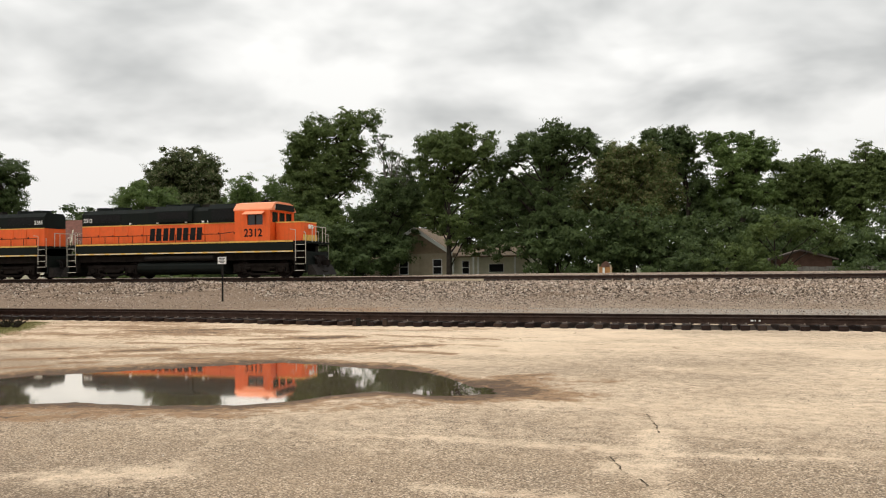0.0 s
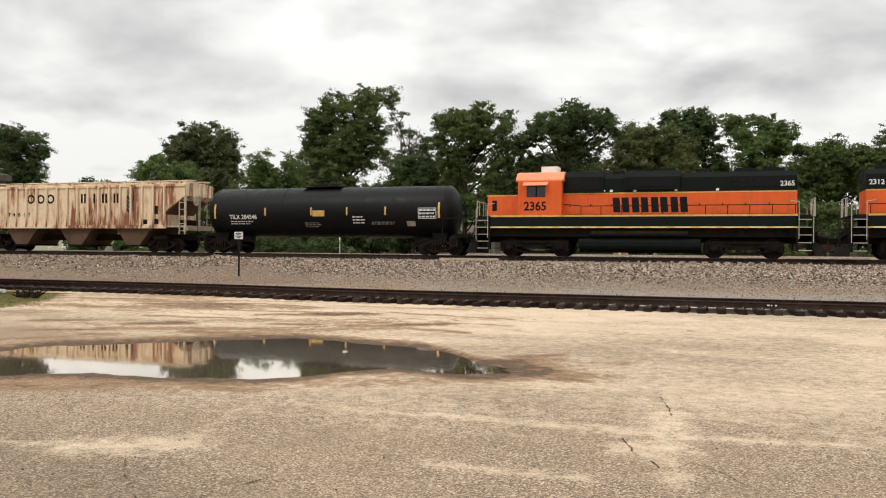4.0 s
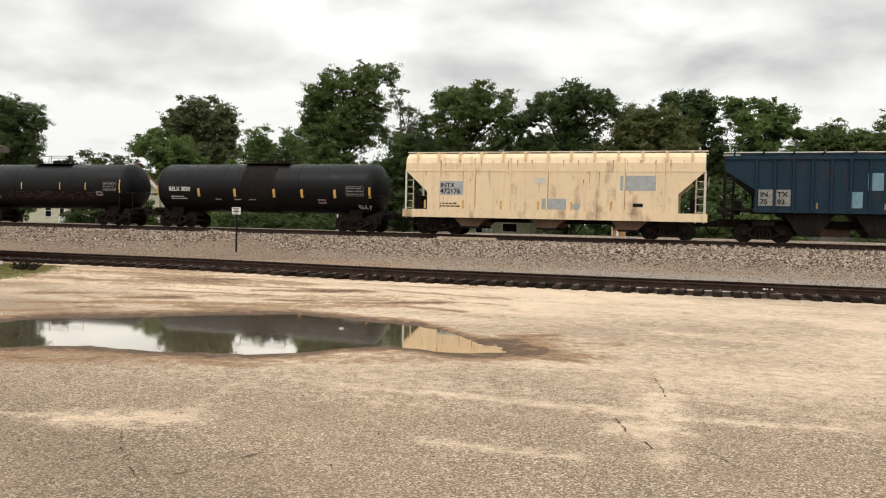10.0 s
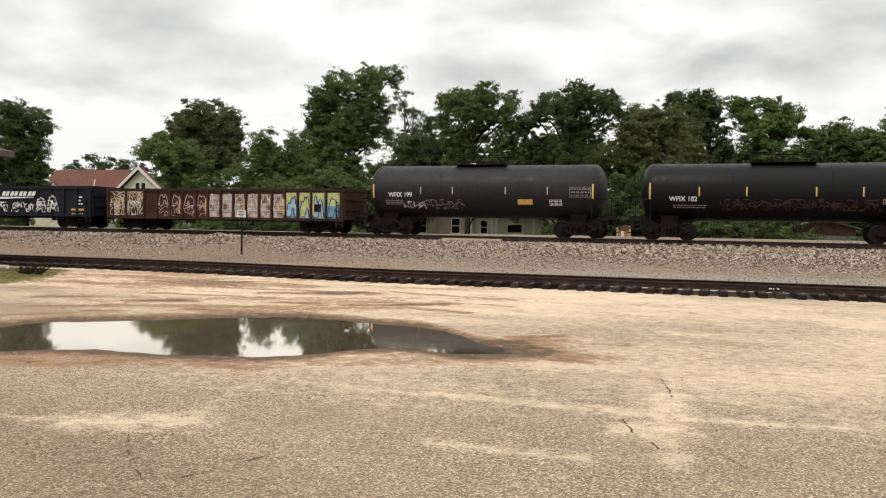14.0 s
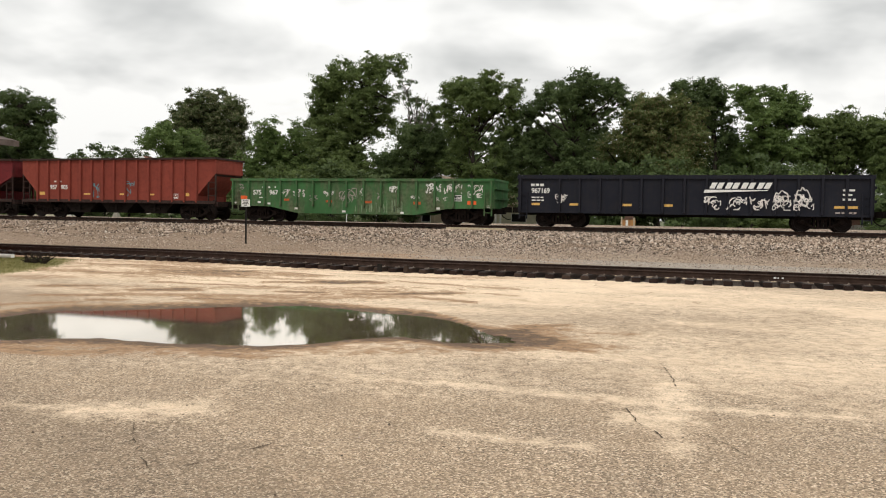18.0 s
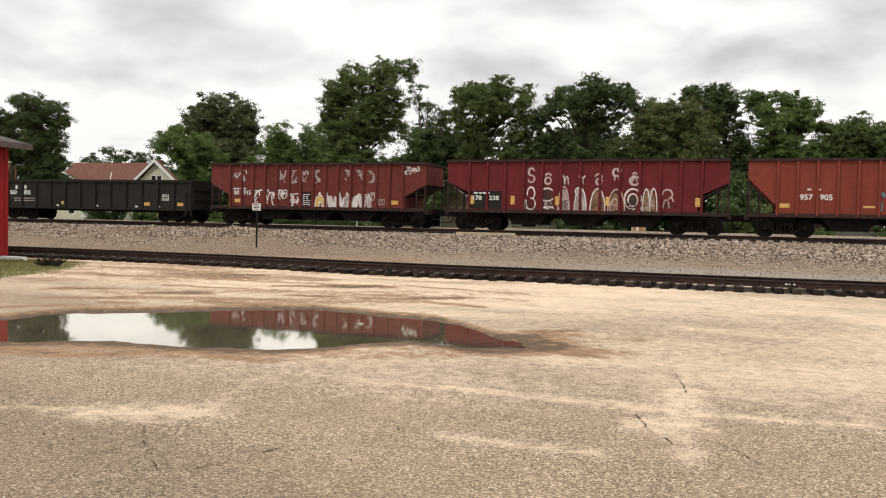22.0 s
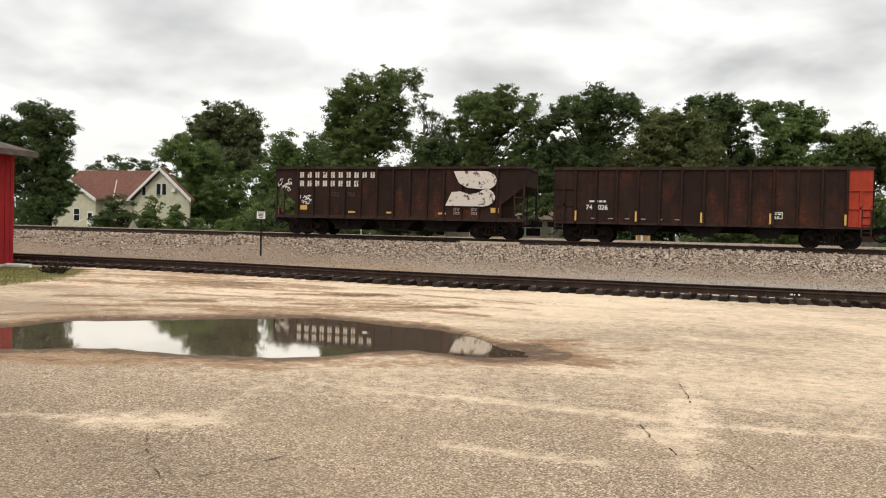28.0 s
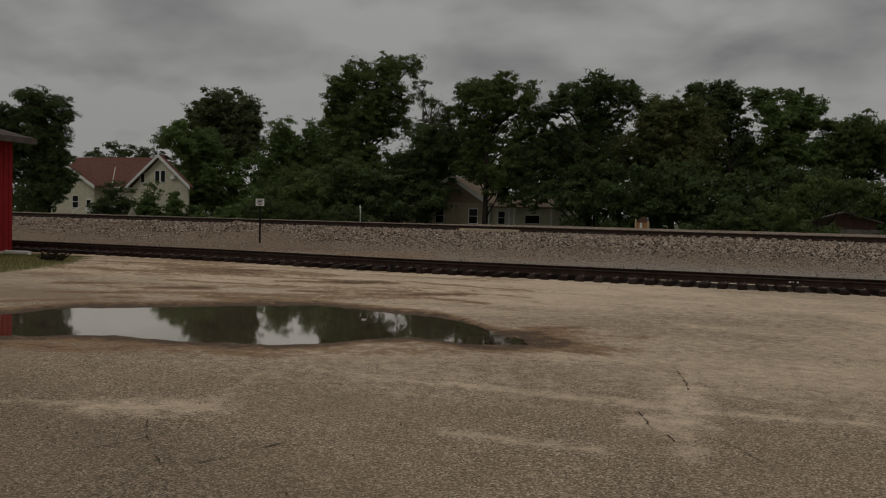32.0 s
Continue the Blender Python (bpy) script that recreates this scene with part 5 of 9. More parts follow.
rubble("pebbles", 3500, lambda r, n: (lambda x, y: (x[pond(x, y) < -0.1], y[pond(x, y) < -0.1]))(r.uniform(-12, 4, n), 3.5 + 12 * r.random(n) ** 1.4), 0.004, 0.012, STONES, "loose pebbles on the worn asphalt", 10)

# cracks in the asphalt, filled with dark earth
CRACK = plain("dark_crack_earth", (0.085, 0.063, 0.044), 0.95, 0, 0.3, 8)
rc = random.Random(9)
for line in ([(-4.34, 5.29), (-4.14, 5.04), (-3.93, 4.8)],
             [(-3.83, 4.67), (-3.86, 4.76), (-3.81, 4.81), (-3.71, 4.91)],
             [(-3.33, 4.47), (-3.27, 4.57), (-3.2, 4.69)],
             [(-3.14, 4.94), (-3.09, 5.04), (-3.05, 5.14), (-2.98, 5.25)],
             [(-0.75, 7.28), (-0.64, 6.95), (-0.58, 6.75), (-0.52, 6.74), (-0.46, 6.62), (-0.38, 6.4)],
             [(-0.43, 6.92), (-0.36, 6.81), (-0.31, 6.71), (-0.19, 6.75), (-0.09, 6.58), (0.07, 6.44), (0.24, 6.1)],
             [(-2.53, 6.1), (-2.44, 5.95)],
             [(-4.19, 4.49), (-4.1, 4.61), (-4.03, 4.76)],
             [(-3.79, 4.64), (-3.64, 4.52), (-3.43, 4.34)],
             [(-0.57, 9.55), (-0.44, 8.92), (-0.39, 8.49)]):
    g = Geo()
    fine = []
    for (ax, ay), (bx, by) in zip(line, line[1:]):
        n = max(2, int(math.hypot(bx - ax, by - ay) / 0.06))
        fine += [(ax + (bx - ax) * k / n + rc.uniform(-0.009, 0.009), ay + (by - ay) * k / n + rc.uniform(-0.012, 0.012)) for k in range(n)]
    fine.append(line[-1])
    side = []
    for k, (x, y) in enumerate(fine):
        px_, py_ = fine[max(0, k - 1)]
        qx, qy = fine[min(len(fine) - 1, k + 1)]
        ln = math.hypot(qx - px_, qy - py_) or 1
        w = 0.0105 * rc.uniform(0.02, 1.0) ** 1.5 * (rc.random() < 0.8)
        nx, ny = -(qy - py_) / ln * w, (qx - px_) / ln * w
        z = float(ground_z(np.float64(x), np.float64(y))) + 0.007
        side.append(((x - nx, y - ny, z), (x + nx, y + ny, z)))
    for (a, b2), (c2, d2) in zip(side, side[1:]):
        g.add([a, c2, d2, b2], [(0, 1, 2, 3)])
    solid("asphalt_crack", g, CRACK, "dark crack in the worn asphalt", "crack", "cracks in the asphalt", "structure")

# ---- the train: shared pieces ----
STEEL = plain("dirty_black_steel", (0.020, 0.017, 0.015), 0.7, 0.1, 0.4, 3)
# grimy underframe, its colour darkened further for the shade beneath the cars
UNDER = plain("underframe_grime_in_shade", (0.013, 0.0098, 0.008), 0.9, 0.0, 0.45, 3)
TRUCK = plain("rusty_cast_truck", (0.018, 0.0125, 0.0105), 0.85, 0.1, 0.45, 4)
WHEEL = plain("rolled_wheel_steel", (0.024, 0.018, 0.016), 0.7, 0.2, 0.35, 6)
WHITE = plain("white_lettering", (0.75, 0.74, 0.70), 0.6, 0, 0.12, 9, 0.05)
BLACKPAINT = plain("black_lettering", (0.015, 0.014, 0.014), 0.6, 0, 0.3, 9, 0.05)
YELLOW = plain("yellow_reflector", (0.66, 0.40, 0.11), 0.4, 0, 0.2, 9, 0.05)
GREYPATCH = plain("grey_repaint_patch", (0.40, 0.41, 0.40), 0.6, 0, 0.15, 5, 0.05)
SPRAY = plain("white_spray_paint", (0.66, 0.62, 0.58), 0.7, 0, 0.3, 5, 0.05)
DARKHOLE = plain("dark_grille", (0.012, 0.012, 0.012), 0.6, 0, 0.3, 9)
TRAIN, WHEELS = [], []


def bar(g, p, q, ty, tz):
    """A straight flat bar from p to q, ty thick across and tz high."""
    p, q = Vector(p), Vector(q)
    m = Matrix.Translation(p) @ (q - p).to_track_quat("X", "Z").to_matrix().to_4x4()
    return g.box(0, (q - p).length, -ty / 2, ty / 2, -tz / 2, tz / 2, m)


CACHE = {}


def shared(key_name, build, material, smooth=False):
    """One mesh for all pieces of a kind."""
    if key_name not in CACHE:
        CACHE[key_name] = build().mesh(key_name[0] if isinstance(key_name, tuple) else key_name, material, smooth)
    return CACHE[key_name]


def truck_geo(base):
    g = Geo()
    h = base / 2
    for s in (-1, 1):
        y = s * 1.02
        top = [(-h - 0.22, y, 0.50), (-h + 0.25, y, 0.60), (-0.36, y, 0.80), (0.36, y, 0.80), (h - 0.25, y, 0.60), (h + 0.22, y, 0.50)]
        low = [(-h + 0.1, y, 0.44), (-0.34, y, 0.20), (0.34, y, 0.20), (h - 0.1, y, 0.44)]
        for line in (top, low):
            for a, b in zip(line, line[1:]):
                bar(g, a, b, 0.15, 0.105)
        for x in (-0.34, 0.34):
            bar(g, (x, y, 0.18), (x, y, 0.82), 0.13, 0.09)
        for x in (-0.17, 0.0, 0.17):
            g.tube((x, y, 0.22), (x, y, 0.55), 0.065, 0.065, 8)
        g.box(-0.26, 0.26, y - 0.12, y + 0.12, 0.55, 0.74)
        for x in (-h, h):
            g.tube((x, y - 0.10, 0.45), (x, y + s * 0.16, 0.45), 0.12, 0.10, 10)
            g.box(x - 0.15, x + 0.15, y - 0.09, y + 0.09, 0.42, 0.62)
    g.box(-0.22, 0.22, -1.1, 1.1, 0.55, 0.80)
    for x in (-h + 0.62, h - 0.62):
        g.box(x - 0.08, x + 0.08, -0.9, 0.9, 0.34, 0.46)
    return g


def loco_truck_geo(base):
    g = Geo()
    h = base / 2
    for s in (-1, 1):
        y = s * 1.05
        g.box(-h - 0.45, h + 0.45, y - 0.08, y + 0.08, 0.62, 0.84, None, 0.03)
        for x in (-h, h):
            g.box(x - 0.24, x + 0.24, y - 0.1, y + 0.1, 0.36, 0.66)
            g.tube((x, y - 0.1, 0.5), (x, y + s * 0.18, 0.5), 0.17, 0.14, 12)
            for d in (-0.36, 0.36):
                g.tube((x + d, y, 0.34), (x + d, y, 0.66), 0.10, 0.10, 8)
                g.box(x + d - 0.12, x + d + 0.12, y - 0.1, y + 0.1, 0.28, 0.36)
        for a, b in (((-h + 0.5, y, 0.32), (-0.5, y, 0.22)), ((-0.5, y, 0.22), (0.5, y, 0.22)), ((0.5, y, 0.22), (h - 0.5, y, 0.32))):
            bar(g, a, b, 0.14, 0.12)
        g.box(-0.62, 0.62, y - 0.12, y + 0.12, 0.40, 0.62)
        g.box(-0.9, 0.9, y - 0.04, y + 0.16 * s + 0.02, 0.70, 0.78)
        g.tube((-0.95, y + s * 0.12, 0.56), (-0.62, y + s * 0.12, 0.56), 0.09, 0.09, 10)
        g.tube((0.62, y + s * 0.12, 0.56), (0.95, y + s * 0.12, 0.56), 0.09, 0.09, 10)
    g.box(-0.35, 0.35, -1.0, 1.0, 0.5, 0.85)
    return g


def wheelset_geo(r):
    g = Geo()
    for s in (-1, 1):
        y = s * 0.755
        prof = [(y - s * 0.075, r + 0.028), (y - s * 0.045, r + 0.026), (y - s * 0.03, r), (y + s * 0.065, r - 0.006), (y + s * 0.065, r - 0.06), (y + s * 0.02, r - 0.09), (y + s * 0.0, 0.16), (y + s * 0.08, 0.13)]
        if s < 0:
            prof = prof[::-1]
        g.lathe_y(prof, 22)
        for k in range(4):
            a = k * math.pi / 2
            g.tube((0.27 * math.cos(a), y + s * 0.01, 0.27 * math.sin(a)), (0.27 * math.cos(a), y + s * 0.035, 0.27 * math.sin(a)), 0.035, 0.035, 6)
    g.tube((0, -1.05, 0), (0, 1.05, 0), 0.085, 0.085, 10)
    return g


def add_trucks(ob, centres, base=1.75, r=0.44, loco=False, spin=1):
    for x in centres:
        if loco:
            me = shared(("truck", "loco"), lambda: loco_truck_geo(base), UNDER)
        else:
            me = shared(("truck", "freight"), lambda: truck_geo(base), TRUCK)
        t = part("truck", me, None, ob, "greasy cast steel truck" if loco else "rusty cast steel truck with coil springs", pose(x, 0, 0))
        for dx in (-base / 2, base / 2):
            w = part("wheelset", shared(("wheelset", r), lambda: wheelset_geo(r), WHEEL, True), None, t, "steel wheels on one axle", pose(dx, 0, r))
            WHEELS.append((w, dx, r, spin))


def coupler_geo(length):
    g = Geo()
    g.box(-0.1, length - 0.25, -0.09, 0.09, 0.78, 0.98)
    g.prism_z([(length - 0.30, -0.12), (length - 0.02, -0.18), (length + 0.05, -0.10), (length - 0.06, 0.0), (length + 0.04, 0.14), (length - 0.10, 0.20), (length - 0.30, 0.12)], 0.72, 1.02)
    g.pipe([(length - 0.5, -0.35, 0.85), (length - 0.35, -0.36, 0.50), (length - 0.1, -0.30, 0.34), (length + 0.05, -0.15, 0.36)], 0.03, 6)
    return g


def add_couplers(ob, half, reach):
    for s in (-1, 1):
        me = shared(("coupler", round(reach, 1)), lambda: coupler_geo(reach), UNDER)
        part("coupler", me, None, ob, "", pose(s * half, 0, 0, 0, 0, 0 if s > 0 else 180))


def ladder(ob, x, y, z0, z1, w=0.42, rungs=6, material=None, name="ladder"):
    g = Geo()
    for d in (-w / 2, w / 2):
        g.box(x + d - 0.03, x + d + 0.03, y - 0.03, y + 0.03, z0, z1)
    for k in range(rungs):
        z = z0 + (z1 - z0) * (k + 0.5) / rungs
        g.box(x - w / 2, x + w / 2, y - 0.018, y + 0.018, z - 0.02, z + 0.02)
    return part(name, g, material or STEEL, ob)


def plate(ob, name, x0, x1, z0, z1, material, y=-1.5, lift=0.008, label=""):
    """A flat marking on the near side wall at y (and only there)."""
    g = Geo().box(x0, x1, y - lift, y - lift * 0.2, z0, z1)
    return part(name, g, material, ob, label)


def words(ob, text, x, z, height, material, y=-1.5, turn=0, name="lettering", squeeze=1.0, label="", heavy=0.03):
    """Lettering on a wall that faces -y (turn 0) or +y (turn 180), its left edge at x."""
    curve = bpy.data.curves.new(name, "FONT")
    curve.body, curve.size, curve.extrude, curve.offset = text, height / 0.72, 0.003, heavy * height
    tmp = bpy.data.objects.new(name, curve)
    me = bpy.data.meshes.new_from_object(tmp)
    bpy.data.objects.remove(tmp)
    me.materials.clear()
    me.materials.append(material)
    m = pose(x, y, z, 90, 0, turn) @ Matrix.Diagonal((squeeze, 1, 1, 1))
    me.transform(m)
    ob2 = new(name, me)
    ob2.parent = ob
    return tagged(ob2, label)


def bars(ob, x, z, height, lines, width, material, y=-1.5, name="lettering", seed=0, gap=0.06):
    """Rows of small bars for writing too small to read."""
    rnd = random.Random(seed)
    g = Geo()
    step = height / lines
    for k in range(lines):
        zz = z + height - (k + 1) * step
        xx = x
        while xx < x + width * rnd.uniform(0.75, 1.0) - 0.05:
            w = rnd.uniform(0.10, 0.26)
            g.box(xx, min(xx + w, x + width), y - 0.007, y - 0.001, zz, zz + step * 0.42)
            xx += w + gap
    return tagged(part(name, g, material, ob), kind="stuff")


def emblem_bars(ob, x, z, height, width, count, material, y=-1.5, lean=0.0, spacing=1.14, turn=1, label=""):
    """Plain heavy upright bars in the place of a painted emblem, in pairs, each bar an object of its own."""
    ya, yb = sorted((y - turn * 0.008, y - turn * 0.001))
    for k in range(count):
        x0 = x + k * width * spacing
        for a, b in ((0.0, 0.42), (0.54, 0.96)):
            ring = [(x0 + a * width, z), (x0 + b * width, z), (x0 + b * width + lean, z + height), (x0 + a * width + lean, z + height)]
            part("emblem_bar", Geo().prism_y(ring, ya, yb), material, ob, label)


def squiggle(ob, x, z, w, h, material, strokes_n=6, seed=0, thick=0.035, y=-1.5, name="graffiti"):
    """A sprayed tag: crowded hooks, loops and slashes of one can, in upright figures side by side."""
    rnd = random.Random(seed)
    vs, fs = [], []
    figures = max(1, round(w / max(0.25, h * 0.62)))
    total = max(strokes_n * 2, figures * 5)
    for k in range(total):
        cell = k % figures
        cx, cw = x + w * (cell + 0.5) / figures, w / figures
        p = [cx + rnd.uniform(-0.42, 0.42) * cw, z + h * rnd.uniform(0.08, 0.92)]
        head = rnd.choice((1.2, 1.57, 1.9, -1.4, 0.2, 2.9, rnd.uniform(0, 6.3)))
        turn, length, n = rnd.uniform(-4.5, 4.5), h * rnd.uniform(0.35, 1.1), 10
        path = []
        for i in range(n + 1):
            path.append(tuple(p))
            head += turn / n + rnd.uniform(-0.15, 0.15)
            p[0] = min(x + w, max(x, p[0] + math.cos(head) * length / n))
            p[1] = min(z + h, max(z, p[1] + math.sin(head) * length / n))
        base, wide = len(vs), thick * rnd.uniform(0.55, 1.1)
        for i, (px_, pz) in enumerate(path):
            (ax, az), (bx, bz) = path[max(0, i - 1)], path[min(n, i + 1)]
            ln = math.hypot(bx - ax, bz - az) or 1
            t = wide * (0.45 + 0.55 * math.sin(math.pi * (i + 0.7) / (n + 1.4)))
            nx, nz = -(bz - az) / ln * t, (bx - ax) / ln * t
            yy = y - 0.004 - (k % 9) * 0.0008 - i * 0.00005
            vs += [(px_ - nx, yy, pz - nz), (px_ + nx, yy, pz + nz)]
        fs += [(base + 2 * i, base + 2 * i + 2, base + 2 * i + 3, base + 2 * i + 1) for i in range(n)]
    return tagged(part(name, Geo().add(vs, fs), material, ob), kind="stuff")


def fat_tag(ob, x, z, w, h, fill, line, seed, y, thick=0.03):
    """One swollen graffiti figure: an arched shape with a jagged crest, filled, and a sprayed outline."""
    rnd = random.Random(seed)
    n = 16
    k1, k2, f1, f2 = rnd.choice((1, 1.5, 2)), rnd.choice((2.5, 3.5, 4)), rnd.uniform(0, 6.3), rnd.uniform(0, 6.3)
    notch, nw = rnd.uniform(0.3, 0.7), rnd.uniform(0.08, 0.2)
    top, low = [], []
    for i in range(n + 1):
        u = i / n
        arch = (1 - abs(2 * u - 1) ** 3.5) ** 0.5
        t = arch * (0.82 + 0.12 * math.sin(k1 * 6.28 * u + f1) + 0.10 * math.sin(k2 * 6.28 * u + f2))
        lean = 0.10 * w * math.sin(f1) * t
        top.append((x + w * u + lean, z + h * max(0.05, t)))
        low.append((x + w * u, z + h * (0.42 * max(0, 1 - ((u - notch) / nw) ** 2))))
    if fill:
        g = Geo().add([(a, y, b) for a, b in low] + [(a, y, max(b, d + 0.01)) for (a, b), (_, d) in zip(top, low)], [(k, k + 1, n + 2 + k, n + 1 + k) for k in range(n)])
        part("graffiti_fill", g, fill, ob)
    path = [low[0]] + top + [low[-1]] + low[::-1][1:]
    vs, fs = [], []
    for k, (a, b) in enumerate(path):
        (p, q), (c, d) = path[max(0, k - 1)], path[min(len(path) - 1, k + 1)]
        ln = math.hypot(c - p, d - q) or 1
        t = thick * (0.45 + 0.55 * abs(math.sin(k * 0.37 + seed)))
        nx, nz = -(d - q) / ln * t, (c - p) / ln * t
        vs += [(a - nx, y - 0.006 - k * 0.0001, b - nz), (a + nx, y - 0.006 - k * 0.0001, b + nz)]
        if k:
            fs.append((2 * k - 2, 2 * k, 2 * k + 1, 2 * k - 1))
    part("graffiti", Geo().add(vs, fs), line, ob)


def swirls(ob, arcs, material, y, thick=0.035, fill=False):
    """Sprayed figure of elliptical arcs (x, z, rx, rz, from, to), in one colour; or their filled shapes."""
    vs, fs = [], []
    for k, (cx, cz, rx, rz, a0, a1) in enumerate(arcs):
        n = 14
        base = len(vs)
        for i in range(n + 1):
            a = math.radians(a0 + (a1 - a0) * i / n)
            c, q = math.cos(a), math.sin(a)
            if fill:
                vs += [(cx + rx * c, y - k * 0.0006, cz + min(0, rz * math.sin(math.radians(a0)))), (cx + rx * c, y - k * 0.0006, cz + rz * q)]
            else:
                t = thick * (0.5 + 0.5 * math.sin(math.pi * (i + 1) / (n + 2)))
                vs += [(cx + (rx - t) * c, y - k * 0.0006, cz + (rz - t) * q), (cx + (rx + t) * c, y - k * 0.0006, cz + (rz + t) * q)]
        fs += [(base + 2 * i, base + 2 * i + 2, base + 2 * i + 3, base + 2 * i + 1)[::-1] for i in range(n)]
    return tagged(part("graffiti_fill" if fill else "graffiti", Geo().add(vs, fs), material, ob), kind="stuff")


def framed(ob, x0, x1, z0, z1, material, y=-1.5, seed=0, rows=3, name="data_panel"):
    """A stencilled panel: a thin frame round rows of small writing."""
    rnd = random.Random(seed)
    t, ya, yb = 0.03, y - 0.008, y - 0.001
    g = Geo().box(x0, x1, ya, yb, z0, z0 + t).box(x0, x1, ya, yb, z1 - t, z1).box(x0, x0 + t, ya, yb, z0 + t, z1 - t).box(x1 - t, x1, ya, yb, z0 + t, z1 - t)
    step = (z1 - z0 - 2 * t) / rows
    for k in range(rows):
        x = x0 + 0.07
        while x < x1 - 0.12:
            w = min(rnd.uniform(0.07, 0.22), x1 - 0.06 - x)
            g.box(x, x + w, ya, yb, z0 + t + step * (k + 0.22), z0 + t + step * (k + 0.72))
            x += w + 0.05
    return part(name, g, material, ob)


def ribs(ob, xs, z0, z1, material, depth=0.11, width=0.09, half=1.5, name="rib"):
    """Upright stiffeners on both side walls."""
    g = Geo()
    d = depth
    ring = [(-width / 2 - 0.02, 0), (-width / 2, -d), (width / 2, -d), (width / 2 + 0.02, 0)]
    n = 4
    vs = [(x, y, 0) for x, y in ring] + [(x, y, z1 - z0) for x, y in ring]
    g.add(vs, [(0, 1, 5, 4), (1, 2, 6, 5), (2, 3, 7, 6), (3, 2, 1, 0), (4, 5, 6, 7)])
    me = g.mesh(name, material)
    for x in xs:
        part(name, me, None, ob, "", pose(x, -half, z0))
        part(name, me, None, ob, "", pose(x, half, z0, 0, 0, 180))


def reflectors(ob, xs, z0, z1, w=0.10, y=-1.5, material=None):
    for x in xs:
        part("reflector", Geo().box(x - w / 2, x + w / 2, y - 0.012, y, z0, z1), material or YELLOW, ob, "")


def end_rig(ob, half, z0, z1, material, ys=(-1.42, 1.42), rail=True):
    """Corner ladders, end sill, grab irons and brake wheel at both ends of a car."""
    for s in (-1, 1):
        part("end_sill", Geo().box(s * half - 0.12, s * half + 0.12, -1.42, 1.42, z0 - 0.22, z0), material, ob)
        for y in ys:
            ladder(ob, s * (half - 0.22), y, z0 - 0.45, z1, 0.40, 7, material)
    g = Geo().lathe_x([(half + 0.14, 0.30), (half + 0.18, 0.30)], 14, -0.55, z0 + 1.6)
    g.tube((half - 0.1, -0.55, z0 + 1.6), (half + 0.18, -0.55, z0 + 1.6), 0.03)
    part("brake_wheel", g, material, ob)

# ---- freight cars ----
def begin(name, label, centre):
    ob = thing(name, label, "freight car" if name != "locomotive" else "locomotive", "cars of the train", at=pose(NOSE + centre, TRACK_Y, RAIL_Z))
    TRAIN.append((ob, centre, 0))
    return ob


def hopper_bay(ob, x, top_w, bot_w, z_top, z_bot, material, half=1.30):
    g = Geo()
    g.prism_y([(x - bot_w / 2, z_bot), (x + bot_w / 2, z_bot), (x + top_w / 2, z_top), (x - top_w / 2, z_top)], -half, half)
    ob2 = part("hopper_bay", g, material, ob, "sloping discharge hopper")
    part("outlet_gate", Geo().box(x - bot_w / 2 - 0.08, x + bot_w / 2 + 0.08, -half - 0.05, half + 0.05, z_bot - 0.08, z_bot + 0.02), UNDER, ob2)


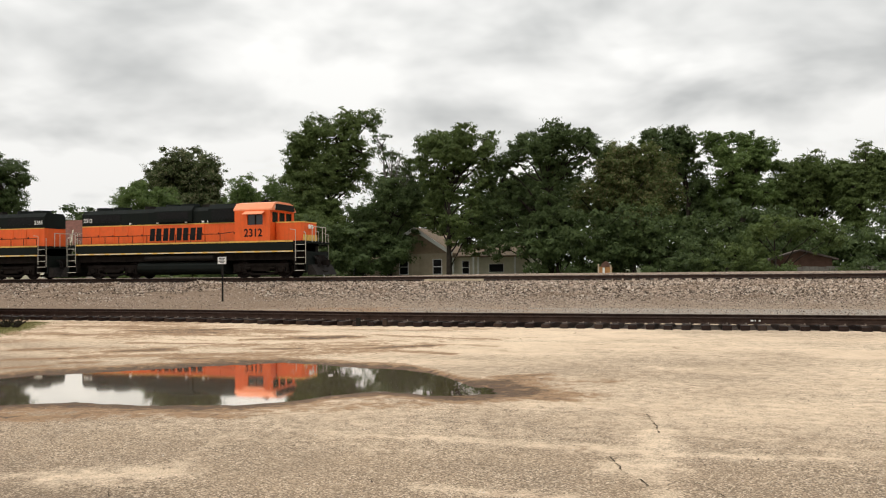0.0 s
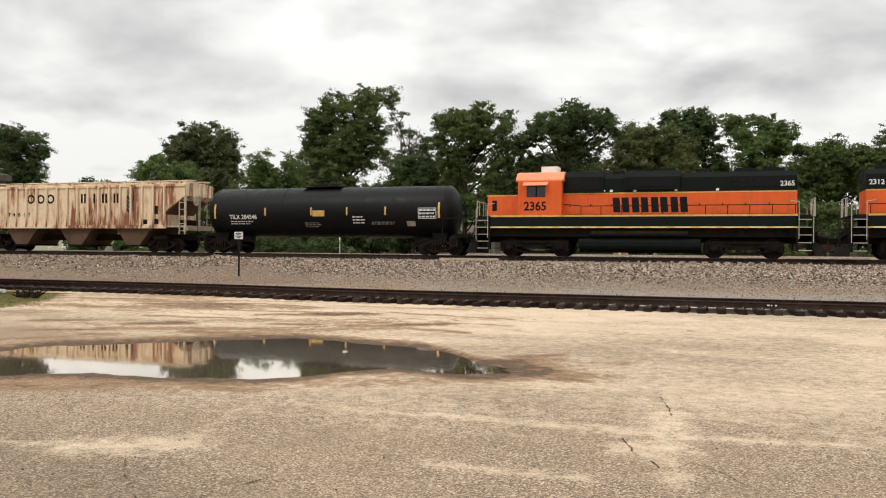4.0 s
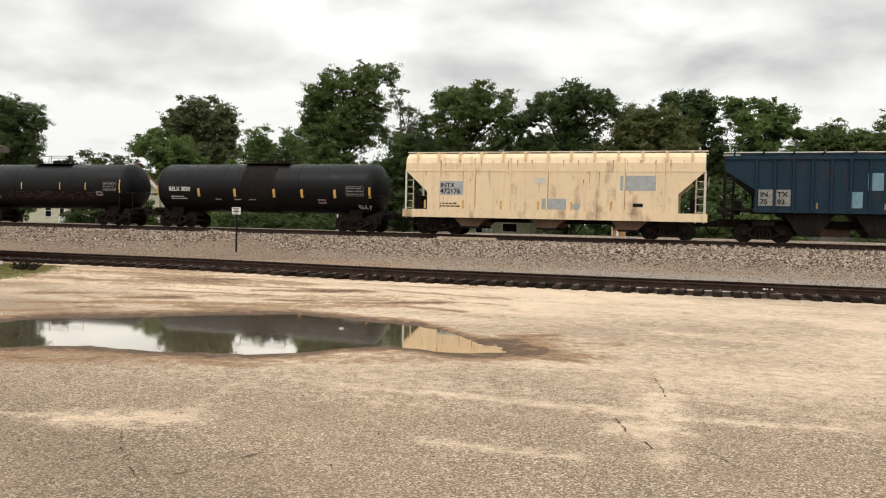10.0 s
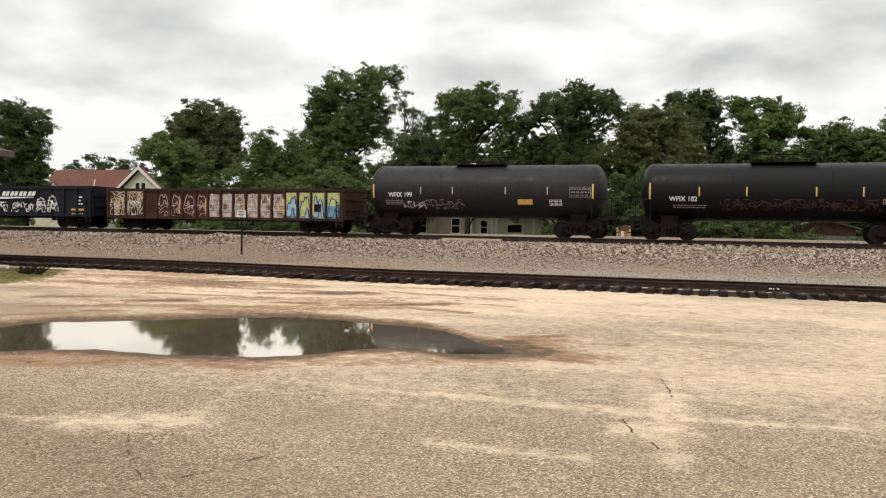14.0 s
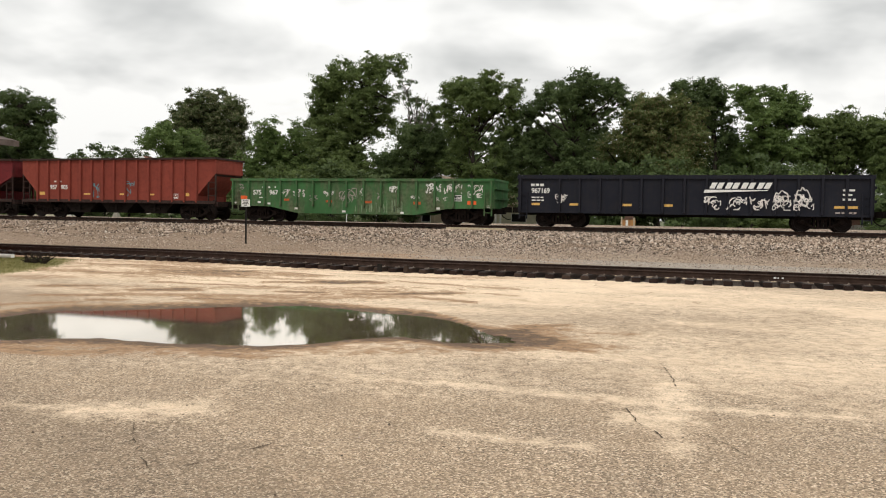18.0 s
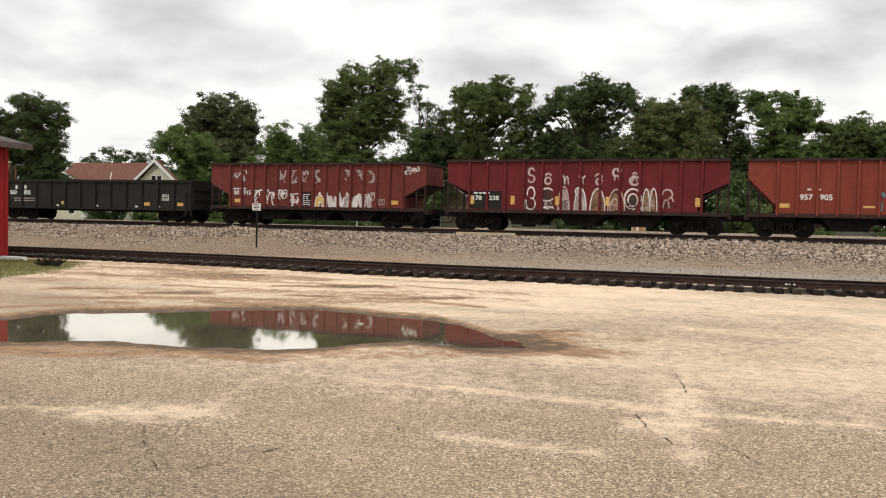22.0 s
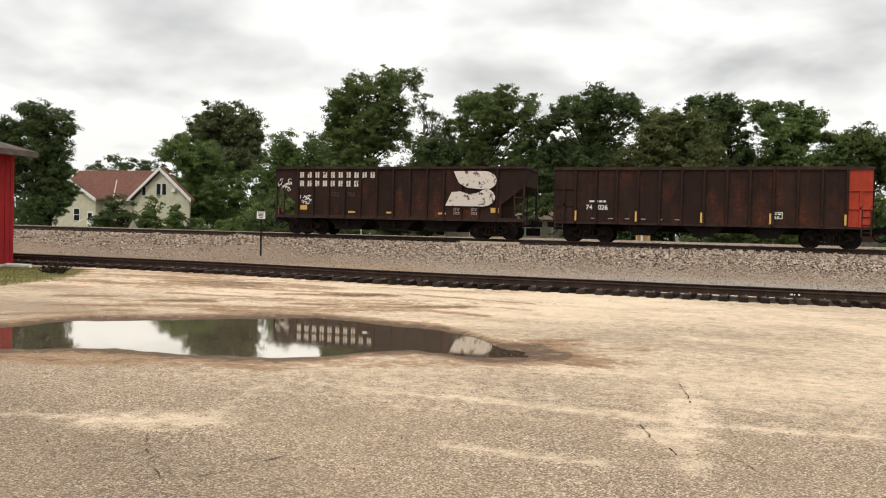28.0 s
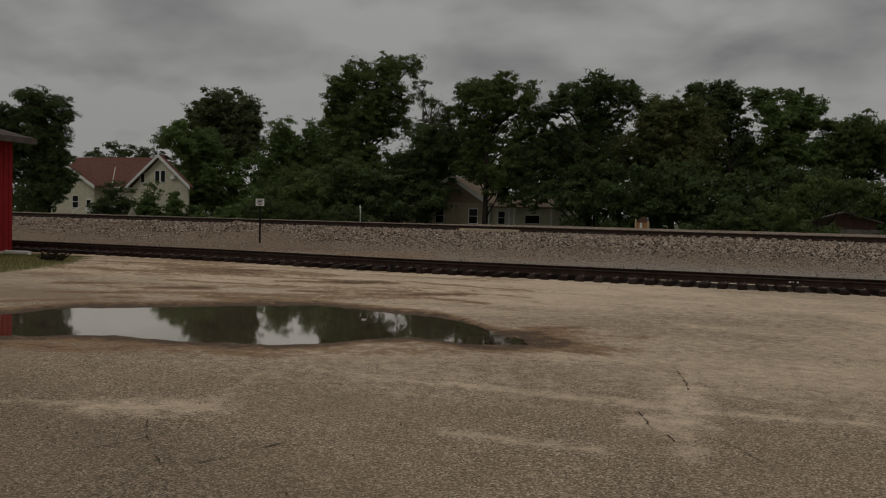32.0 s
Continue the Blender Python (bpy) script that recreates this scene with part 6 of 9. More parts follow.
def covered_hopper(label, centre, half, z_plate, z_top, z_bot, slope_z, inset, body, bay, rib_xs, run, lattice, trim=None, bays=(-4.3, 0.1, 4.5), trucks=6.6, bay_w=2.7, span=None, bevel=0.95, sill=None):
    ob = begin("covered_hopper_car", label, centre)
    trim = trim or body
    xa, xb = span or (-half, half)
    ring = [(xa + inset, z_bot), (xb - inset, z_bot), (xb - inset, slope_z - bevel), (xb, slope_z), (xb, z_plate), (xa, z_plate), (xa, slope_z), (xa + inset, slope_z - bevel)]
    part("body", Geo().prism_y(ring, -1.48, 1.48), body, ob)
    part("roof", Geo().prism_x([(-1.5, z_plate), (1.5, z_plate), (1.5, z_plate + 0.05), (0.45, z_plate + 0.16), (-0.45, z_plate + 0.16), (-1.5, z_plate + 0.05)], xa - 0.02, xb + 0.02), trim, ob)
    for s in (-1, 1):
        part("side_plate", Geo().box(xa - 0.04, xb + 0.04, s * 1.5 - 0.06, s * 1.5 + 0.06, z_plate - 0.10, z_plate + 0.02), trim, ob)
        part("side_sill", Geo().box(xa + inset - 0.1, xb - inset + 0.1, s * 1.49 - 0.07, s * 1.49 + 0.07, z_bot - 0.10, z_bot + 0.10), sill or trim, ob)
    ribs(ob, rib_xs, z_bot, z_plate - 0.08, trim)
    if run:
        for s in (-1, 1):
            part("running_board", Geo().box(-half - 0.1, half + 0.1, s * 0.72 - 0.26, s * 0.72 + 0.26, z_top - 0.05, z_top), run, ob, "pale grating walkway")
        for k in range(13):
            x = -half + 0.4 + k * (2 * half - 0.8) / 12
            part("walkway_bracket", Geo().box(x - 0.03, x + 0.03, -1.5, 1.5, z_top - 0.08, z_top - 0.04).box(x - 0.03, x + 0.03, -1.5, -1.44, z_plate, z_top - 0.04), trim, ob)
        part("hatch_trough", Geo().box(xa + 0.7, xb - 0.7, -0.24, 0.24, z_plate + 0.1, z_top - 0.02, None, 0.06), trim, ob)
    for x in bays:
        hopper_bay(ob, x, bay_w, 0.9, z_bot - 0.06, 0.42, bay)
    part("centre_sill", Geo().box(-half - 0.3, half + 0.3, -0.32, 0.32, 0.72, 1.12), UNDER, ob)
    for s in (-1, 1):
        part("bolster", Geo().box(s * trucks - 0.5, s * trucks + 0.5, -1.3, 1.3, 0.80, 1.02), UNDER, ob)
        e = xb if s > 0 else -xa
        part("slope_sheet", Geo().prism_y([(s * (e - 0.2), slope_z - 0.1), (s * (e - 2.6), 1.3), (s * (e - 2.7), 1.3), (s * (e - 0.3), slope_z - 0.1)][::s], -1.4, 1.4), bay, ob)
        part("end_floor", Geo().box(*sorted(((xb if s > 0 else xa) - s * inset, s * half)), -1.4, 1.4, z_bot - 0.02, z_bot + 0.08), lattice, ob)
        for y in (-1.42, 0, 1.42):
            part("corner_post", Geo().box(s * half - 0.06, s * half + 0.06, y - 0.05, y + 0.05, z_bot - 0.3, slope_z + 0.1), lattice, ob)
        part("brake_box", Geo().box(s * (half - 0.75), s * (half - 0.35), -0.9, 0.2, 1.35, 2.0), UNDER, ob)
    end_rig(ob, half, z_bot, z_plate, lattice)
    add_trucks(ob, (-trucks, trucks))
    add_couplers(ob, half + 0.25, 0.35)
    return ob


def open_hopper(label, centre, half, z_top, z_bot, slope_top, slope_bot, inset, body, rib_xs, dark, trucks=5.7, bays=(-2.9, 0.0, 2.9), flat_ends=False):
    ob = begin("open_hopper_car", label, centre)
    ring = [(-half + inset, z_bot), (half - inset, z_bot), (half - inset, slope_bot), (half, slope_top), (half, z_top - 0.5), (-half, z_top - 0.5), (-half, slope_top), (-half + inset, slope_bot)]
    part("body", Geo().prism_y(ring, -1.46, 1.46), body, ob)
    for s in (-1, 1):
        part("side_wall", Geo().box(-half, half, s * 1.46 - 0.05 * (s > 0), s * 1.46 + 0.05 * (s < 0), z_top - 0.5, z_top), body, ob)
        part("end_wall", Geo().box(s * half - 0.05 * (s > 0), s * half + 0.05 * (s < 0), -1.41, 1.41, z_top - 0.5, z_top), body, ob)
        part("top_chord", Geo().box(-half - 0.05, half + 0.05, s * 1.5 - 0.09, s * 1.5 + 0.09, z_top - 0.09, z_top + 0.03, None, 0.0), dark, ob)
        part("end_chord", Geo().box(s * half - 0.08, s * half + 0.08, -1.41, 1.41, z_top - 0.09, z_top + 0.028), dark, ob)
        part("side_sill", Geo().box(-half, half, s * 1.46 - 0.08, s * 1.46 + 0.06, z_bot - 0.16, z_bot + 0.03), dark, ob)
        part("slope_sheet", Geo().prism_y([(s * half, slope_top - 0.05), (s * (half - 2.4), 1.1), (s * (half - 2.5), 1.1), (s * (half - 0.1), slope_top - 0.05)][::s], -1.38, 1.38), dark, ob)
        # end ironwork gets the dark chord colour to paint the shade past the slope
        for y in (-1.40, 1.40):
            part("corner_post", Geo().box(s * (half - 0.04) - 0.035, s * (half - 0.04) + 0.035, y - 0.05, y + 0.05, z_bot - 0.1, slope_top + 0.1), dark, ob)
            part("strut", Geo().box(s * (half - 0.55) - 0.025, s * (half - 0.55) + 0.025, y - 0.05, y + 0.05, z_bot - 0.1, slope_top - 0.35), dark, ob)
        for z in (z_bot + 0.35, z_bot + 0.75, z_bot + 1.15):
            part("grab_iron", Geo().box(s * (half - 0.55), s * (half - 0.06), -1.47, -1.44, z - 0.02, z + 0.02), dark, ob)
        part("bolster", Geo().box(s * trucks - 0.5, s * trucks + 0.5, -1.3, 1.3, 0.80, 1.0), UNDER, ob)
        part("end_sill", Geo().box(s * half - 0.12, s * half + 0.12, -1.42, 1.42, z_bot - 0.3, z_bot - 0.02), dark, ob)
    ribs(ob, rib_xs, z_bot - 0.08, z_top - 0.06, body, 0.12, 0.10, 1.46)
    part("centre_sill", Geo().box(-half - 0.25, half + 0.25, -0.3, 0.3, 0.70, 1.05), UNDER, ob)
    for x in bays:
        hopper_bay(ob, x, 2.8, 1.5, z_bot - 0.1, 0.42, UNDER, 1.2)
        part("gate_latch", Geo().tube((x - 0.4, -1.25, 0.62), (x + 0.4, -1.25, 0.62), 0.05).box(x - 0.08, x + 0.08, -1.34, -1.2, 0.5, 0.9), UNDER, ob)
    ladder(ob, half - 0.28, -1.5, z_bot - 0.5, z_bot + 0.1, 0.36, 2, UNDER)
    ladder(ob, -half + 0.28, -1.5, z_bot - 0.5, z_bot + 0.1, 0.36, 2, UNDER)
    add_trucks(ob, (-trucks, trucks))
    add_couplers(ob, half + 0.2, 0.4)
    return ob


def gondola(label, centre, half, z_top, z_bot, belly, body, rib_xs, dark, trucks=6.0, panels=False, chord=0.12):
    ob = begin("gondola_car", label, centre)
    drop = belly is not None
    low = [(-half, z_bot)] + ([(-half + 2.6, z_bot - 0.06), (-half + 4.4, belly), (half - 4.4, belly), (half - 2.6, z_bot - 0.06)] if drop else []) + [(half, z_bot)]
    for s in (-1, 1):
        y0, y1 = (-1.5, -1.44) if s < 0 else (1.44, 1.5)
        part("side_wall", Geo().prism_y(low + [(half, z_top), (-half, z_top)], y0, y1), body, ob)
        part("top_chord", Geo().box(-half - 0.06, half + 0.06, s * 1.5 - 0.10, s * 1.5 + 0.10, z_top - chord, z_top + 0.03), dark, ob)
        part("end_wall", Geo().box(s * half - 0.05, s * half + 0.05, -1.44, 1.44, z_bot, z_top), body, ob)
        part("end_chord", Geo().box(s * half - 0.09, s * half + 0.09, -1.40, 1.40, z_top - 0.10, z_top + 0.028), dark, ob)
        for z in (0.35, 0.7):
            part("end_rib", Geo().box(s * half - 0.02, s * half + s * 0.14, -1.4, 1.4, z_bot + z * (z_top - z_bot) - 0.06, z_bot + z * (z_top - z_bot) + 0.06), body, ob)
        part("side_sill", Geo().box(-half, half, s * 1.5 - 0.05, s * 1.5 + 0.05, z_bot - 0.09, z_bot + 0.02), dark, ob) if not drop else None
        part("bolster", Geo().box(s * trucks - 0.5, s * trucks + 0.5, -1.3, 1.3, 0.78, 0.95), UNDER, ob)
        ladder(ob, s * (half - 0.26), -1.55, z_bot - 0.42, z_bot + 1.0, 0.4, 4, dark)
    part("floor", Geo().box(-half + 0.06, half - 0.06, -1.44, 1.44, z_bot - 0.03, z_bot + 0.03), UNDER, ob)
    part("centre_sill", Geo().box(-half - 0.25, half + 0.25, -0.35, 0.35, 0.62, z_bot - 0.05), UNDER, ob)
    ribs(ob, rib_xs, z_bot - 0.02, z_top - 0.06, body, 0.13, 0.10)
    if panels:
        for a, b in zip(rib_xs, rib_xs[1:]):
            for k in range(4):
                z = z_bot + 0.35 + k * 0.30
                part("pressed_ridge", Geo().box(a + 0.12, b - 0.12, -1.535, -1.5, z, z + 0.10, None, 0.02), body, ob)
    add_trucks(ob, (-trucks, trucks))
    add_couplers(ob, half + 0.2, 0.4)
    return ob


def tank_car(label, centre, half, r, zc, shell, trucks, sill=False, hatch=(-0.6, 0.6), rail=True):
    ob = begin("tank_car", label, centre)
    head = 0.62
    prof = []
    for k in range(7):
        a = math.pi / 2 * k / 6
        prof.append((-half + head - head * math.cos(a), max(0.02, r * math.sin(a))))
    prof += [(x, rr) for x, rr in ((-half / 3, r), (0, r), (half / 3, r))]
    for k in range(7):
        a = math.pi / 2 * (1 - k / 6)
        prof.append((half - head + head * math.cos(a), max(0.02, r * math.sin(a))))
    part("tank", Geo().lathe_x(prof, 40, 0, zc), shell, ob, "", None, True)
    for x in (-half / 3, half / 3, -half + head, half - head):
        part("weld_band", Geo().lathe_x([(x - 0.03, r + 0.002), (x - 0.02, r + 0.012), (x + 0.02, r + 0.012), (x + 0.03, r + 0.002)], 40, 0, zc), shell, ob, "", None, True)
    for s in (-1, 1):
        g = Geo().prism_y([(s * trucks - 0.35, 0.82), (s * trucks + 0.35, 0.82), (s * trucks + 0.5, zc - r + 0.4), (s * trucks - 0.5, zc - r + 0.4)], -0.8, 0.8)
        part("saddle", g, UNDER, ob)
        part("stub_sill", Geo().box(s * (half - 2.6), s * (half + 0.55), -0.3, 0.3, 0.70, zc - r + 0.2), STEEL, ob)
        part("end_platform", Geo().box(s * (half - 0.1), s * (half + 0.45), -1.4, 1.4, 0.98, 1.05), STEEL, ob)
        for y in (-1.38, 1.38):
            part("hand_rail", Geo().pipe([(s * (half + 0.40), y, 1.05), (s * (half + 0.40), y, 2.05), (s * (half + 0.40), 0, 2.05)], 0.022), STEEL, ob)
            part("hand_rail", Geo().pipe([(s * (half - 0.6), y, 1.05), (s * (half - 0.6), y, 2.0), (s * (half + 0.4), y, 2.05)], 0.022), STEEL, ob)
        ladder(ob, s * (half + 0.05), -1.42, 0.45, 1.05, 0.38, 3, STEEL)
    if sill:
        for y in (-1.42, 1.42):
            part("side_rail", Geo().tube((-half + 0.4, y, 1.12), (half - 0.4, y, 1.12), 0.04), STEEL, ob)
            for x in np.linspace(-half + 2.2, half - 2.2, 5):
                part("rail_bracket", Geo().box(x - 0.03, x + 0.03, min(y, y * 0.8), max(y, y * 0.8), 1.08, 1.5), STEEL, ob)
    a, b = hatch
    zt = zc + r
    part("hatch_platform", Geo().box(a - 0.3, b + 0.3, -0.7, 0.7, zt + 0.0, zt + 0.03), STEEL, ob)
    part("dome", Geo().tube(((a + b) / 2 - 0.15, 0, zt - 0.1), ((a + b) / 2 - 0.15, 0, zt + 0.25), 0.26, 0.26, 16), STEEL, ob)
    part("valve_cover", Geo().tube(((a + b) / 2 + 0.55, 0, zt - 0.1), ((a + b) / 2 + 0.55, 0, zt + 0.24), 0.22, 0.20, 14), STEEL, ob)
    if rail:
        for y in (-0.68, 0.68):
            g = Geo()
            for px_ in (a - 0.3, (a + b) / 2, b + 0.3):
                g.pipe([(px_, y, zt + 0.02), (px_, y, zt + 0.5)], 0.02)
            g.pipe([(a - 0.3, y, zt + 0.12), (b + 0.3, y, zt + 0.12)], 0.02)
            g.pipe([(a - 0.3, y, zt + 0.5), (b + 0.3, y, zt + 0.5)], 0.02)
            part("platform_rail", g, STEEL, ob)
    add_trucks(ob, (-trucks, trucks))
    add_couplers(ob, half + 0.4, 0.25)
    return ob


def on_tank(r, zc, z):
    """The y of the near side of a tank shell at height z."""
    return -math.sqrt(max(0.01, r * r - (z - zc) ** 2)) - 0.012


def tank_marks(ob, r, zc, stripes, z0, z1, w=0.09, mat=None):
    for x in stripes:
        g = Geo()
        for k in range(3):
            a, b = z0 + (z1 - z0) * k / 3, z0 + (z1 - z0) * (k + 1) / 3
            ya, yb = on_tank(r, zc, a), on_tank(r, zc, b)
            g.add([(x - w / 2, ya, a), (x + w / 2, ya, a), (x + w / 2, yb, b), (x - w / 2, yb, b)], [(0, 1, 2, 3)])
        part("reflector", g, mat or YELLOW, ob)


def wrap_marks(ob, r, zc):
    """Bend the flat lettering and panels of a tank car round its shell."""
    for c in ob.children:
        if c.name.split(".")[0] in ("reporting_mark", "lettering", "placard", "data_panel", "stencil_panel", "stencil_line", "consolidated_stencil", "graffiti"):
            inv = c.matrix_basis.inverted()
            for v in c.data.vertices:
                p = c.matrix_basis @ v.co
                p.y = on_tank(r, zc, p.z) - 0.02 + (p.y + r + 0.014) * 0.6
                v.co = inv @ p

# ---- locomotives ----
ORANGE = paint("orange_locomotive_paint", (0.80, 0.118, 0.018), 0.42, (0.22, 0.08, 0.03), 0.22, 0.25, 0.08)
ORANGE_ROOF = paint("faded_orange_roof_paint", (0.93, 0.31, 0.15), 0.5, (0.4, 0.15, 0.06), 0.15, 0.1, 0.08)
LOCO_BLACK = paint("greenish_black_locomotive_paint", (0.008, 0.011, 0.0095), 0.55, (0.02, 0.018, 0.014), 0.4, 0.3, 0.15)
LOCO_YELLOW = paint("yellow_stripe_paint", (0.78, 0.46, 0.10), 0.5, (0.15, 0.09, 0.04), 0.5, 0.3)
RAIL_WHITE = plain("pale_grab_rail", (0.50, 0.46, 0.38), 0.5, 0, 0.15)
GLASS = Mat("cab_glass", 0.08, ior=1.5).color((0.015, 0.018, 0.02)).m
LAMP_WHITE = plain("white_marker", (0.85, 0.84, 0.80), 0.35, 0, 0.05)
REFLECT = plain("pale_reflective_tape", (0.80, 0.66, 0.42), 0.4, 0, 0.3, 6, 0.05)


def locomotive(label, number, centre, turned, cooler):
    ob = begin("locomotive", label, centre)
    TRAIN[-1] = (ob, centre, 180 if turned else 0)
    if turned:
        ob.matrix_basis = pose(NOSE + centre, TRACK_Y, RAIL_Z, 0, 0, 180)
    part("underframe", Geo().box(-8.35, 8.35, -1.25, 1.25, 1.05, 1.5).box(-8.6, 8.6, -0.4, 0.4, 0.75, 1.3), UNDER, ob, "sooty black underframe, darkened for shade")
    part("walkway", Geo().box(-8.2, 8.2, -1.5, 1.5, 2.05, 2.13), LOCO_BLACK, ob)
    # long hood
    hood = [(-0.93, 2.13), (0.93, 2.13), (0.93, 3.30), (-0.93, 3.30)]
    part("long_hood", Geo().prism_x(hood, -7.62, 3.70), ORANGE, ob, "orange engine hood")
    top = [(-0.93, 3.30), (0.93, 3.30), (0.93, 4.05), (0.72, 4.30), (-0.72, 4.30), (-0.93, 4.05)]
    part("hood_top", Geo().prism_x(top, -7.62, 3.70), LOCO_BLACK, ob, "black hood top")
    part("dynamic_brake_housing", Geo().prism_x([(-1.08, 3.45), (1.08, 3.45), (1.08, 4.1), (0.8, 4.42), (-0.8, 4.42), (-1.08, 4.1)], -2.2, 0.5), LOCO_BLACK, ob)
    part("filter_housing", Geo().prism_x([(-1.02, 3.35), (1.02, 3.35), (1.02, 4.15), (0.8, 4.45), (-0.8, 4.45), (-1.02, 4.15)], 1.6, 3.69), LOCO_BLACK, ob)
    for x in (-6.6, -5.3, -1.4, -0.3):
        part("roof_fan", Geo().tube((x, 0, 4.28), (x, 0, 4.50 if x < -3 else 4.56), 0.58, 0.55, 20), LOCO_BLACK, ob)
    for x in (-3.2, 0.95):
        part("exhaust_stack", Geo().box(x - 0.3, x + 0.3, -0.2, 0.2, 4.28, 4.52), STEEL, ob)
    for s in (-1, 1):
        for x0, x1, z0, z1 in ((-7.2, -4.7, 3.55, 4.0), (-1.9, 0.25, 3.62, 4.05), (1.85, 3.5, 3.5, 4.1)):
            yy = s * (0.935 if x0 < -3 else (1.085 if x0 < 0 else 1.025))
            part("grille", Geo().box(x0, x1, min(yy, yy + s * 0.02), max(yy, yy + s * 0.02), z0, z1), DARKHOLE, ob, "dark louvred grille")
        part("stripe", Geo().box(-7.62, 3.70, min(s * 0.93, s * 0.945), max(s * 0.93, s * 0.945), 3.27, 3.33), LOCO_YELLOW, ob)
        for k in range(10):
            x = -7.3 + k * 1.08
            part("hood_door", Geo().box(x + 0.03, x + 1.02, min(s * 0.93, s * 0.955), max(s * 0.93, s * 0.955), 2.22, 3.2, None, 0.0), ORANGE, ob)
            part("door_latch", Geo().box(x + 0.9, x + 0.96, min(s * 0.955, s * 0.975), max(s * 0.955, s * 0.975), 2.62, 2.74), STEEL, ob)
        # skirt under the walkway
        y0, y1 = min(s * 1.44, s * 1.5), max(s * 1.44, s * 1.5)
        part("skirt", Geo().box(-7.6, 7.5, y0, y1, 1.48, 2.05), LOCO_BLACK, ob, "black side skirt")
        ya, yb = min(s * 1.5, s * 1.515), max(s * 1.5, s * 1.515)
        part("stripe", Geo().box(-7.6, 7.5, ya, yb, 2.07, 2.16), LOCO_YELLOW, ob, "yellow stripe")
        part("stripe", Geo().box(-7.6, 7.5, ya, yb, 1.49, 1.57), LOCO_YELLOW, ob, "chipped yellow stripe")
        # handrail
        g = Geo()
        g.pipe([(-7.6, s * 1.46, 2.62), (2.6, s * 1.46, 2.62), (3.6, s * 1.46, 2.72)], 0.022)
        part("hand_rail", g, STEEL, ob, "dark walkway handrail")
        for k in range(11):
            part("stanchion", Geo().tube((-7.5 + k * 1.02, s * 1.46, 2.1), (-7.5 + k * 1.02, s * 1.46, 2.62), 0.02), STEEL, ob)
        # emblem in the place of the painted road name, on the hood doors
        emblem_bars(ob, -2.58, 2.31, 0.76, 0.84, 4, BLACKPAINT, s * 0.957, 0.06, turn=-s, label="dark painted emblem bars")
        for k in range(13):
            x = -7.4 + k * 1.16
            part("reflector", Geo().box(x, x + 0.82, min(s * 1.515, s * 1.522), max(s * 1.515, s * 1.522), 1.50, 1.555), REFLECT, ob, "pale reflective dash")
        for x in (-3.97, -1.99, 0.03, 1.22, 1.6):
            part("hood_light", Geo().box(x - 0.07, x + 0.07, min(s * 0.93, s * 1.0), max(s * 0.93, s * 1.0), 3.36, 3.47), LAMP_WHITE, ob)
        part("notice_plate", Geo().box(-1.0, -0.8, min(s * 1.09, s * 1.1), max(s * 1.09, s * 1.1), 3.72, 3.82), LAMP_WHITE, ob)
        # cab side
        yc0, yc1 = min(s * 1.36, s * 1.5), max(s * 1.36, s * 1.5)
        wall = Geo()
        wall.box(3.70, 6.02, yc0, yc1, 2.13, 3.10)
        wall.box(3.70, 4.55, yc0, yc1, 3.10, 3.70)
        wall.box(5.55, 6.02, yc0, yc1, 3.10, 3.70)
        wall.box(3.70, 6.02, yc0, yc1, 3.70, 3.95)
        part("cab_side", wall, ORANGE, ob, "orange cab side")
        w = part("cab_window", Geo().box(4.55, 5.55, s * 1.42 - 0.02, s * 1.42 + 0.02, 3.10, 3.70), GLASS, ob, "dark glass side window")
        part("window_frame", Geo().box(5.02, 5.08, s * 1.46 - 0.03, s * 1.46 + 0.03, 3.10, 3.70).box(4.51, 5.59, s * 1.46 - 0.03, s * 1.46 + 0.03, 3.06, 3.10), STEEL, w)
        part("window_awning", Geo().prism_x([(s * 1.5, 3.86), (s * 1.5, 3.90), (s * 1.86, 3.72), (s * 1.86, 3.69)][::s], 4.4, 5.7), ORANGE_ROOF, ob)
        words(ob, number, 4.32 if s < 0 else 5.70, 2.42, 0.46, BLACKPAINT, s * 1.507, 0 if s < 0 else 180, "road_number", 0.95)
        words(ob, number, -7.5 if s < 0 else -6.85, 3.56, 0.24, WHITE, s * 0.965, 0 if s < 0 else 180, "end_number", 1.0)
        # steps at both ends
        for e in (-1, 1):
            g = Geo()
            for k in range(5):
                z = 0.42 + k * 0.37
                g.box(e * 7.62, e * 8.22, min(s * 1.15, s * 1.5), max(s * 1.15, s * 1.5), z - 0.02, z + 0.02)
            part("steps", g, STEEL, ob, "open steel steps")
            for k in range(5):
                z = 0.42 + k * 0.37
                part("step_edge", Geo().box(e * 7.62, e * 8.22, min(s * 1.5, s * 1.515), max(s * 1.5, s * 1.515), z - 0.018, z + 0.018), RAIL_WHITE, ob, "white step edge")
            part("step_side", Geo().box(e * 7.56, e * 7.62, min(s * 1.15, s * 1.5), max(s * 1.15, s * 1.5), 0.4, 2.05), STEEL, ob)
            g = Geo().pipe([(e * 7.66, s * 1.5, 0.95), (e * 7.66, s * 1.5, 2.75), (e * 7.3, s * 1.5, 2.8)], 0.018)
            part("grab_rail", g, RAIL_WHITE, ob, "pale vertical grab rail")
            part("grab_rail", Geo().pipe([(e * 8.3, s * 1.5, 0.8), (e * 8.3, s * 1.5, 2.55), (e * 8.1, s * 1.3, 2.65)], 0.018), RAIL_WHITE, ob, "pale vertical grab rail")
    # cab
    part("cab_rear", Geo().box(3.70, 3.80, -1.36, 1.36, 2.13, 3.95), ORANGE, ob)
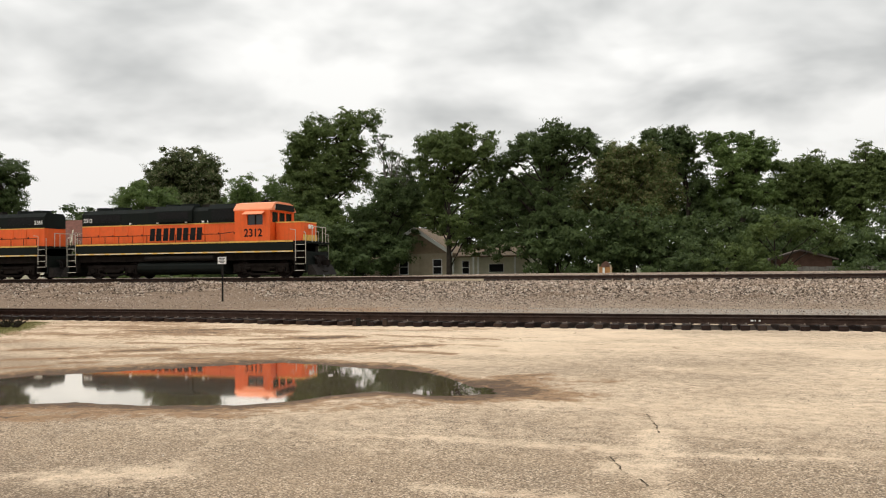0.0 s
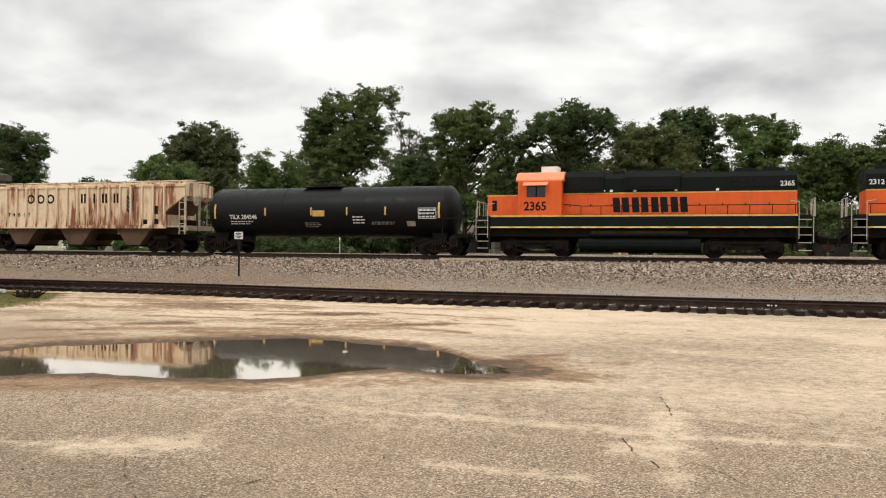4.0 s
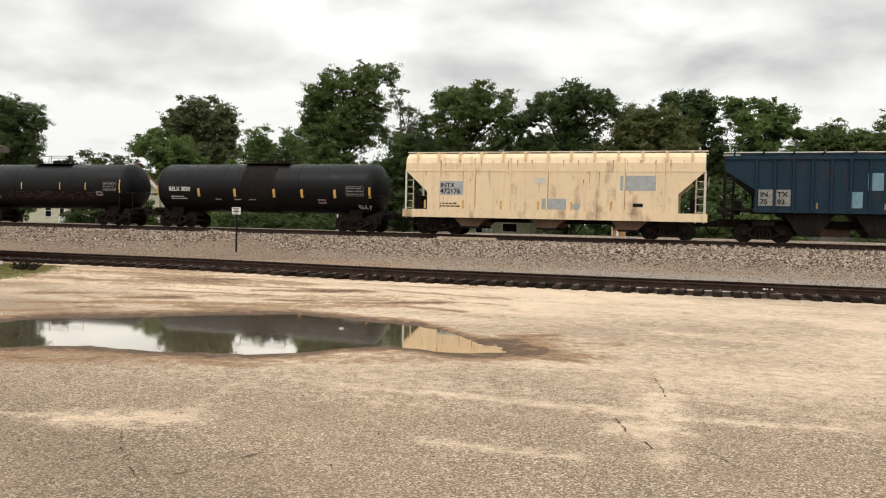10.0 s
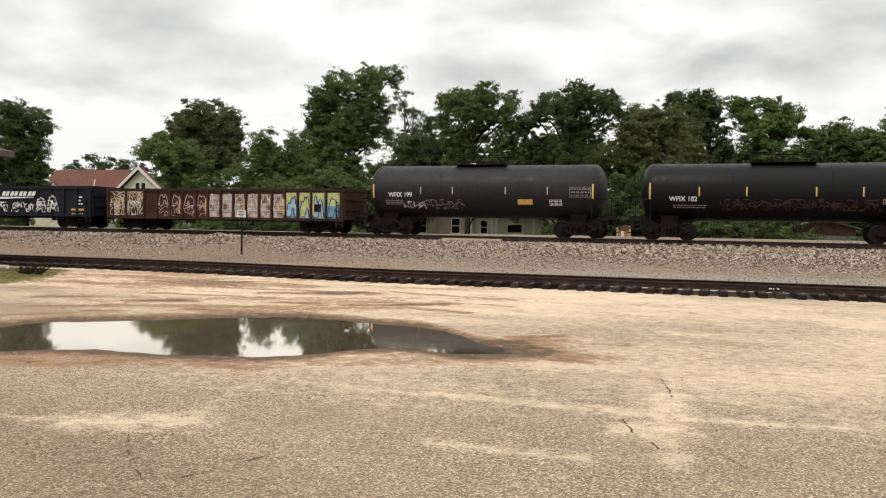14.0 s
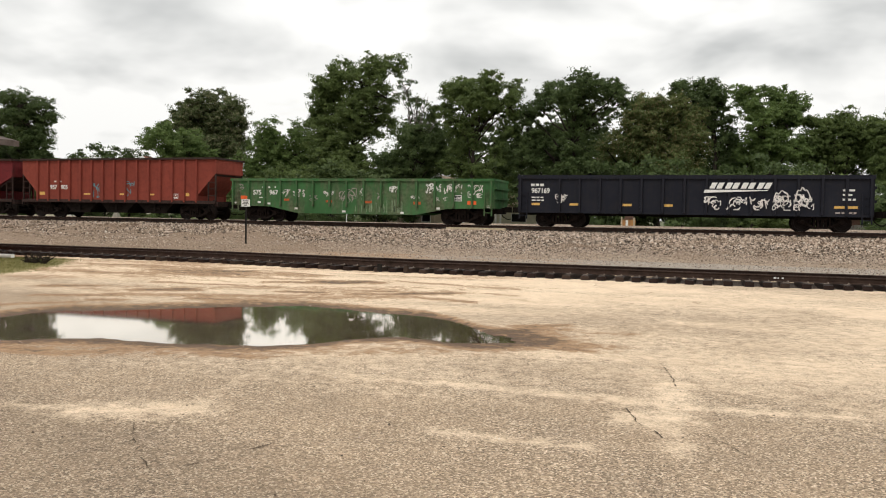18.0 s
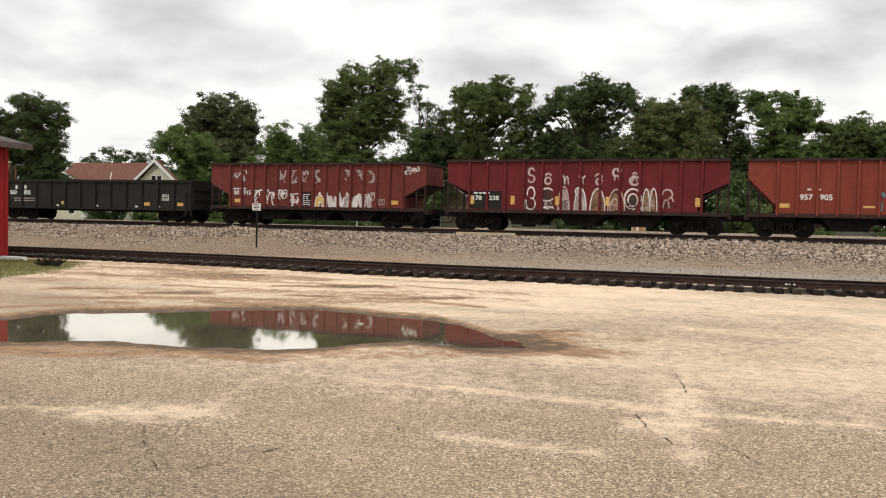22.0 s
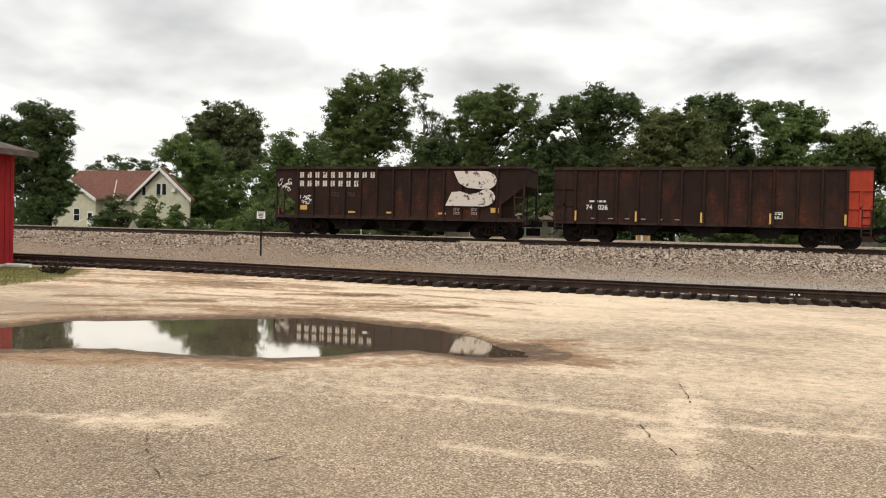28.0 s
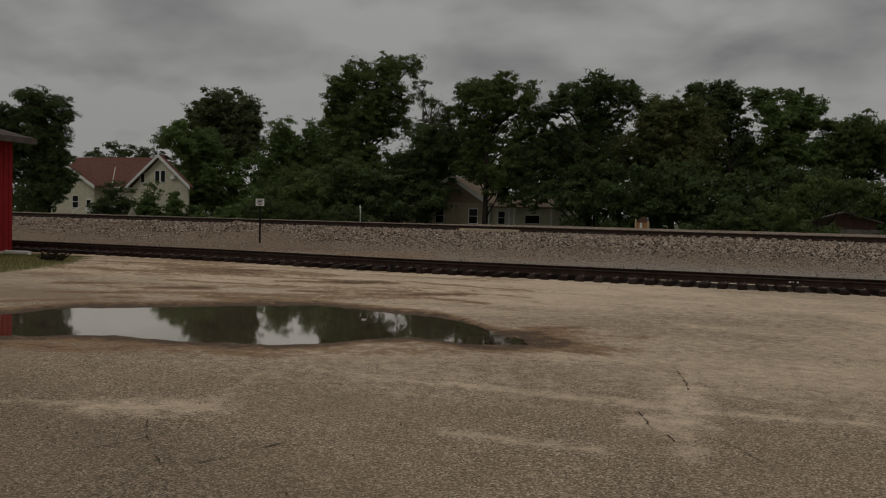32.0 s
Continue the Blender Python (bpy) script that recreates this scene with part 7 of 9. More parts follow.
    front = Geo().box(5.94, 6.02, -1.36, 1.36, 2.13, 3.25).box(5.94, 6.02, -1.36, 1.36, 3.85, 3.95)
    for y in (-1.36, -0.52, 0.32, 1.2):
        front.box(5.94, 6.02, y, y + 0.16, 3.25, 3.85)
    part("cab_front", front, ORANGE, ob)
    part("windshield", Geo().box(5.96, 5.99, -1.3, 1.3, 3.25, 3.85), GLASS, ob)
    roof = [(-1.5, 3.95), (1.5, 3.95), (1.5, 4.02), (1.15, 4.38), (0.6, 4.48), (-0.6, 4.48), (-1.15, 4.38), (-1.5, 4.02)]
    part("cab_roof", Geo().prism_x(roof, 3.62, 6.14), ORANGE_ROOF, ob, "faded orange cab roof")
    part("cab_floor", Geo().box(3.8, 5.94, -1.36, 1.36, 2.13, 2.2), STEEL, ob)
    boards = part("number_boards", Geo().prism_x([(-1.1, 3.97), (1.1, 3.97), (1.0, 4.32), (-1.0, 4.32)], 6.10, 6.28), DARKHOLE, ob)
    for s in (-1, 1):
        words(ob, number, 6.08 if s < 0 else 6.2, 4.06, 0.16, WHITE, s * 1.13, 0 if s < 0 else 180, "board_number", 0.3)
    part("horn", Geo().tube((4.3, 0.3, 4.46), (4.9, 0.3, 4.62), 0.03, 0.10, 8).tube((4.5, -0.2, 4.46), (5.1, -0.2, 4.6), 0.03, 0.09, 8), STEEL, ob)
    if cooler:
        part("air_conditioner", Geo().box(4.1, 5.0, -0.45, 0.45, 4.46, 4.80, None, 0.08), LAMP_WHITE, ob, "white roof air conditioner")
    # short hood
    part("short_hood", Geo().box(6.02, 7.85, -0.95, 0.95, 2.13, 3.22, None, 0.12), ORANGE, ob, "orange low nose")
    part("nose_trim", Geo().box(6.02, 7.87, -0.97, 0.97, 3.20, 3.27, None, 0.12), LOCO_YELLOW, ob)
    part("nose_stripe", Geo().box(7.84, 7.87, -0.9, 0.9, 2.13, 2.5), LOCO_YELLOW, ob)
    for y in (-0.18, 0.18):
        part("headlight", Geo().tube((7.84, y, 2.98), (7.92, y, 2.98), 0.13, 0.13, 12), LAMP_WHITE, ob)
    part("class_lamp", Geo().box(7.3, 7.55, -0.965, -0.95, 2.42, 2.98), BLACKPAINT, ob) if turned else None
    part("class_lamp", Geo().box(7.3, 7.55, 0.95, 0.965, 2.42, 2.98), BLACKPAINT, ob) if turned else None
    for e in (-1, 1):
        part("pilot", Geo().prism_x([(-1.4, 0.35), (1.4, 0.35), (1.4, 1.5), (-1.4, 1.5)], e * 8.3 - 0.06, e * 8.3 + 0.06), LOCO_BLACK, ob)
        part("plough", Geo().prism_y([(e * 8.35, 0.15), (e * 8.95, 0.15), (e * 8.6, 0.75), (e * 8.35, 0.75)][::e], -1.35, 1.35), STEEL, ob)
        part("end_platform", Geo().box(e * 7.6, e * 8.45, -1.5, 1.5, 1.98, 2.05), LOCO_BLACK, ob)
        g = Geo()
        for y in (-0.9, -0.45, 0.45, 0.9):
            g.pipe([(e * 8.42, y, 2.05), (e * 8.42, y, 2.95)], 0.022)
        g.pipe([(e * 8.42, -0.9, 2.95), (e * 8.42, 0.9, 2.95)], 0.022)
        part("end_rail", g, RAIL_WHITE, ob)
        for y in (-0.7, -0.5, 0.5, 0.7):
            part("air_hose", Geo().pipe([(e * 8.4, y, 1.25), (e * 8.65, y, 1.05), (e * 8.72, y, 0.7), (e * 8.6, y, 0.5)], 0.03), STEEL, ob)
    ring = [(1.02 * math.copysign(abs(math.cos(a)) ** 0.6, math.cos(a)) * 1.3, 0.68 + 0.46 * math.copysign(abs(math.sin(a)) ** 0.8, math.sin(a))) for a in (2 * math.pi * (k + 0.5) / 20 for k in range(20))]
    part("fuel_tank", Geo().prism_x(ring, -3.2, 2.85), LOCO_BLACK, ob, "black fuel tank")
    for s in (-1, 1):
        part("air_reservoir", Geo().tube((-2.6, s * 1.3, 1.22), (2.2, s * 1.3, 1.22), 0.16, 0.16, 12), STEEL, ob)
    add_trucks(ob, (-5.2, 5.2), 2.74, 0.5, True, -1 if turned else 1)
    add_couplers(ob, 8.4, 0.6)
    return ob


locomotive("orange and black diesel locomotive leading the train, cab foremost", "2312", -8.24, False, False)
locomotive("orange and black diesel locomotive running backwards behind the leader", "2365", -26.46, True, True)

# ---- the cars in train order ----
TANK_BLACK = paint("black_tank_paint", (0.0045, 0.0045, 0.005), 0.40, (0.016, 0.013, 0.011), 0.25, 0.25, 0.15, gloss=0.22)
TANK_GREY = paint("dusty_black_tank_paint", (0.011, 0.0105, 0.0105), 0.48, (0.04, 0.032, 0.027), 0.4, 0.4, 0.2, gloss=0.36)
def cream_skin():
    """Cream paint with red-brown rust running down some panels in dark streaks."""
    m = Mat("rust_streaked_cream_paint", 0.65, spec=0.3)
    patch = m.math("MULTIPLY", m.noise(0.33, 4, 0.6, m.pos(1, 1, 0.5)), 0.75)
    run = m.math("ADD", m.noise(1.0, 9, 0.70, m.pos(2.3, 2.3, 0.30)), patch)
    col = m.mix(m.rng(m.noise(2.5, 6), 0.3, 0.7), (0.77, 0.585, 0.38), (0.87, 0.72, 0.52))
    col = m.mix(m.rng(run, 0.82, 0.98, 0, 0.75), col, (0.50, 0.24, 0.12))
    col = m.mix(m.rng(run, 0.92, 1.0, 0, 0.92), col, (0.23, 0.085, 0.048))
    fine = m.math("ADD", m.noise(1.0, 6, 0.68, m.pos(6, 6, 0.45)), m.math("MULTIPLY", patch, 0.4))
    col = m.mix(m.rng(fine, 0.82, 0.90, 0, 0.7), col, (0.17, 0.068, 0.042))
    col = m.mix(m.rng(m.noise(6, 7, 0.7), 0.60, 0.68, 0, 0.6), col, (0.34, 0.15, 0.08))
    m.color(col)
    m.bump(m.noise(14, 5), 0.15, 0.01)
    return m.m


CREAM_RUST = cream_skin()
BAY_RUST = paint("rust_brown_hopper_paint", (0.125, 0.078, 0.052), 0.8, (0.05, 0.035, 0.028), 0.5, 0.6, 0.25)
NAVY = paint("weathered_navy_paint", (0.0165, 0.037, 0.057), 0.55, (0.03, 0.03, 0.032), 0.45, 0.5, 0.18, (0.10, 0.055, 0.04), 0.0)
NAVY_DARK = paint("grimy_dark_hopper_paint", (0.010, 0.009, 0.009), 0.8, (0.045, 0.03, 0.025), 0.5, 0.5)
BUFF = paint("buff_cream_paint", (0.86, 0.675, 0.44), 0.55, (0.50, 0.28, 0.14), 0.16, 0.28, 0.05, (0.27, 0.11, 0.05), -0.06)
RUST_RUN = plain("running_rust_stain", (0.42, 0.195, 0.085), 0.85, 0, 0.5, 6)


def rust_runs(ob, x0, x1, n, tops, y, seed):
    """Ragged rust stains that run down a side from the given heights and thin out."""
    rnd = random.Random(seed)
    for k in range(n):
        x = x0 + (x1 - x0) * (k + rnd.uniform(0.15, 0.85)) / n
        z, length, w = rnd.choice(tops), rnd.choice((0.2, 0.3, 0.45, 0.9)), rnd.uniform(0.012, 0.04)
        vs = []
        for i in range(9):
            t = w * (1 - i / 8.5) * rnd.uniform(0.55, 1.2)
            c = x + rnd.uniform(-0.012, 0.012)
            vs += [(c - t, y, z - length * i / 8), (c + t, y, z - length * i / 8)]
        part("rust_streak", Geo().add(vs, [(2 * i, 2 * i + 2, 2 * i + 3, 2 * i + 1) for i in range(8)]), RUST_RUN, ob)

PALE = paint("pale_walkway_paint", (0.70, 0.66, 0.56), 0.6, (0.35, 0.27, 0.2), 0.3, 0.2)
OLD_BROWN = paint("rusted_brown_gondola_paint", (0.062, 0.036, 0.026), 0.75, (0.03, 0.021, 0.017), 0.55, 0.6, 0.2, (0.16, 0.058, 0.03), 0.15)
GON_BLACK = paint("dark_blue_black_paint", (0.016, 0.017, 0.024), 0.5, (0.04, 0.035, 0.032), 0.35, 0.3, 0.15)
GON_GREEN = paint("weathered_green_paint", (0.052, 0.145, 0.052), 0.6, (0.055, 0.075, 0.04), 0.55, 0.65, 0.25, (0.15, 0.16, 0.095), 0.28)
RED_OXIDE = paint("red_oxide_paint", (0.23, 0.052, 0.036), 0.65, (0.10, 0.035, 0.028), 0.45, 0.4, 0.12)
DEEP_RED = paint("deep_red_paint", (0.155, 0.024, 0.026), 0.6, (0.055, 0.023, 0.022), 0.55, 0.55, 0.18)
BROWN_RED = paint("brown_red_paint", (0.165, 0.04, 0.034), 0.65, (0.06, 0.03, 0.026), 0.55, 0.5, 0.15)
# rusty top chords; on hopper ends the same dark colour stands for shade
DARK_CHORD = plain("dark_rusty_chord_and_end_shade", (0.045, 0.028, 0.024), 0.85, 0, 0.4)
DARK_BROWN = paint("dark_brown_paint", (0.028, 0.025, 0.021), 0.75, (0.03, 0.024, 0.02), 0.5, 0.4, 0.2)
LATTICE = plain("rust_dulled_cream_ironwork", (0.46, 0.38, 0.28), 0.75, 0, 0.4, 5)
RUST_PALE = plain("rust_stained_cream_paint", (0.56, 0.38, 0.26), 0.75, 0, 0.5, 3)
RUST_IRON = plain("rust_darkened_ironwork", (0.15, 0.095, 0.065), 0.8, 0, 0.5, 4)


def rust_skin():
    """Cream paint nearly gone: red-brown rust in mottled patches, cream left along the top and in blotches."""
    m = Mat("rusted_orange_hopper_paint", 0.8, spec=0.25)
    run = m.noise(1.0, 8, 0.68, m.pos(1.6, 1.6, 0.75))
    fine = m.noise(1.0, 7, 0.7, m.pos(7, 7, 2.2))
    blotch = m.noise(0.8, 7, 0.66, m.pos(1, 1, 0.7), 0.6)
    col = m.mix(m.rng(run, 0.40, 0.60), (0.40, 0.125, 0.055), (0.25, 0.055, 0.027))
    col = m.mix(m.rng(fine, 0.50, 0.64, 0, 0.8), col, (0.13, 0.042, 0.026))
    col = m.mix(m.rng(blotch, 0.49, 0.62, 0, 0.75), col, (0.60, 0.36, 0.22))
    col = m.mix(m.rng(m.math("ADD", blotch, m.math("MULTIPLY", m.noise(1.0, 6, 0.7, m.pos(5, 5, 1.2)), 0.35)), 0.76, 0.88, 0, 0.75), col, (0.80, 0.61, 0.45))
    m.color(col)
    m.bump(m.noise(16, 5), 0.25, 0.01)
    return m.m


RUST_SKIN = rust_skin()
COAL_BROWN = paint("sooty_brown_hopper_paint", (0.034, 0.0195, 0.0155), 0.75, (0.018, 0.014, 0.0125), 0.5, 0.6, 0.25, (0.12, 0.042, 0.026), 0.10)
BRIGHT_RED = paint("bright_red_end_paint", (0.40, 0.055, 0.03), 0.6, (0.10, 0.03, 0.02), 0.4, 0.5)
m = Mat("flaking_white_paint", 0.7, spec=0.3)
m.color(m.mix(m.rng(m.noise(3.5, 9, 0.72), 0.54, 0.60), (0.66, 0.59, 0.52), (0.09, 0.05, 0.04)))
FLAKED = m.m
m = Mat("stained_cream_spray_paint", 0.75, spec=0.3)
c = m.mix(m.rng(m.noise(2.2, 8, 0.7), 0.45, 0.62), (0.62, 0.55, 0.50), (0.20, 0.085, 0.05))
m.color(m.mix(m.rng(m.noise(1.2, 6, 0.6, m.pos(1, 1, 0.5)), 0.58, 0.66, 0, 0.8), c, (0.55, 0.24, 0.09)))
STAINED = m.m
BLUE_SPRAY = plain("blue_spray_paint", (0.17, 0.31, 0.43), 0.6, 0, 0.3, 4, 0.05)
LIME_SPRAY = plain("lime_spray_paint", (0.48, 0.50, 0.22), 0.6, 0, 0.3, 4, 0.05)
TEAL_SPRAY = plain("teal_spray_paint", (0.10, 0.24, 0.28), 0.6, 0, 0.3, 4, 0.05)
ICE_SPRAY = plain("ice_blue_spray_paint", (0.36, 0.52, 0.60), 0.6, 0, 0.25, 4, 0.05)
NAVY_TAG = plain("navy_spray_paint", (0.03, 0.06, 0.12), 0.6, 0, 0.3, 4, 0.05)
CREAM_SPRAY = plain("cream_spray_paint", (0.62, 0.52, 0.36), 0.7, 0, 0.3, 4, 0.05)
PALE_PINK = plain("pale_pink_spray_paint", (0.50, 0.36, 0.33), 0.7, 0, 0.3, 4, 0.05)
PINK_SPRAY = plain("faded_pink_spray_paint", (0.085, 0.047, 0.042), 0.7, 0, 0.3, 5, 0.05)
BROWN_TAG = plain("brown_spray_paint", (0.07, 0.042, 0.034), 0.75, 0, 0.3, 5, 0.05)
LIME_DUST = plain("pale_green_chalky_paint", (0.20, 0.27, 0.16), 0.75, 0, 0.3, 5, 0.05)
RUST_PATCH = plain("flaked_orange_paint", (0.42, 0.10, 0.03), 0.8, 0, 0.5, 9, 0.2)
TAN_SPRAY = plain("tan_spray_paint", (0.24, 0.135, 0.075), 0.75, 0, 0.4, 4, 0.05)
GHOST = plain("faded_white_paint", (0.36, 0.30, 0.275), 0.7, 0, 0.35, 4, 0.05)


def steps_of(a, b, n):
    return [a + (b - a) * k / (n - 1) for k in range(n)]


# long black tank car behind the locomotives
R0, Z0 = 1.45, 2.45
ob = tank_car("long glossy black tank car with yellow stripes", -44.0, 7.9, R0, Z0, TANK_BLACK, 6.95, hatch=(-1.3, 0.5))
tank_marks(ob, R0, Z0, (-7.05, 7.1), 2.05, 2.9, 0.12)
tank_marks(ob, R0, Z0, (-3.65, -0.65, 1.6, 3.95), 2.22, 2.68, 0.09)
words(ob, "TILX 284546", -6.05, 2.03, 0.25, WHITE, -R0 - 0.014, 0, "reporting_mark", 1.0)
bars(ob, -6.0, 1.72, 0.26, 2, 1.6, WHITE, -R0 - 0.014, seed=1)
plate(ob, "placard", -0.55, 0.2, 2.16, 2.50, YELLOW, -R0 - 0.014)
bars(ob, -1.1, 1.55, 0.32, 3, 1.0, GHOST, -R0 - 0.014, seed=2)
bars(ob, 1.95, 1.75, 0.5, 3, 0.85, WHITE, -R0 - 0.014, seed=3)
bars(ob, 3.1, 1.7, 0.2, 2, 1.8, GHOST, -R0 - 0.014, seed=4)
plate(ob, "consolidated_stencil", 5.2, 5.7, 1.60, 1.88, GHOST, -R0 - 0.014)
framed(ob, 5.9, 6.95, 2.0, 2.6, WHITE, -R0 - 0.014, 1)
wrap_marks(ob, R0, Z0)

# cream covered hopper streaked with rust
xs = steps_of(-6.95, 7.0, 18)
ob = covered_hopper("rust-streaked cream covered hopper car with dark hoppers", -61.6, 8.43, 4.14, 4.46, 1.57, 3.46, 1.40, CREAM_RUST, BAY_RUST, xs, PALE, LATTICE, None, (-4.3, 0.1, 4.55), 6.55)
for x in (-3.62, -2.82, -2.02):
    g = Geo()
    for i in range(16):
        a, b = 2 * math.pi * i / 16, 2 * math.pi * (i + 1) / 16
        g.add([(x + 0.26 + r * math.cos(t), -1.487, 3.36 + r * math.sin(t)) for r, t in ((0.30, a), (0.30, b), (0.18, b), (0.18, a))], [(0, 1, 2, 3)])
    part("emblem_ring", g, BLACKPAINT, ob, "faded black painted ring")
for x in (0.66, 0.9, 1.63, 2.30, 2.54, 3.18, 3.42):
    plate(ob, "emblem_bar", x, x + 0.14, 3.06, 3.66, BLACKPAINT, -1.482, label="faded black painted bar")
g = Geo()
for k in range(5):
    g.box(4.18 + k * 0.12, 4.22 + k * 0.12, -1.49, -1.481, 3.2, 4.0 - abs(k - 2) * 0.05)
for k in range(4):
    for s in (-1, 1):
        g.prism_y([(4.44, 2.35 + k * 0.26), (4.44 + s * 0.26, 2.60 + k * 0.26), (4.44 + s * 0.22, 2.76 + k * 0.26), (4.44, 2.52 + k * 0.26)][::s], -1.49, -1.481)
g.box(4.40, 4.46, -1.49, -1.481, 1.85, 3.3)
part("wheat_emblem", g, DARK_BROWN, ob, "faded brown wheat ear emblem")
for text, x in (("7", -5.23), ("4", -4.85), ("6", -4.40), ("1", -4.0), ("7", -3.58)):
    words(ob, text, x, 2.25, 0.24, BLACKPAINT, -1.49, 0, "road_number", 1.05)
for x0, x1, z0, z1 in ((5.35, 5.72, 1.72, 2.02), (6.2, 6.5, 2.35, 2.85), (6.15, 6.55, 1.72, 2.05)):
    plate(ob, "stencil_panel", x0, x1, z0, z1, BLACKPAINT, -1.482)
bars(ob, -6.7, 1.8, 0.5, 3, 1.2, GHOST, -1.482, seed=5)

# navy covered hopper
xs = steps_of(-7.0, 7.0, 18)
ob = covered_hopper("weathered navy blue covered hopper car with pale roof walks", -80.1, 8.42, 4.10, 4.42, 1.56, 3.45, 1.42, NAVY, NAVY_DARK, xs, PALE, NAVY_DARK, None, (-4.6, -1.5, 1.5, 4.6), 6.6, 2.4)
STALE_GREY = plain("faded_grey_panel_paint", (0.27, 0.265, 0.24), 0.7, 0, 0.45, 6, 0.05)
DIM_TAPE = plain("dirty_reflective_tape", (0.30, 0.20, 0.10), 0.6, 0, 0.35, 9, 0.05)
PALE_BLUE = plain("pale_blue_patch", (0.17, 0.29, 0.335), 0.6, 0, 0.15, 4, 0.05)
for x0, x1, z0, z1 in ((-2.15, -1.5, 2.55, 3.36), (-2.95, -2.35, 1.72, 2.48), (0.68, 1.15, 2.80, 3.26), (1.6, 1.95, 2.80, 3.26), (2.4, 2.95, 2.84, 3.26)):
    plate(ob, "paint_patch", x0, x1, z0, z1, PALE_BLUE, -1.482, label="pale blue repainted square")
plate(ob, "number_panel", -6.9, -5.45, 1.78, 2.56, STALE_GREY, -1.482, label="faded grey number panel")
for text, x, z in (("IN", -6.82, 2.22), ("TX", -6.05, 2.22), ("75", -6.82, 1.86), ("93", -6.05, 1.86)):
    words(ob, text, x, z, 0.24, BLACKPAINT, -1.50, 0, "reporting_mark", 1.05)
for x0, x1 in ((4.85, 5.25), (5.55, 5.95)):
    framed(ob, x0, x1, 1.70, 2.05, GHOST, -1.482, 40, 2, "stencil_panel")
reflectors(ob, (-7.02, -4.3, -1.4, 1.35, 4.1, 6.95), 1.58, 1.95, 0.08, -1.5, DIM_TAPE)

# buff covered hopper, smooth sided
ob = begin("covered_hopper_car", "smooth buff-yellow covered hopper car with grey repaint patches", -97.3)
H = 7.85
part("body", Geo().prism_y([(-H + 1.25, 1.30), (H - 1.25, 1.30), (H - 1.25, 2.30), (H, 3.44), (-H, 3.44), (-H + 1.25, 2.30)], -1.5, 1.5), BUFF, ob)
part("upper_body", Geo().prism_x([(-1.5, 3.44), (1.5, 3.44), (1.5, 3.85), (1.38, 4.15), (1.05, 4.38), (-1.05, 4.38), (-1.38, 4.15), (-1.5, 3.85)], -H, H), BUFF, ob)
for s in (-1, 1):
    part("side_sill", Geo().box(-H - 0.15, H + 0.15, s * 1.48 - 0.06, s * 1.48 + 0.06, 0.92, 1.34), BUFF, ob)
    part("seam", Geo().box(-H, H, s * 1.5 - 0.02, s * 1.5 + 0.02, 3.40, 3.47), BUFF, ob)
    for y in (-1.42, 1.42):
        part("corner_post", Geo().box(s * H - 0.05, s * H + 0.05, y - 0.05, y + 0.05, 1.2, 3.5), PALE, ob)
    part("slope_sheet", Geo().prism_y([(s * H, 3.4), (s * (H - 2.6), 1.2), (s * (H - 2.7), 1.2), (s * (H - 0.1), 3.4)][::s], -1.4, 1.4), BAY_RUST, ob)
    part("brake_gear", Geo().box(s * (H - 0.7), s * (H - 0.3), -0.8, 0.3, 1.4, 2.1), UNDER, ob)
    part("bolster", Geo().box(s * 6.1 - 0.5, s * 6.1 + 0.5, -1.3, 1.3, 0.8, 0.98), UNDER, ob)
    part("running_board", Geo().box(-H - 0.1, H + 0.1, s * 0.75 - 0.25, s * 0.75 + 0.25, 4.46, 4.50), PALE, ob, "pale grating walkway")
ribs(ob, steps_of(-5.9, 5.9, 7), 1.34, 4.1, BUFF, 0.05, 0.06)
for x in steps_of(-7.2, 7.2, 13):
    part("walkway_bracket", Geo().box(x - 0.04, x + 0.04, -1.52, 1.52, 4.40, 4.46).box(x - 0.05, x + 0.05, -1.54, -1.40, 3.95, 4.40), BUFF, ob)
for x in (-4.2, 0, 4.2):
    hopper_bay(ob, x, 2.6, 0.9, 1.3, 0.45, BAY_RUST)
part("centre_sill", Geo().box(-H - 0.2, H + 0.2, -0.32, 0.32, 0.72, 1.1), UNDER, ob)
end_rig(ob, H, 1.3, 3.5, LATTICE)
plate(ob, "number_panel", -5.95, -4.55, 2.14, 2.88, GREYPATCH, -1.503)
rust_runs(ob, -7.0, 7.0, 22, (4.0, 3.98, 3.4), -1.504, 61)
rust_runs(ob, -6.0, 6.0, 10, (1.75, 1.9, 3.0), -1.504, 62)
for x in steps_of(-5.9, 5.9, 7)[1:-1:2]:
    plate(ob, "rust_seam", x + 0.05, x + 0.075, 1.5, 3.5, RUST_RUN, -1.5, 0.006)
words(ob, "472176", -5.85, 2.22, 0.26, BLACKPAINT, -1.513, 0, "road_number", 1.05)
words(ob, "INTX", -5.85, 2.55, 0.24, BLACKPAINT, -1.513, 0, "reporting_mark", 1.05)
plate(ob, "grey_patch", -0.25, 1.02, 1.44, 2.0, GREYPATCH, -1.503, label="grey painted-out patch")
plate(ob, "grey_patch", 3.75, 5.5, 2.45, 3.20, GREYPATCH, -1.503, label="grey painted-out patch")
plate(ob, "stencil_panel", 4.4, 4.9, 1.62, 1.80, BLACKPAINT, -1.503)
plate(ob, "stencil_panel", -0.65, -0.1, 2.78, 3.08, PALE, -1.503)
bars(ob, -5.9, 1.5, 0.3, 2, 1.2, BLACKPAINT, -1.502, seed=7)
part("stencil_ring", Geo().lathe_y([(-1.512, 0.2), (-1.503, 0.2)], 14, 1.55, 1.6), GREYPATCH, ob)
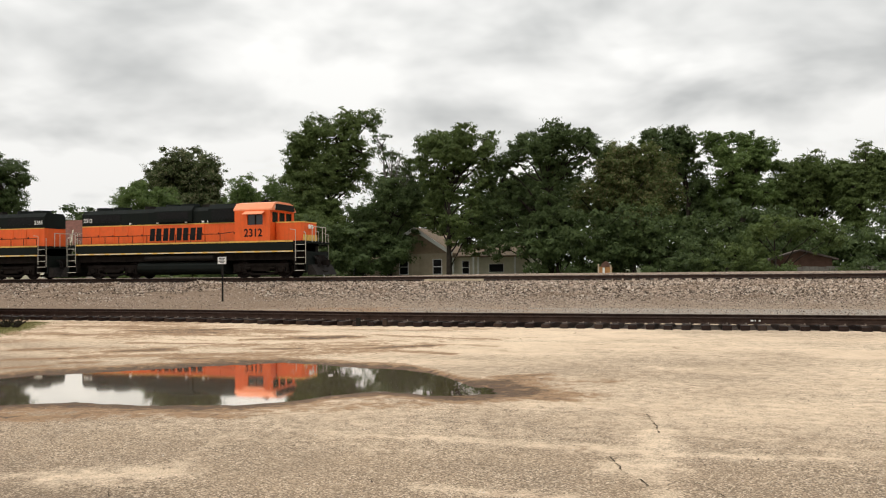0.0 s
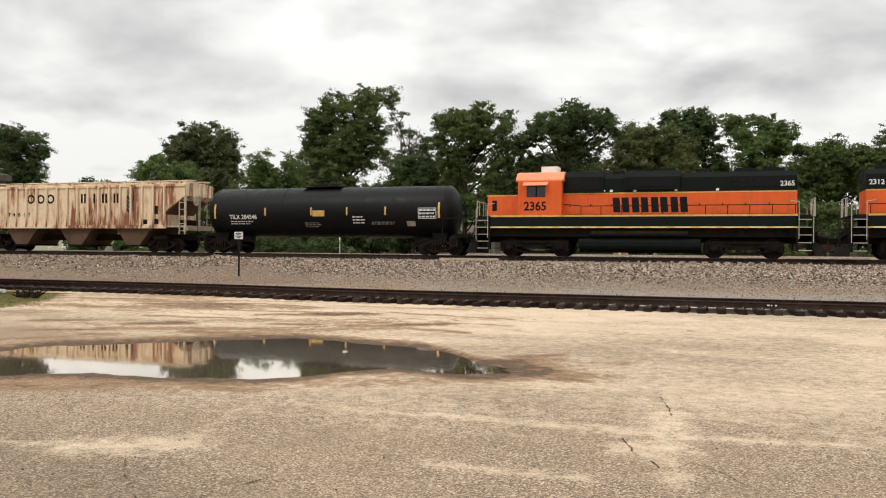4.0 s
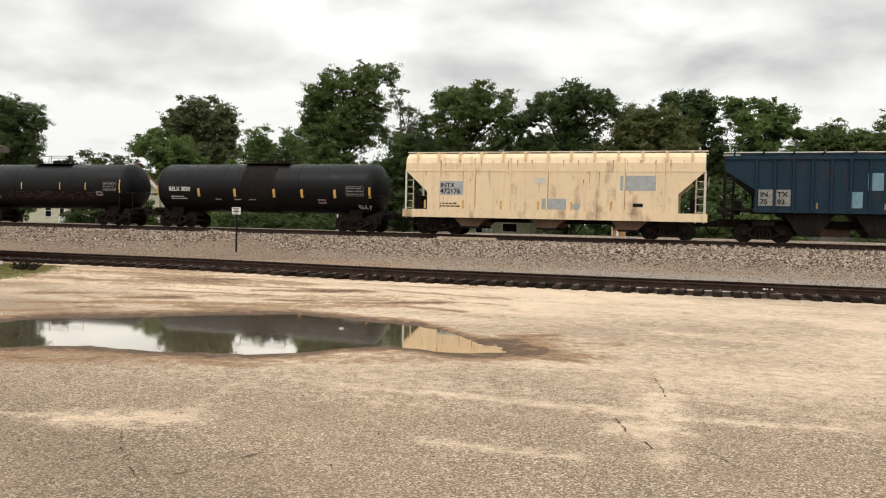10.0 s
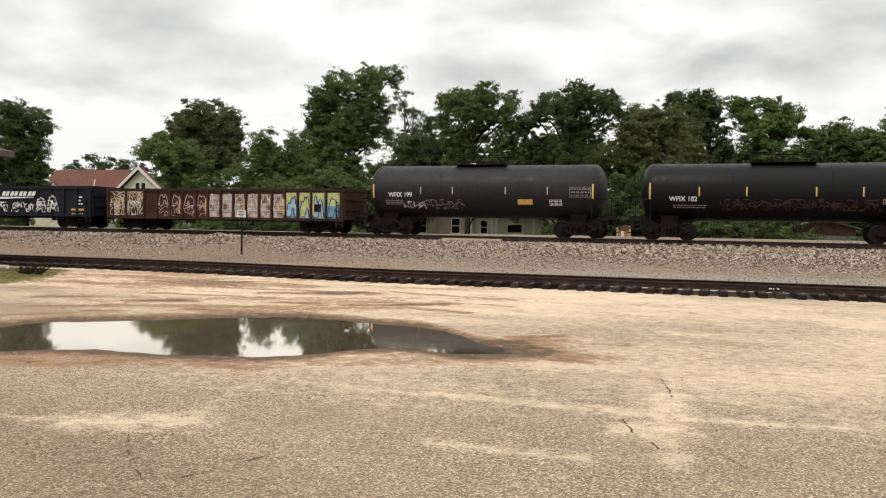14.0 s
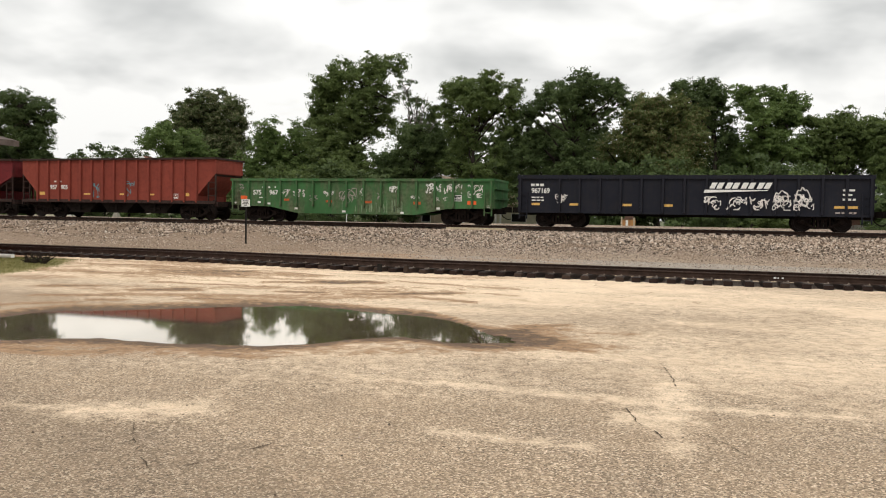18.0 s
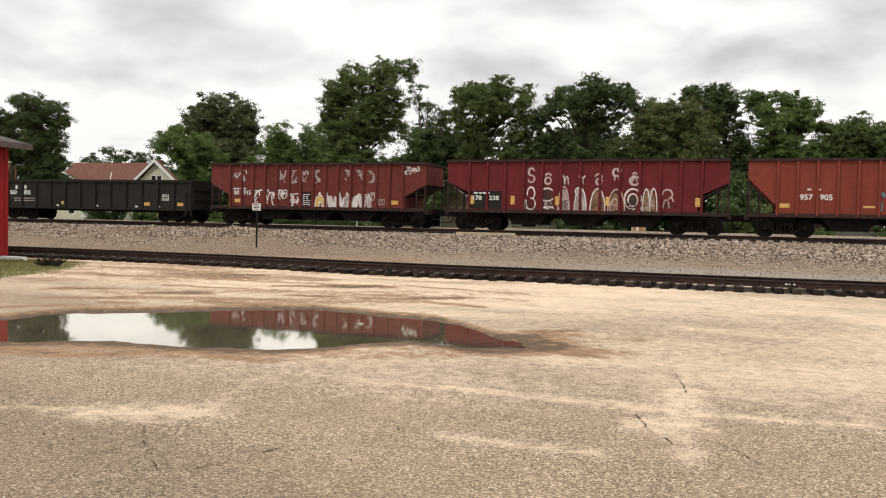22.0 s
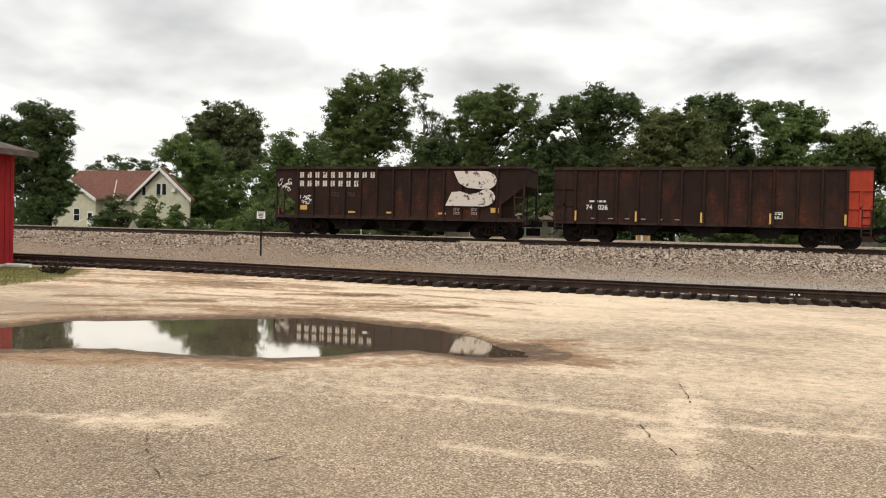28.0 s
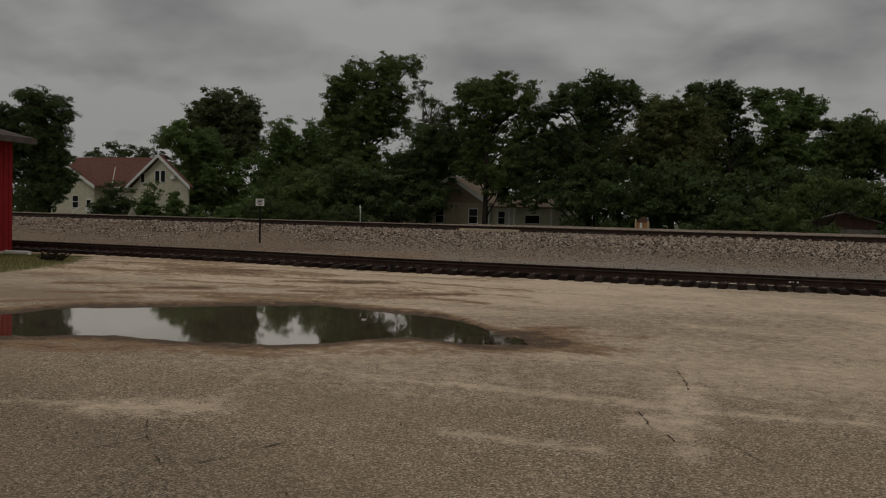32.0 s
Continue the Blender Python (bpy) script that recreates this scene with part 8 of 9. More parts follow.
reflectors(ob, (-6.72, -4.55, -2.45, -0.45, 1.3, 3.3, 5.9), 1.40, 1.85, 0.10, -1.5)
add_trucks(ob, (-6.1, 6.1))
add_couplers(ob, H + 0.15, 0.4)

# three black tank cars
DUSTY_WHITE = plain("dusty_white_stencil", (0.20, 0.185, 0.175), 0.75, 0, 0.35, 5, 0.05)
ob = tank_car("black tank car with a brown spill stain over its middle", -114.4, 7.5, R0, Z0, TANK_BLACK, 6.0, hatch=(-1.2, 1.2))
STAIN = paint("dried_spill", (0.017, 0.0135, 0.011), 0.7, (0.008, 0.007, 0.0065), 0.6, 0.9)
part("spill_stain", Geo().lathe_x([(-1.2, R0 + 0.004), (-1.1, R0 + 0.008), (0.9, R0 + 0.008), (1.0, R0 + 0.004)], 40, 0, Z0), STAIN, ob, "brown dried spill down the shell", None, True)
tank_marks(ob, R0, Z0, (-7.05, 7.05), 1.9, 2.5, 0.13)
tank_marks(ob, R0, Z0, (-4.12, -1.63, 1.0, 2.82, 4.9), 1.88, 2.36, 0.17)
words(ob, "RELX 3030", -6.2, 2.2, 0.25, WHITE, -R0 - 0.014, 0, "reporting_mark", 0.95)
bars(ob, -6.1, 1.72, 0.24, 2, 1.1, WHITE, -R0 - 0.014, seed=8)
framed(ob, 5.6, 6.7, 2.0, 2.55, DUSTY_WHITE, -R0 - 0.014, 2)
framed(ob, 3.8, 4.3, 1.55, 1.8, GHOST, -R0 - 0.014, 40, 2, "stencil_panel")
squiggle(ob, 6.3, 1.25, 0.8, 0.25, SPRAY, 4, 21, 0.025, -R0 - 0.014)
for x in (-3.0, -1.7, -0.7):
    plate(ob, "stencil_line", x, x + 0.45, 1.7, 1.76, GHOST, -R0 - 0.014)
wrap_marks(ob, R0, Z0)

ob = tank_car("black tank car with faint pink scrawl along its side", -130.41, 6.7, R0, Z0, TANK_BLACK, 5.2, hatch=(-1.1, 1.3))
tank_marks(ob, R0, Z0, (-6.13, 6.13), 2.05, 2.85, 0.10)
tank_marks(ob, R0, Z0, (-3.77, -1.57, 1.52, 3.53), 2.2, 2.65, 0.07)
words(ob, "WFIX 182", -5.2, 1.95, 0.24, WHITE, -R0 - 0.014, 0, "reporting_mark", 0.95)
bars(ob, -5.0, 1.62, 0.2, 2, 1.7, GHOST, -R0 - 0.014, seed=9)
squiggle(ob, -2.76, 1.55, 7.1, 0.50, PINK_SPRAY, 16, 22, 0.022, -R0 - 0.014)
framed(ob, 4.9, 5.9, 2.15, 2.7, DUSTY_WHITE, -R0 - 0.014, 3)
framed(ob, 4.35, 4.85, 1.85, 2.1, GHOST, -R0 - 0.014, 40, 2, "stencil_panel")
wrap_marks(ob, R0, Z0)

ob = tank_car("dusty grey-black tank car with white scrawls", -145.5, 6.65, R0, Z0, TANK_GREY, 5.3, hatch=(-1.3, 1.0))
tank_marks(ob, R0, Z0, (-6.1, 6.1), 2.05, 2.8, 0.10)
tank_marks(ob, R0, Z0, (-3.3, -1.47, 1.49, 3.74), 2.25, 2.65, 0.07, GHOST)
words(ob, "WFIX 199", -5.2, 2.1, 0.25, WHITE, -R0 - 0.014, 0, "reporting_mark", 0.95)
bars(ob, -5.4, 1.68, 0.3, 3, 1.3, GHOST, -R0 - 0.014, seed=10)
squiggle(ob, -4.35, 1.45, 1.3, 0.40, SPRAY, 5, 23, 0.022, -R0 - 0.014)
squiggle(ob, -3.0, 1.40, 2.2, 0.55, DUSTY_WHITE, 7, 24, 0.022, -R0 - 0.014)
plate(ob, "placard", 2.15, 2.95, 1.72, 2.0, YELLOW, -R0 - 0.014)
framed(ob, 3.85, 4.5, 1.68, 1.98, WHITE, -R0 - 0.014, 40, 2, "stencil_panel")
framed(ob, 4.9, 6.0, 2.1, 2.65, DUSTY_WHITE, -R0 - 0.014, 4)
wrap_marks(ob, R0, Z0)

# brown gondola covered in graffiti
xs = [-8.1, -6.75, -5.4, -4.45, -3.5, -2.6, -1.65, -0.8, 0.1, 0.95, 1.8, 2.7, 3.55, 4.4, 5.25, 6.1, 7.05, 8.1]
ob = gondola("low rusty brown gondola car covered in graffiti", -161.55, 8.17, 2.50, 0.76, None, OLD_BROWN, xs, DARK_CHORD, 6.3, True)
for k, (x, w) in enumerate(((-7.95, 1.15), (-6.62, 1.15))):
    squiggle(ob, x, 0.90, w, 1.42, CREAM_SPRAY, 15, 30 + k, 0.024, -1.54)
    squiggle(ob, x, 0.90, w, 0.85, SPRAY, 8, 36 + k, 0.022, -1.552)
for k, (x, w) in enumerate(((-4.38, 0.8), (-3.42, 0.75), (-2.52, 0.8), (-1.57, 0.72))):
    fat_tag(ob, x + 0.06, 1.5, w - 0.12, 0.72, None, PALE_PINK, 30 + k, -1.545, 0.026)
    squiggle(ob, x, 0.88, w, 0.75, PALE_PINK, 4, 33 + k, 0.02, -1.54)
for k, x in enumerate((-0.7, 0.2, 1.05, 1.92, 2.8, 3.66)):
    w = 0.70
    plate(ob, "painted_panel", x, x + w, 0.84, 2.2, STAINED, -1.50, label="stained cream sprayed panel")
    for q in range(4):
        plate(ob, "painted_ridge", x, x + w, 1.12 + q * 0.30, 1.19 + q * 0.30, STAINED, -1.535)
    fat_tag(ob, x + 0.02, 1.25, w - 0.04, 1.0, None, SPRAY, 40 + k, -1.55, 0.024)
for k, x in enumerate((4.5, 5.35, 6.2, 7.15)):
    plate(ob, "painted_panel", x, x + 0.75, 0.84, 1.55, (BLUE_SPRAY, ICE_SPRAY, ICE_SPRAY, BLUE_SPRAY)[k], -1.536, label="blue sprayed panel foot")
    plate(ob, "painted_panel", x, x + 0.75, 1.55, 2.3, LIME_SPRAY, -1.536, label="lime sprayed panel top")
    fat_tag(ob, x + 0.03, 0.9, 0.69, 1.25, (ICE_SPRAY, LIME_SPRAY, ICE_SPRAY, None)[k], NAVY_TAG, 50 + k, -1.545, 0.035)
plate(ob, "stencil_panel", 6.3, 6.75, 1.2, 1.65, BLACKPAINT, -1.545)
reflectors(ob, (-7.2, -2.75, -0.9, 1.75, 4.4, 6.3), 1.0, 1.9, 0.08, -1.64)

# blue-black gondola
xs = [x for x in steps_of(-8.3, 8.3, 17) if not -7.5 < x < -7.0]
ob = gondola("blue-black steel gondola car with a white emblem", -179.35, 8.40, 2.66, 0.82, None, GON_BLACK, xs, GON_BLACK, 6.3, chord=0.16)
words(ob, "967169", -7.72, 1.76, 0.26, WHITE, -1.50, 0, "road_number", 0.9)
bars(ob, -7.75, 2.12, 0.3, 1, 0.75, WHITE, -1.50, seed=11)
bars(ob, -7.7, 1.35, 0.3, 2, 0.85, WHITE, -1.50, seed=12)
squiggle(ob, -6.5, 1.25, 0.7, 0.45, SPRAY, 3, 60, 0.022, -1.52)
emblem_bars(ob, 1.15, 2.03, 0.29, 0.6, 4, WHITE, -1.634, 0.14, spacing=1.2, label="slanted white emblem bars")
part("emblem_swoosh", Geo().prism_y([(0.9, 1.82), (3.8, 1.93), (3.85, 1.97), (0.95, 1.97)], -1.645, -1.632), WHITE, ob, "white tapering emblem bar")
for k, (x, w, h) in enumerate(((0.95, 0.75, 0.60), (1.98, 0.9, 0.60), (3.0, 0.9, 0.60), (4.05, 0.8, 0.95), (5.0, 0.85, 1.05))):
    squiggle(ob, x, 1.02, w, h if k < 3 else h * 0.7, SPRAY, 6 if k < 3 else 9, 61 + k, 0.035, -1.645)
    if k > 2:
        fat_tag(ob, x + 0.05, 1.45, w - 0.15, h - 0.42, None, SPRAY, 66 + k, -1.645, 0.035)
bars(ob, 7.1, 1.5, 0.65, 3, 0.55, WHITE, -1.50, seed=13)
for x in (-7.7, -5.7, -3.0, -1.0, 6.75):
    plate(ob, "reflector", x, x + (0.45 if x < 6 else 1.0), 1.12, 1.24, YELLOW, -1.502)
bars(ob, 6.8, 0.88, 0.2, 1, 0.9, GHOST, -1.502, seed=14)

# green gondola with a deep belly
xs = [-7.95 + 15.9 * k / 15 for k in range(16)]
ob = gondola("weathered green gondola car with a deep fishbelly side", -197.2, 8.05, 2.47, 0.92, 0.50, GON_GREEN, xs, GON_GREEN, 6.2)
for text, x in (("575", -6.62), ("967", -5.52)):
    words(ob, text, x, 1.56, 0.27, WHITE, -1.51, 0, "road_number", 1.0)
bars(ob, -6.0, 1.95, 0.2, 1, 0.9, WHITE, -1.502, seed=15, gap=0.3)
for k, (x, z, w, h, mat, n, thick) in enumerate(((-7.75, 1.75, 0.6, 0.4, GHOST, 5, 0.016), (-4.85, 1.45, 0.7, 0.4, SPRAY, 6, 0.022), (-3.95, 1.45, 0.75, 0.4, SPRAY, 6, 0.02), (-2.9, 1.2, 0.5, 0.3, GHOST, 3, 0.018), (-2.0, 1.45, 0.65, 0.33, SPRAY, 6, 0.024), (-1.0, 1.05, 1.1, 0.9, GHOST, 8, 0.016), (0.3, 1.35, 0.22, 0.6, SPRAY, 2, 0.022), (1.35, 1.3, 0.3, 0.5, GHOST, 3, 0.018), (2.1, 1.75, 0.45, 0.3, WHITE, 9, 0.032), (3.35, 1.3, 0.5, 0.25, SPRAY, 4, 0.02), (4.25, 1.72, 0.85, 0.5, WHITE, 10, 0.026), (5.3, 1.68, 1.0, 0.5, SPRAY, 11, 0.024), (6.65, 1.5, 0.8, 0.65, SPRAY, 7, 0.024), (4.75, 1.25, 0.3, 0.25, SPRAY, 3, 0.018), (5.25, 1.25, 0.3, 0.25, SPRAY, 3, 0.018))):
    squiggle(ob, x, z, w, h, mat, n, 70 + k, thick, -1.51)
swirls(ob, [(-0.42, 1.25, 0.46, 0.62, 20, 170), (-0.42, 1.2, 0.3, 0.42, 10, 175)], GHOST, -1.509, 0.02)
rg = random.Random(15)
for k in range(26):
    x, w = rg.uniform(-0.9, 2.9), rg.uniform(0.02, 0.06)
    plate(ob, "faded_drip", x, x + w, rg.uniform(0.56, 0.66), rg.uniform(0.8, 1.35), LIME_DUST, -1.502, lift=0.004)
for x, z, w, h in ((-4.55, 1.2, 0.34, 0.13), (-1.85, 1.14, 0.40, 0.12), (0.42, 1.12, 0.60, 0.13), (3.5, 1.08, 0.45, 0.15)):
    plate(ob, "rusty_orange_patch", x, x + w, z, z + h, RUST_PATCH, -1.502, label="flaking orange paint patch")
for x, z in ((-7.45, 1.28), (6.62, 1.1)):
    plate(ob, "reflector", x, x + 0.5, z, z + 0.2, ORANGE, -1.502, label="orange square reflector")
plate(ob, "stencil_panel", 5.78, 6.3, 1.28, 1.6, WHITE, -1.502)
plate(ob, "stencil_panel", 5.82, 6.26, 1.32, 1.56, BLACKPAINT, -1.512)
words(ob, "HM", 5.88, 1.36, 0.16, WHITE, -1.522, 0, "stencil_letters", 1.1)
for x, z in ((-7.95, 1.0), (-6.3, 1.06), (-5.65, 0.98), (-3.85, 0.72), (-0.8, 0.58), (2.75, 0.55), (4.85, 0.82), (7.7, 0.95)):
    plate(ob, "white_mark", x, x + 0.2, z, z + 0.11, WHITE, -1.502)
bars(ob, -6.2, 1.36, 0.12, 1, 0.5, WHITE, -1.502, seed=25)

# red oxide open hopper
ob = open_hopper("red oxide open hopper car with upright ribs", -213.85, 7.42, 3.73, 1.12, 2.80, 1.45, 1.32, RED_OXIDE, steps_of(-6.1, 6.1, 15), DARK_CHORD)
for text, x in (("957", -5.12), ("905", -4.25)):
    words(ob, text, x, 1.80, 0.27, WHITE, -1.475, 0, "road_number", 1.0)
bars(ob, -4.8, 2.25, 0.2, 1, 0.8, WHITE, -1.462, seed=16, gap=0.25)
for x in (-6.0, 5.1):
    plate(ob, "reflector", x, x + 0.45, 1.42, 1.62, YELLOW, -1.462)
for x in (-2.4, 0.4, 2.5):
    plate(ob, "reflector", x, x + 0.5, 1.45, 1.55, YELLOW, -1.462)
squiggle(ob, -1.8, 1.3, 0.6, 0.85, TEAL_SPRAY, 4, 80, 0.03, -1.468)
squiggle(ob, 0.9, 1.4, 0.6, 0.9, TEAL_SPRAY, 4, 81, 0.03, -1.468)
framed(ob, 4.3, 4.75, 1.25, 1.55, WHITE, -1.462, 40, 2, "stencil_panel")

# deep red open hopper with large faded lettering and graffiti
ob = open_hopper("deep red open hopper car with pale graffiti figures", -229.4, 7.27, 3.74, 1.10, 2.60, 1.90, 1.45, DEEP_RED, steps_of(-6.0, 6.0, 13), DARK_CHORD)
plate(ob, "dark_panel", -6.0, -4.2, 1.16, 2.10, DARK_BROWN, -1.462, label="dark repainted panel")
for text, x in (("178", -5.85), ("338", -4.9)):
    words(ob, text, x, 1.62, 0.24, WHITE, -1.48, 0, "road_number", 1.1)
bars(ob, -5.75, 1.95, 0.2, 1, 1.3, WHITE, -1.472, seed=17)
for k in range(7):
    c = -2.6 + k * 0.89
    tall = 0.14 if k in (0, 5) else 0.0
    heads = ([(c, 2.98, 0.16, 0.20, 10, 270), (c, 2.62, 0.17, 0.18, 90, -170)],
             [(c, 2.66, 0.17, 0.18, 0, 360), (c + 0.02, 2.93, 0.14, 0.10, -20, 200)],
             [(c - 0.1, 2.48, 0.09, 0.46, 0, 180), (c + 0.1, 2.48, 0.09, 0.40, 0, 180)],
             [(c, 2.9, 0.15, 0.10, 150, 390), (c, 2.5, 0.07, 0.36, 0, 180)],
             [(c, 2.62, 0.16, 0.17, 0, 330), (c - 0.03, 2.88, 0.17, 0.13, -60, 190)],
             [(c - 0.05, 2.95, 0.16, 0.20, 60, 300), (c, 2.55, 0.12, 0.24, -20, 180), (c + 0.12, 3.08, 0.1, 0.08, 0, 360)],
             [(c, 2.68, 0.25, 0.23, 0, 360), (c, 2.7, 0.10, 0.12, -40, 220), (c, 2.98, 0.1, 0.1, 0, 180)])[k]
    swirls(ob, [(a, z + tall, rx, rz, a0, a1) for a, z, rx, rz, a0, a1 in heads], PALE_PINK, -1.475, 0.05)
    swirls(ob, [(a + 0.015, z + tall + 0.01, rx * 0.8, rz * 0.85, a0, a1) for a, z, rx, rz, a0, a1 in heads[:1]], SPRAY, -1.482, 0.018)
feet = {0: ([(0, 2.0, 0.2, 0.32, -60, 200), (0, 1.45, 0.24, 0.30, 100, -150), (-0.28, 1.16, 0.06, 0.5, 0, 180)], None, None),
        1: ([(0, 2.05, 0.3, 0.22, 20, 170), (0, 1.75, 0.3, 0.14, 180, 360), (0, 1.38, 0.3, 0.14, 170, 350), (0.05, 1.2, 0.3, 0.1, 0, 180)], BROWN_TAG, None),
        2: ([(0, 1.14, 0.30, 1.22, 0, 180), (0.02, 1.14, 0.16, 0.9, 0, 180)], GHOST, None),
        3: ([(0, 1.14, 0.31, 1.15, 0, 180), (0.06, 1.14, 0.14, 0.62, 0, 180), (-0.1, 2.1, 0.16, 0.2, 0, 220)], GHOST, None),
        4: ([(0.02, 1.14, 0.38, 1.12, 0, 180)], TAN_SPRAY, None),
        5: ([(0.1, 1.14, 0.42, 1.10, 0, 180), (0.02, 1.14, 0.24, 0.62, 0, 180)], BROWN_TAG, TAN_SPRAY),
        6: ([(0.05, 1.75, 0.42, 0.52, -30, 290), (0.05, 1.70, 0.24, 0.32, 0, 360), (0.2, 1.3, 0.25, 0.22, -90, 60)], None, BROWN_TAG),
        7: ([(-0.16, 1.14, 0.18, 1.12, 0, 180), (0.2, 1.14, 0.18, 1.15, 0, 180)], TAN_SPRAY, None),
        8: ([(0, 2.0, 0.24, 0.24, -80, 190), (-0.05, 1.3, 0.14, 0.42, 0, 180), (0.12, 1.5, 0.2, 0.36, 20, 100)], None, None)}
for k, (rings, fill, core) in feet.items():
    c = -2.6 + k * 0.87
    rings = [(c + a, z, rx, rz, a0, a1) for a, z, rx, rz, a0, a1 in rings]
    if fill:
        swirls(ob, [(c, 1.14, 0.32, 1.1, 0, 180)], fill, -1.468, fill=True)
    if core:
        swirls(ob, [(c + 0.04, 1.2, 0.24, 0.85, 0, 180)], core, -1.472, fill=True)
    swirls(ob, rings, (SPRAY, SPRAY, PALE_PINK)[k % 3], -1.478, 0.044)
    squiggle(ob, c - 0.26, 1.15, 0.5, 0.5, (BROWN_TAG, PALE_PINK)[k % 2], 2, 300 + k, 0.02, -1.486)
for x in (-5.95, -3.7, -1.3, 1.3, 5.7):
    plate(ob, "reflector", x, x + 0.22, 1.4, 1.85, YELLOW, -1.474)

# brown-red open hopper
ob = open_hopper("brown-red open hopper car with graffiti along its foot", -244.89, 6.95, 3.62, 1.08, 2.42, 1.75, 1.25, BROWN_RED, steps_of(-5.6, 5.6, 15), DARK_CHORD, 5.3, (-2.7, 0, 2.7))
for text, x in (("80", -5.35), ("915", -4.7)):
    words(ob, text, x, 1.78, 0.25, WHITE, -1.48, 0, "road_number", 1.0)
bars(ob, -5.4, 2.08, 0.22, 1, 1.1, WHITE, -1.47, seed=18)
plate(ob, "notice_panel", -0.72, -0.15, 1.15, 1.95, BLACKPAINT, -1.47)
bars(ob, -0.68, 1.2, 0.7, 6, 0.5, WHITE, -1.479, seed=19)
for k in range(7):
    squiggle(ob, -2.2 + k * 0.75 + (1.2 if k > 3 else 0), 2.5, 0.35, 0.7, GHOST, 3, 110 + k, 0.05, -1.47)
for k, x in enumerate((-4.0, -3.2, -2.3, -1.6)):
    squiggle(ob, x, 1.15, 0.6, 0.9, SPRAY, 4, 120 + k, 0.06, -1.475)
for k in range(6):
    fat_tag(ob, 0.1 + k * 0.6, 1.1, 0.58, 0.85, (YELLOW, SPRAY, SPRAY, GHOST, SPRAY, GHOST)[k], SPRAY, 130 + k, -1.475, 0.04)
squiggle(ob, 3.3, 1.4, 0.6, 0.55, SPRAY, 4, 140, 0.025, -1.475)
squiggle(ob, -5.4, 2.6, 0.9, 0.6, SPRAY, 4, 141, 0.025, -1.475)
squiggle(ob, 5.7, 3.0, 0.9, 0.4, SPRAY, 4, 142, 0.03, -1.475)
for x in (-5.3, 4.9):
    plate(ob, "reflector", x, x + 0.42, 1.30, 1.52, YELLOW, -1.47)
framed(ob, 4.1, 4.5, 1.25, 1.6, GHOST, -1.468, 40, 2, "stencil_panel")

# dark brown gondola
ob = gondola("dark brown steel gondola car with white stencils", -261.19, 8.0, 2.60, 0.82, None, DARK_BROWN, steps_of(-7.9, 7.9, 14), DARK_BROWN, 6.2)
for text, x in (("560", -6.58), ("892", -5.38)):
    words(ob, text, x, 1.64, 0.28, WHITE, -1.51, 0, "road_number", 1.0)
for x in (-6.1, -5.33):
    plate(ob, "reporting_mark", x, x + 0.17, 2.0, 2.24, WHITE, -1.502)
bars(ob, -6.2, 1.2, 0.3, 2, 1.8, GHOST, -1.502, seed=21)
framed(ob, 5.75, 6.25, 1.35, 1.72, WHITE, -1.502, 31, 2, "stencil_panel")
for x in (-7.2, -2.2, 4.4, 6.9):
    plate(ob, "reflector", x, x + 0.42, 1.02, 1.22, YELLOW, -1.502)
for x in (-7.6, -2.6, 0.6, 3.7, 5.4):
    plate(ob, "white_mark", x, x + 0.2, 0.9, 1.0, WHITE, -1.502)

# short rusted covered hopper
ob = covered_hopper("short covered hopper car almost wholly rusted orange", -275.68, 5.2, 3.82, 4.02, 1.10, 3.45, 0.62, RUST_SKIN, NAVY_DARK, steps_of(-3.84, 3.84, 9), PALE, RUST_IRON, RUST_PALE, (-1.5, 1.5), 3.9, 2.0, (-4.55, 4.6), 0.58, NAVY_DARK)
ladder(ob, 4.98, -1.50, 0.7, 3.85, 0.40, 8, RUST_PALE)
for x, top in ((-3.84, 1.95), (-1.35, 1.55), (1.38, 1.55), (3.84, 1.95)):
    reflectors(ob, (x,), 1.14, top, 0.09, -1.62)
for a in range(0, 360, 30):
    part("graffiti_ray", Geo().box(0.12, 0.46, -0.004, 0.0, -0.03, 0.03), PALE_PINK, ob, "", pose(-0.06, -1.492, 1.62) @ Matrix.Rotation(math.radians(a), 4, "Y"))
squiggle(ob, -0.9, 1.15, 1.6, 0.45, PALE_PINK, 12, 150, 0.024, -1.49)
squiggle(ob, -2.75, 1.2, 0.7, 0.5, PALE_PINK, 8, 151, 0.024, -1.49)
squiggle(ob, 2.0, 1.13, 1.7, 0.2, PALE_PINK, 8, 152, 0.02, -1.49)

# sooty brown high-sided car with a red end
ob = gondola("sooty brown high-sided hopper car with a bright red end panel", -289.5, 7.45, 3.82, 1.02, None, COAL_BROWN, steps_of(-6.35, 6.35, 13), DARK_CHORD, 5.8)
for s, mat in ((-1, COAL_BROWN), (1, BRIGHT_RED)):
    a, b = sorted((s * 6.42, s * 7.42))
    part("end_panel", Geo().box(a, b, -1.53, -1.50, 1.02, 3.72), mat, ob, "bright red end panel" if s > 0 else "")
    for z in (1.9, 2.75):
        part("end_rail", Geo().box(a, b, -1.60, -1.53, z - 0.05, z + 0.05), mat, ob)
    part("end_stile", Geo().box((a + b) / 2 - 0.05, (a + b) / 2 + 0.05, -1.60, -1.53, 1.02, 2.7), mat, ob)
for x in (-3.0, 0.0, 3.0):
    hopper_bay(ob, x, 2.2, 0.8, 0.95, 0.48, NAVY_DARK, 1.2)
for text, x in (("74", -5.8), ("026", -5.18)):
    words(ob, text, x, 1.68, 0.24, WHITE, -1.51, 0, "road_number", 1.0)
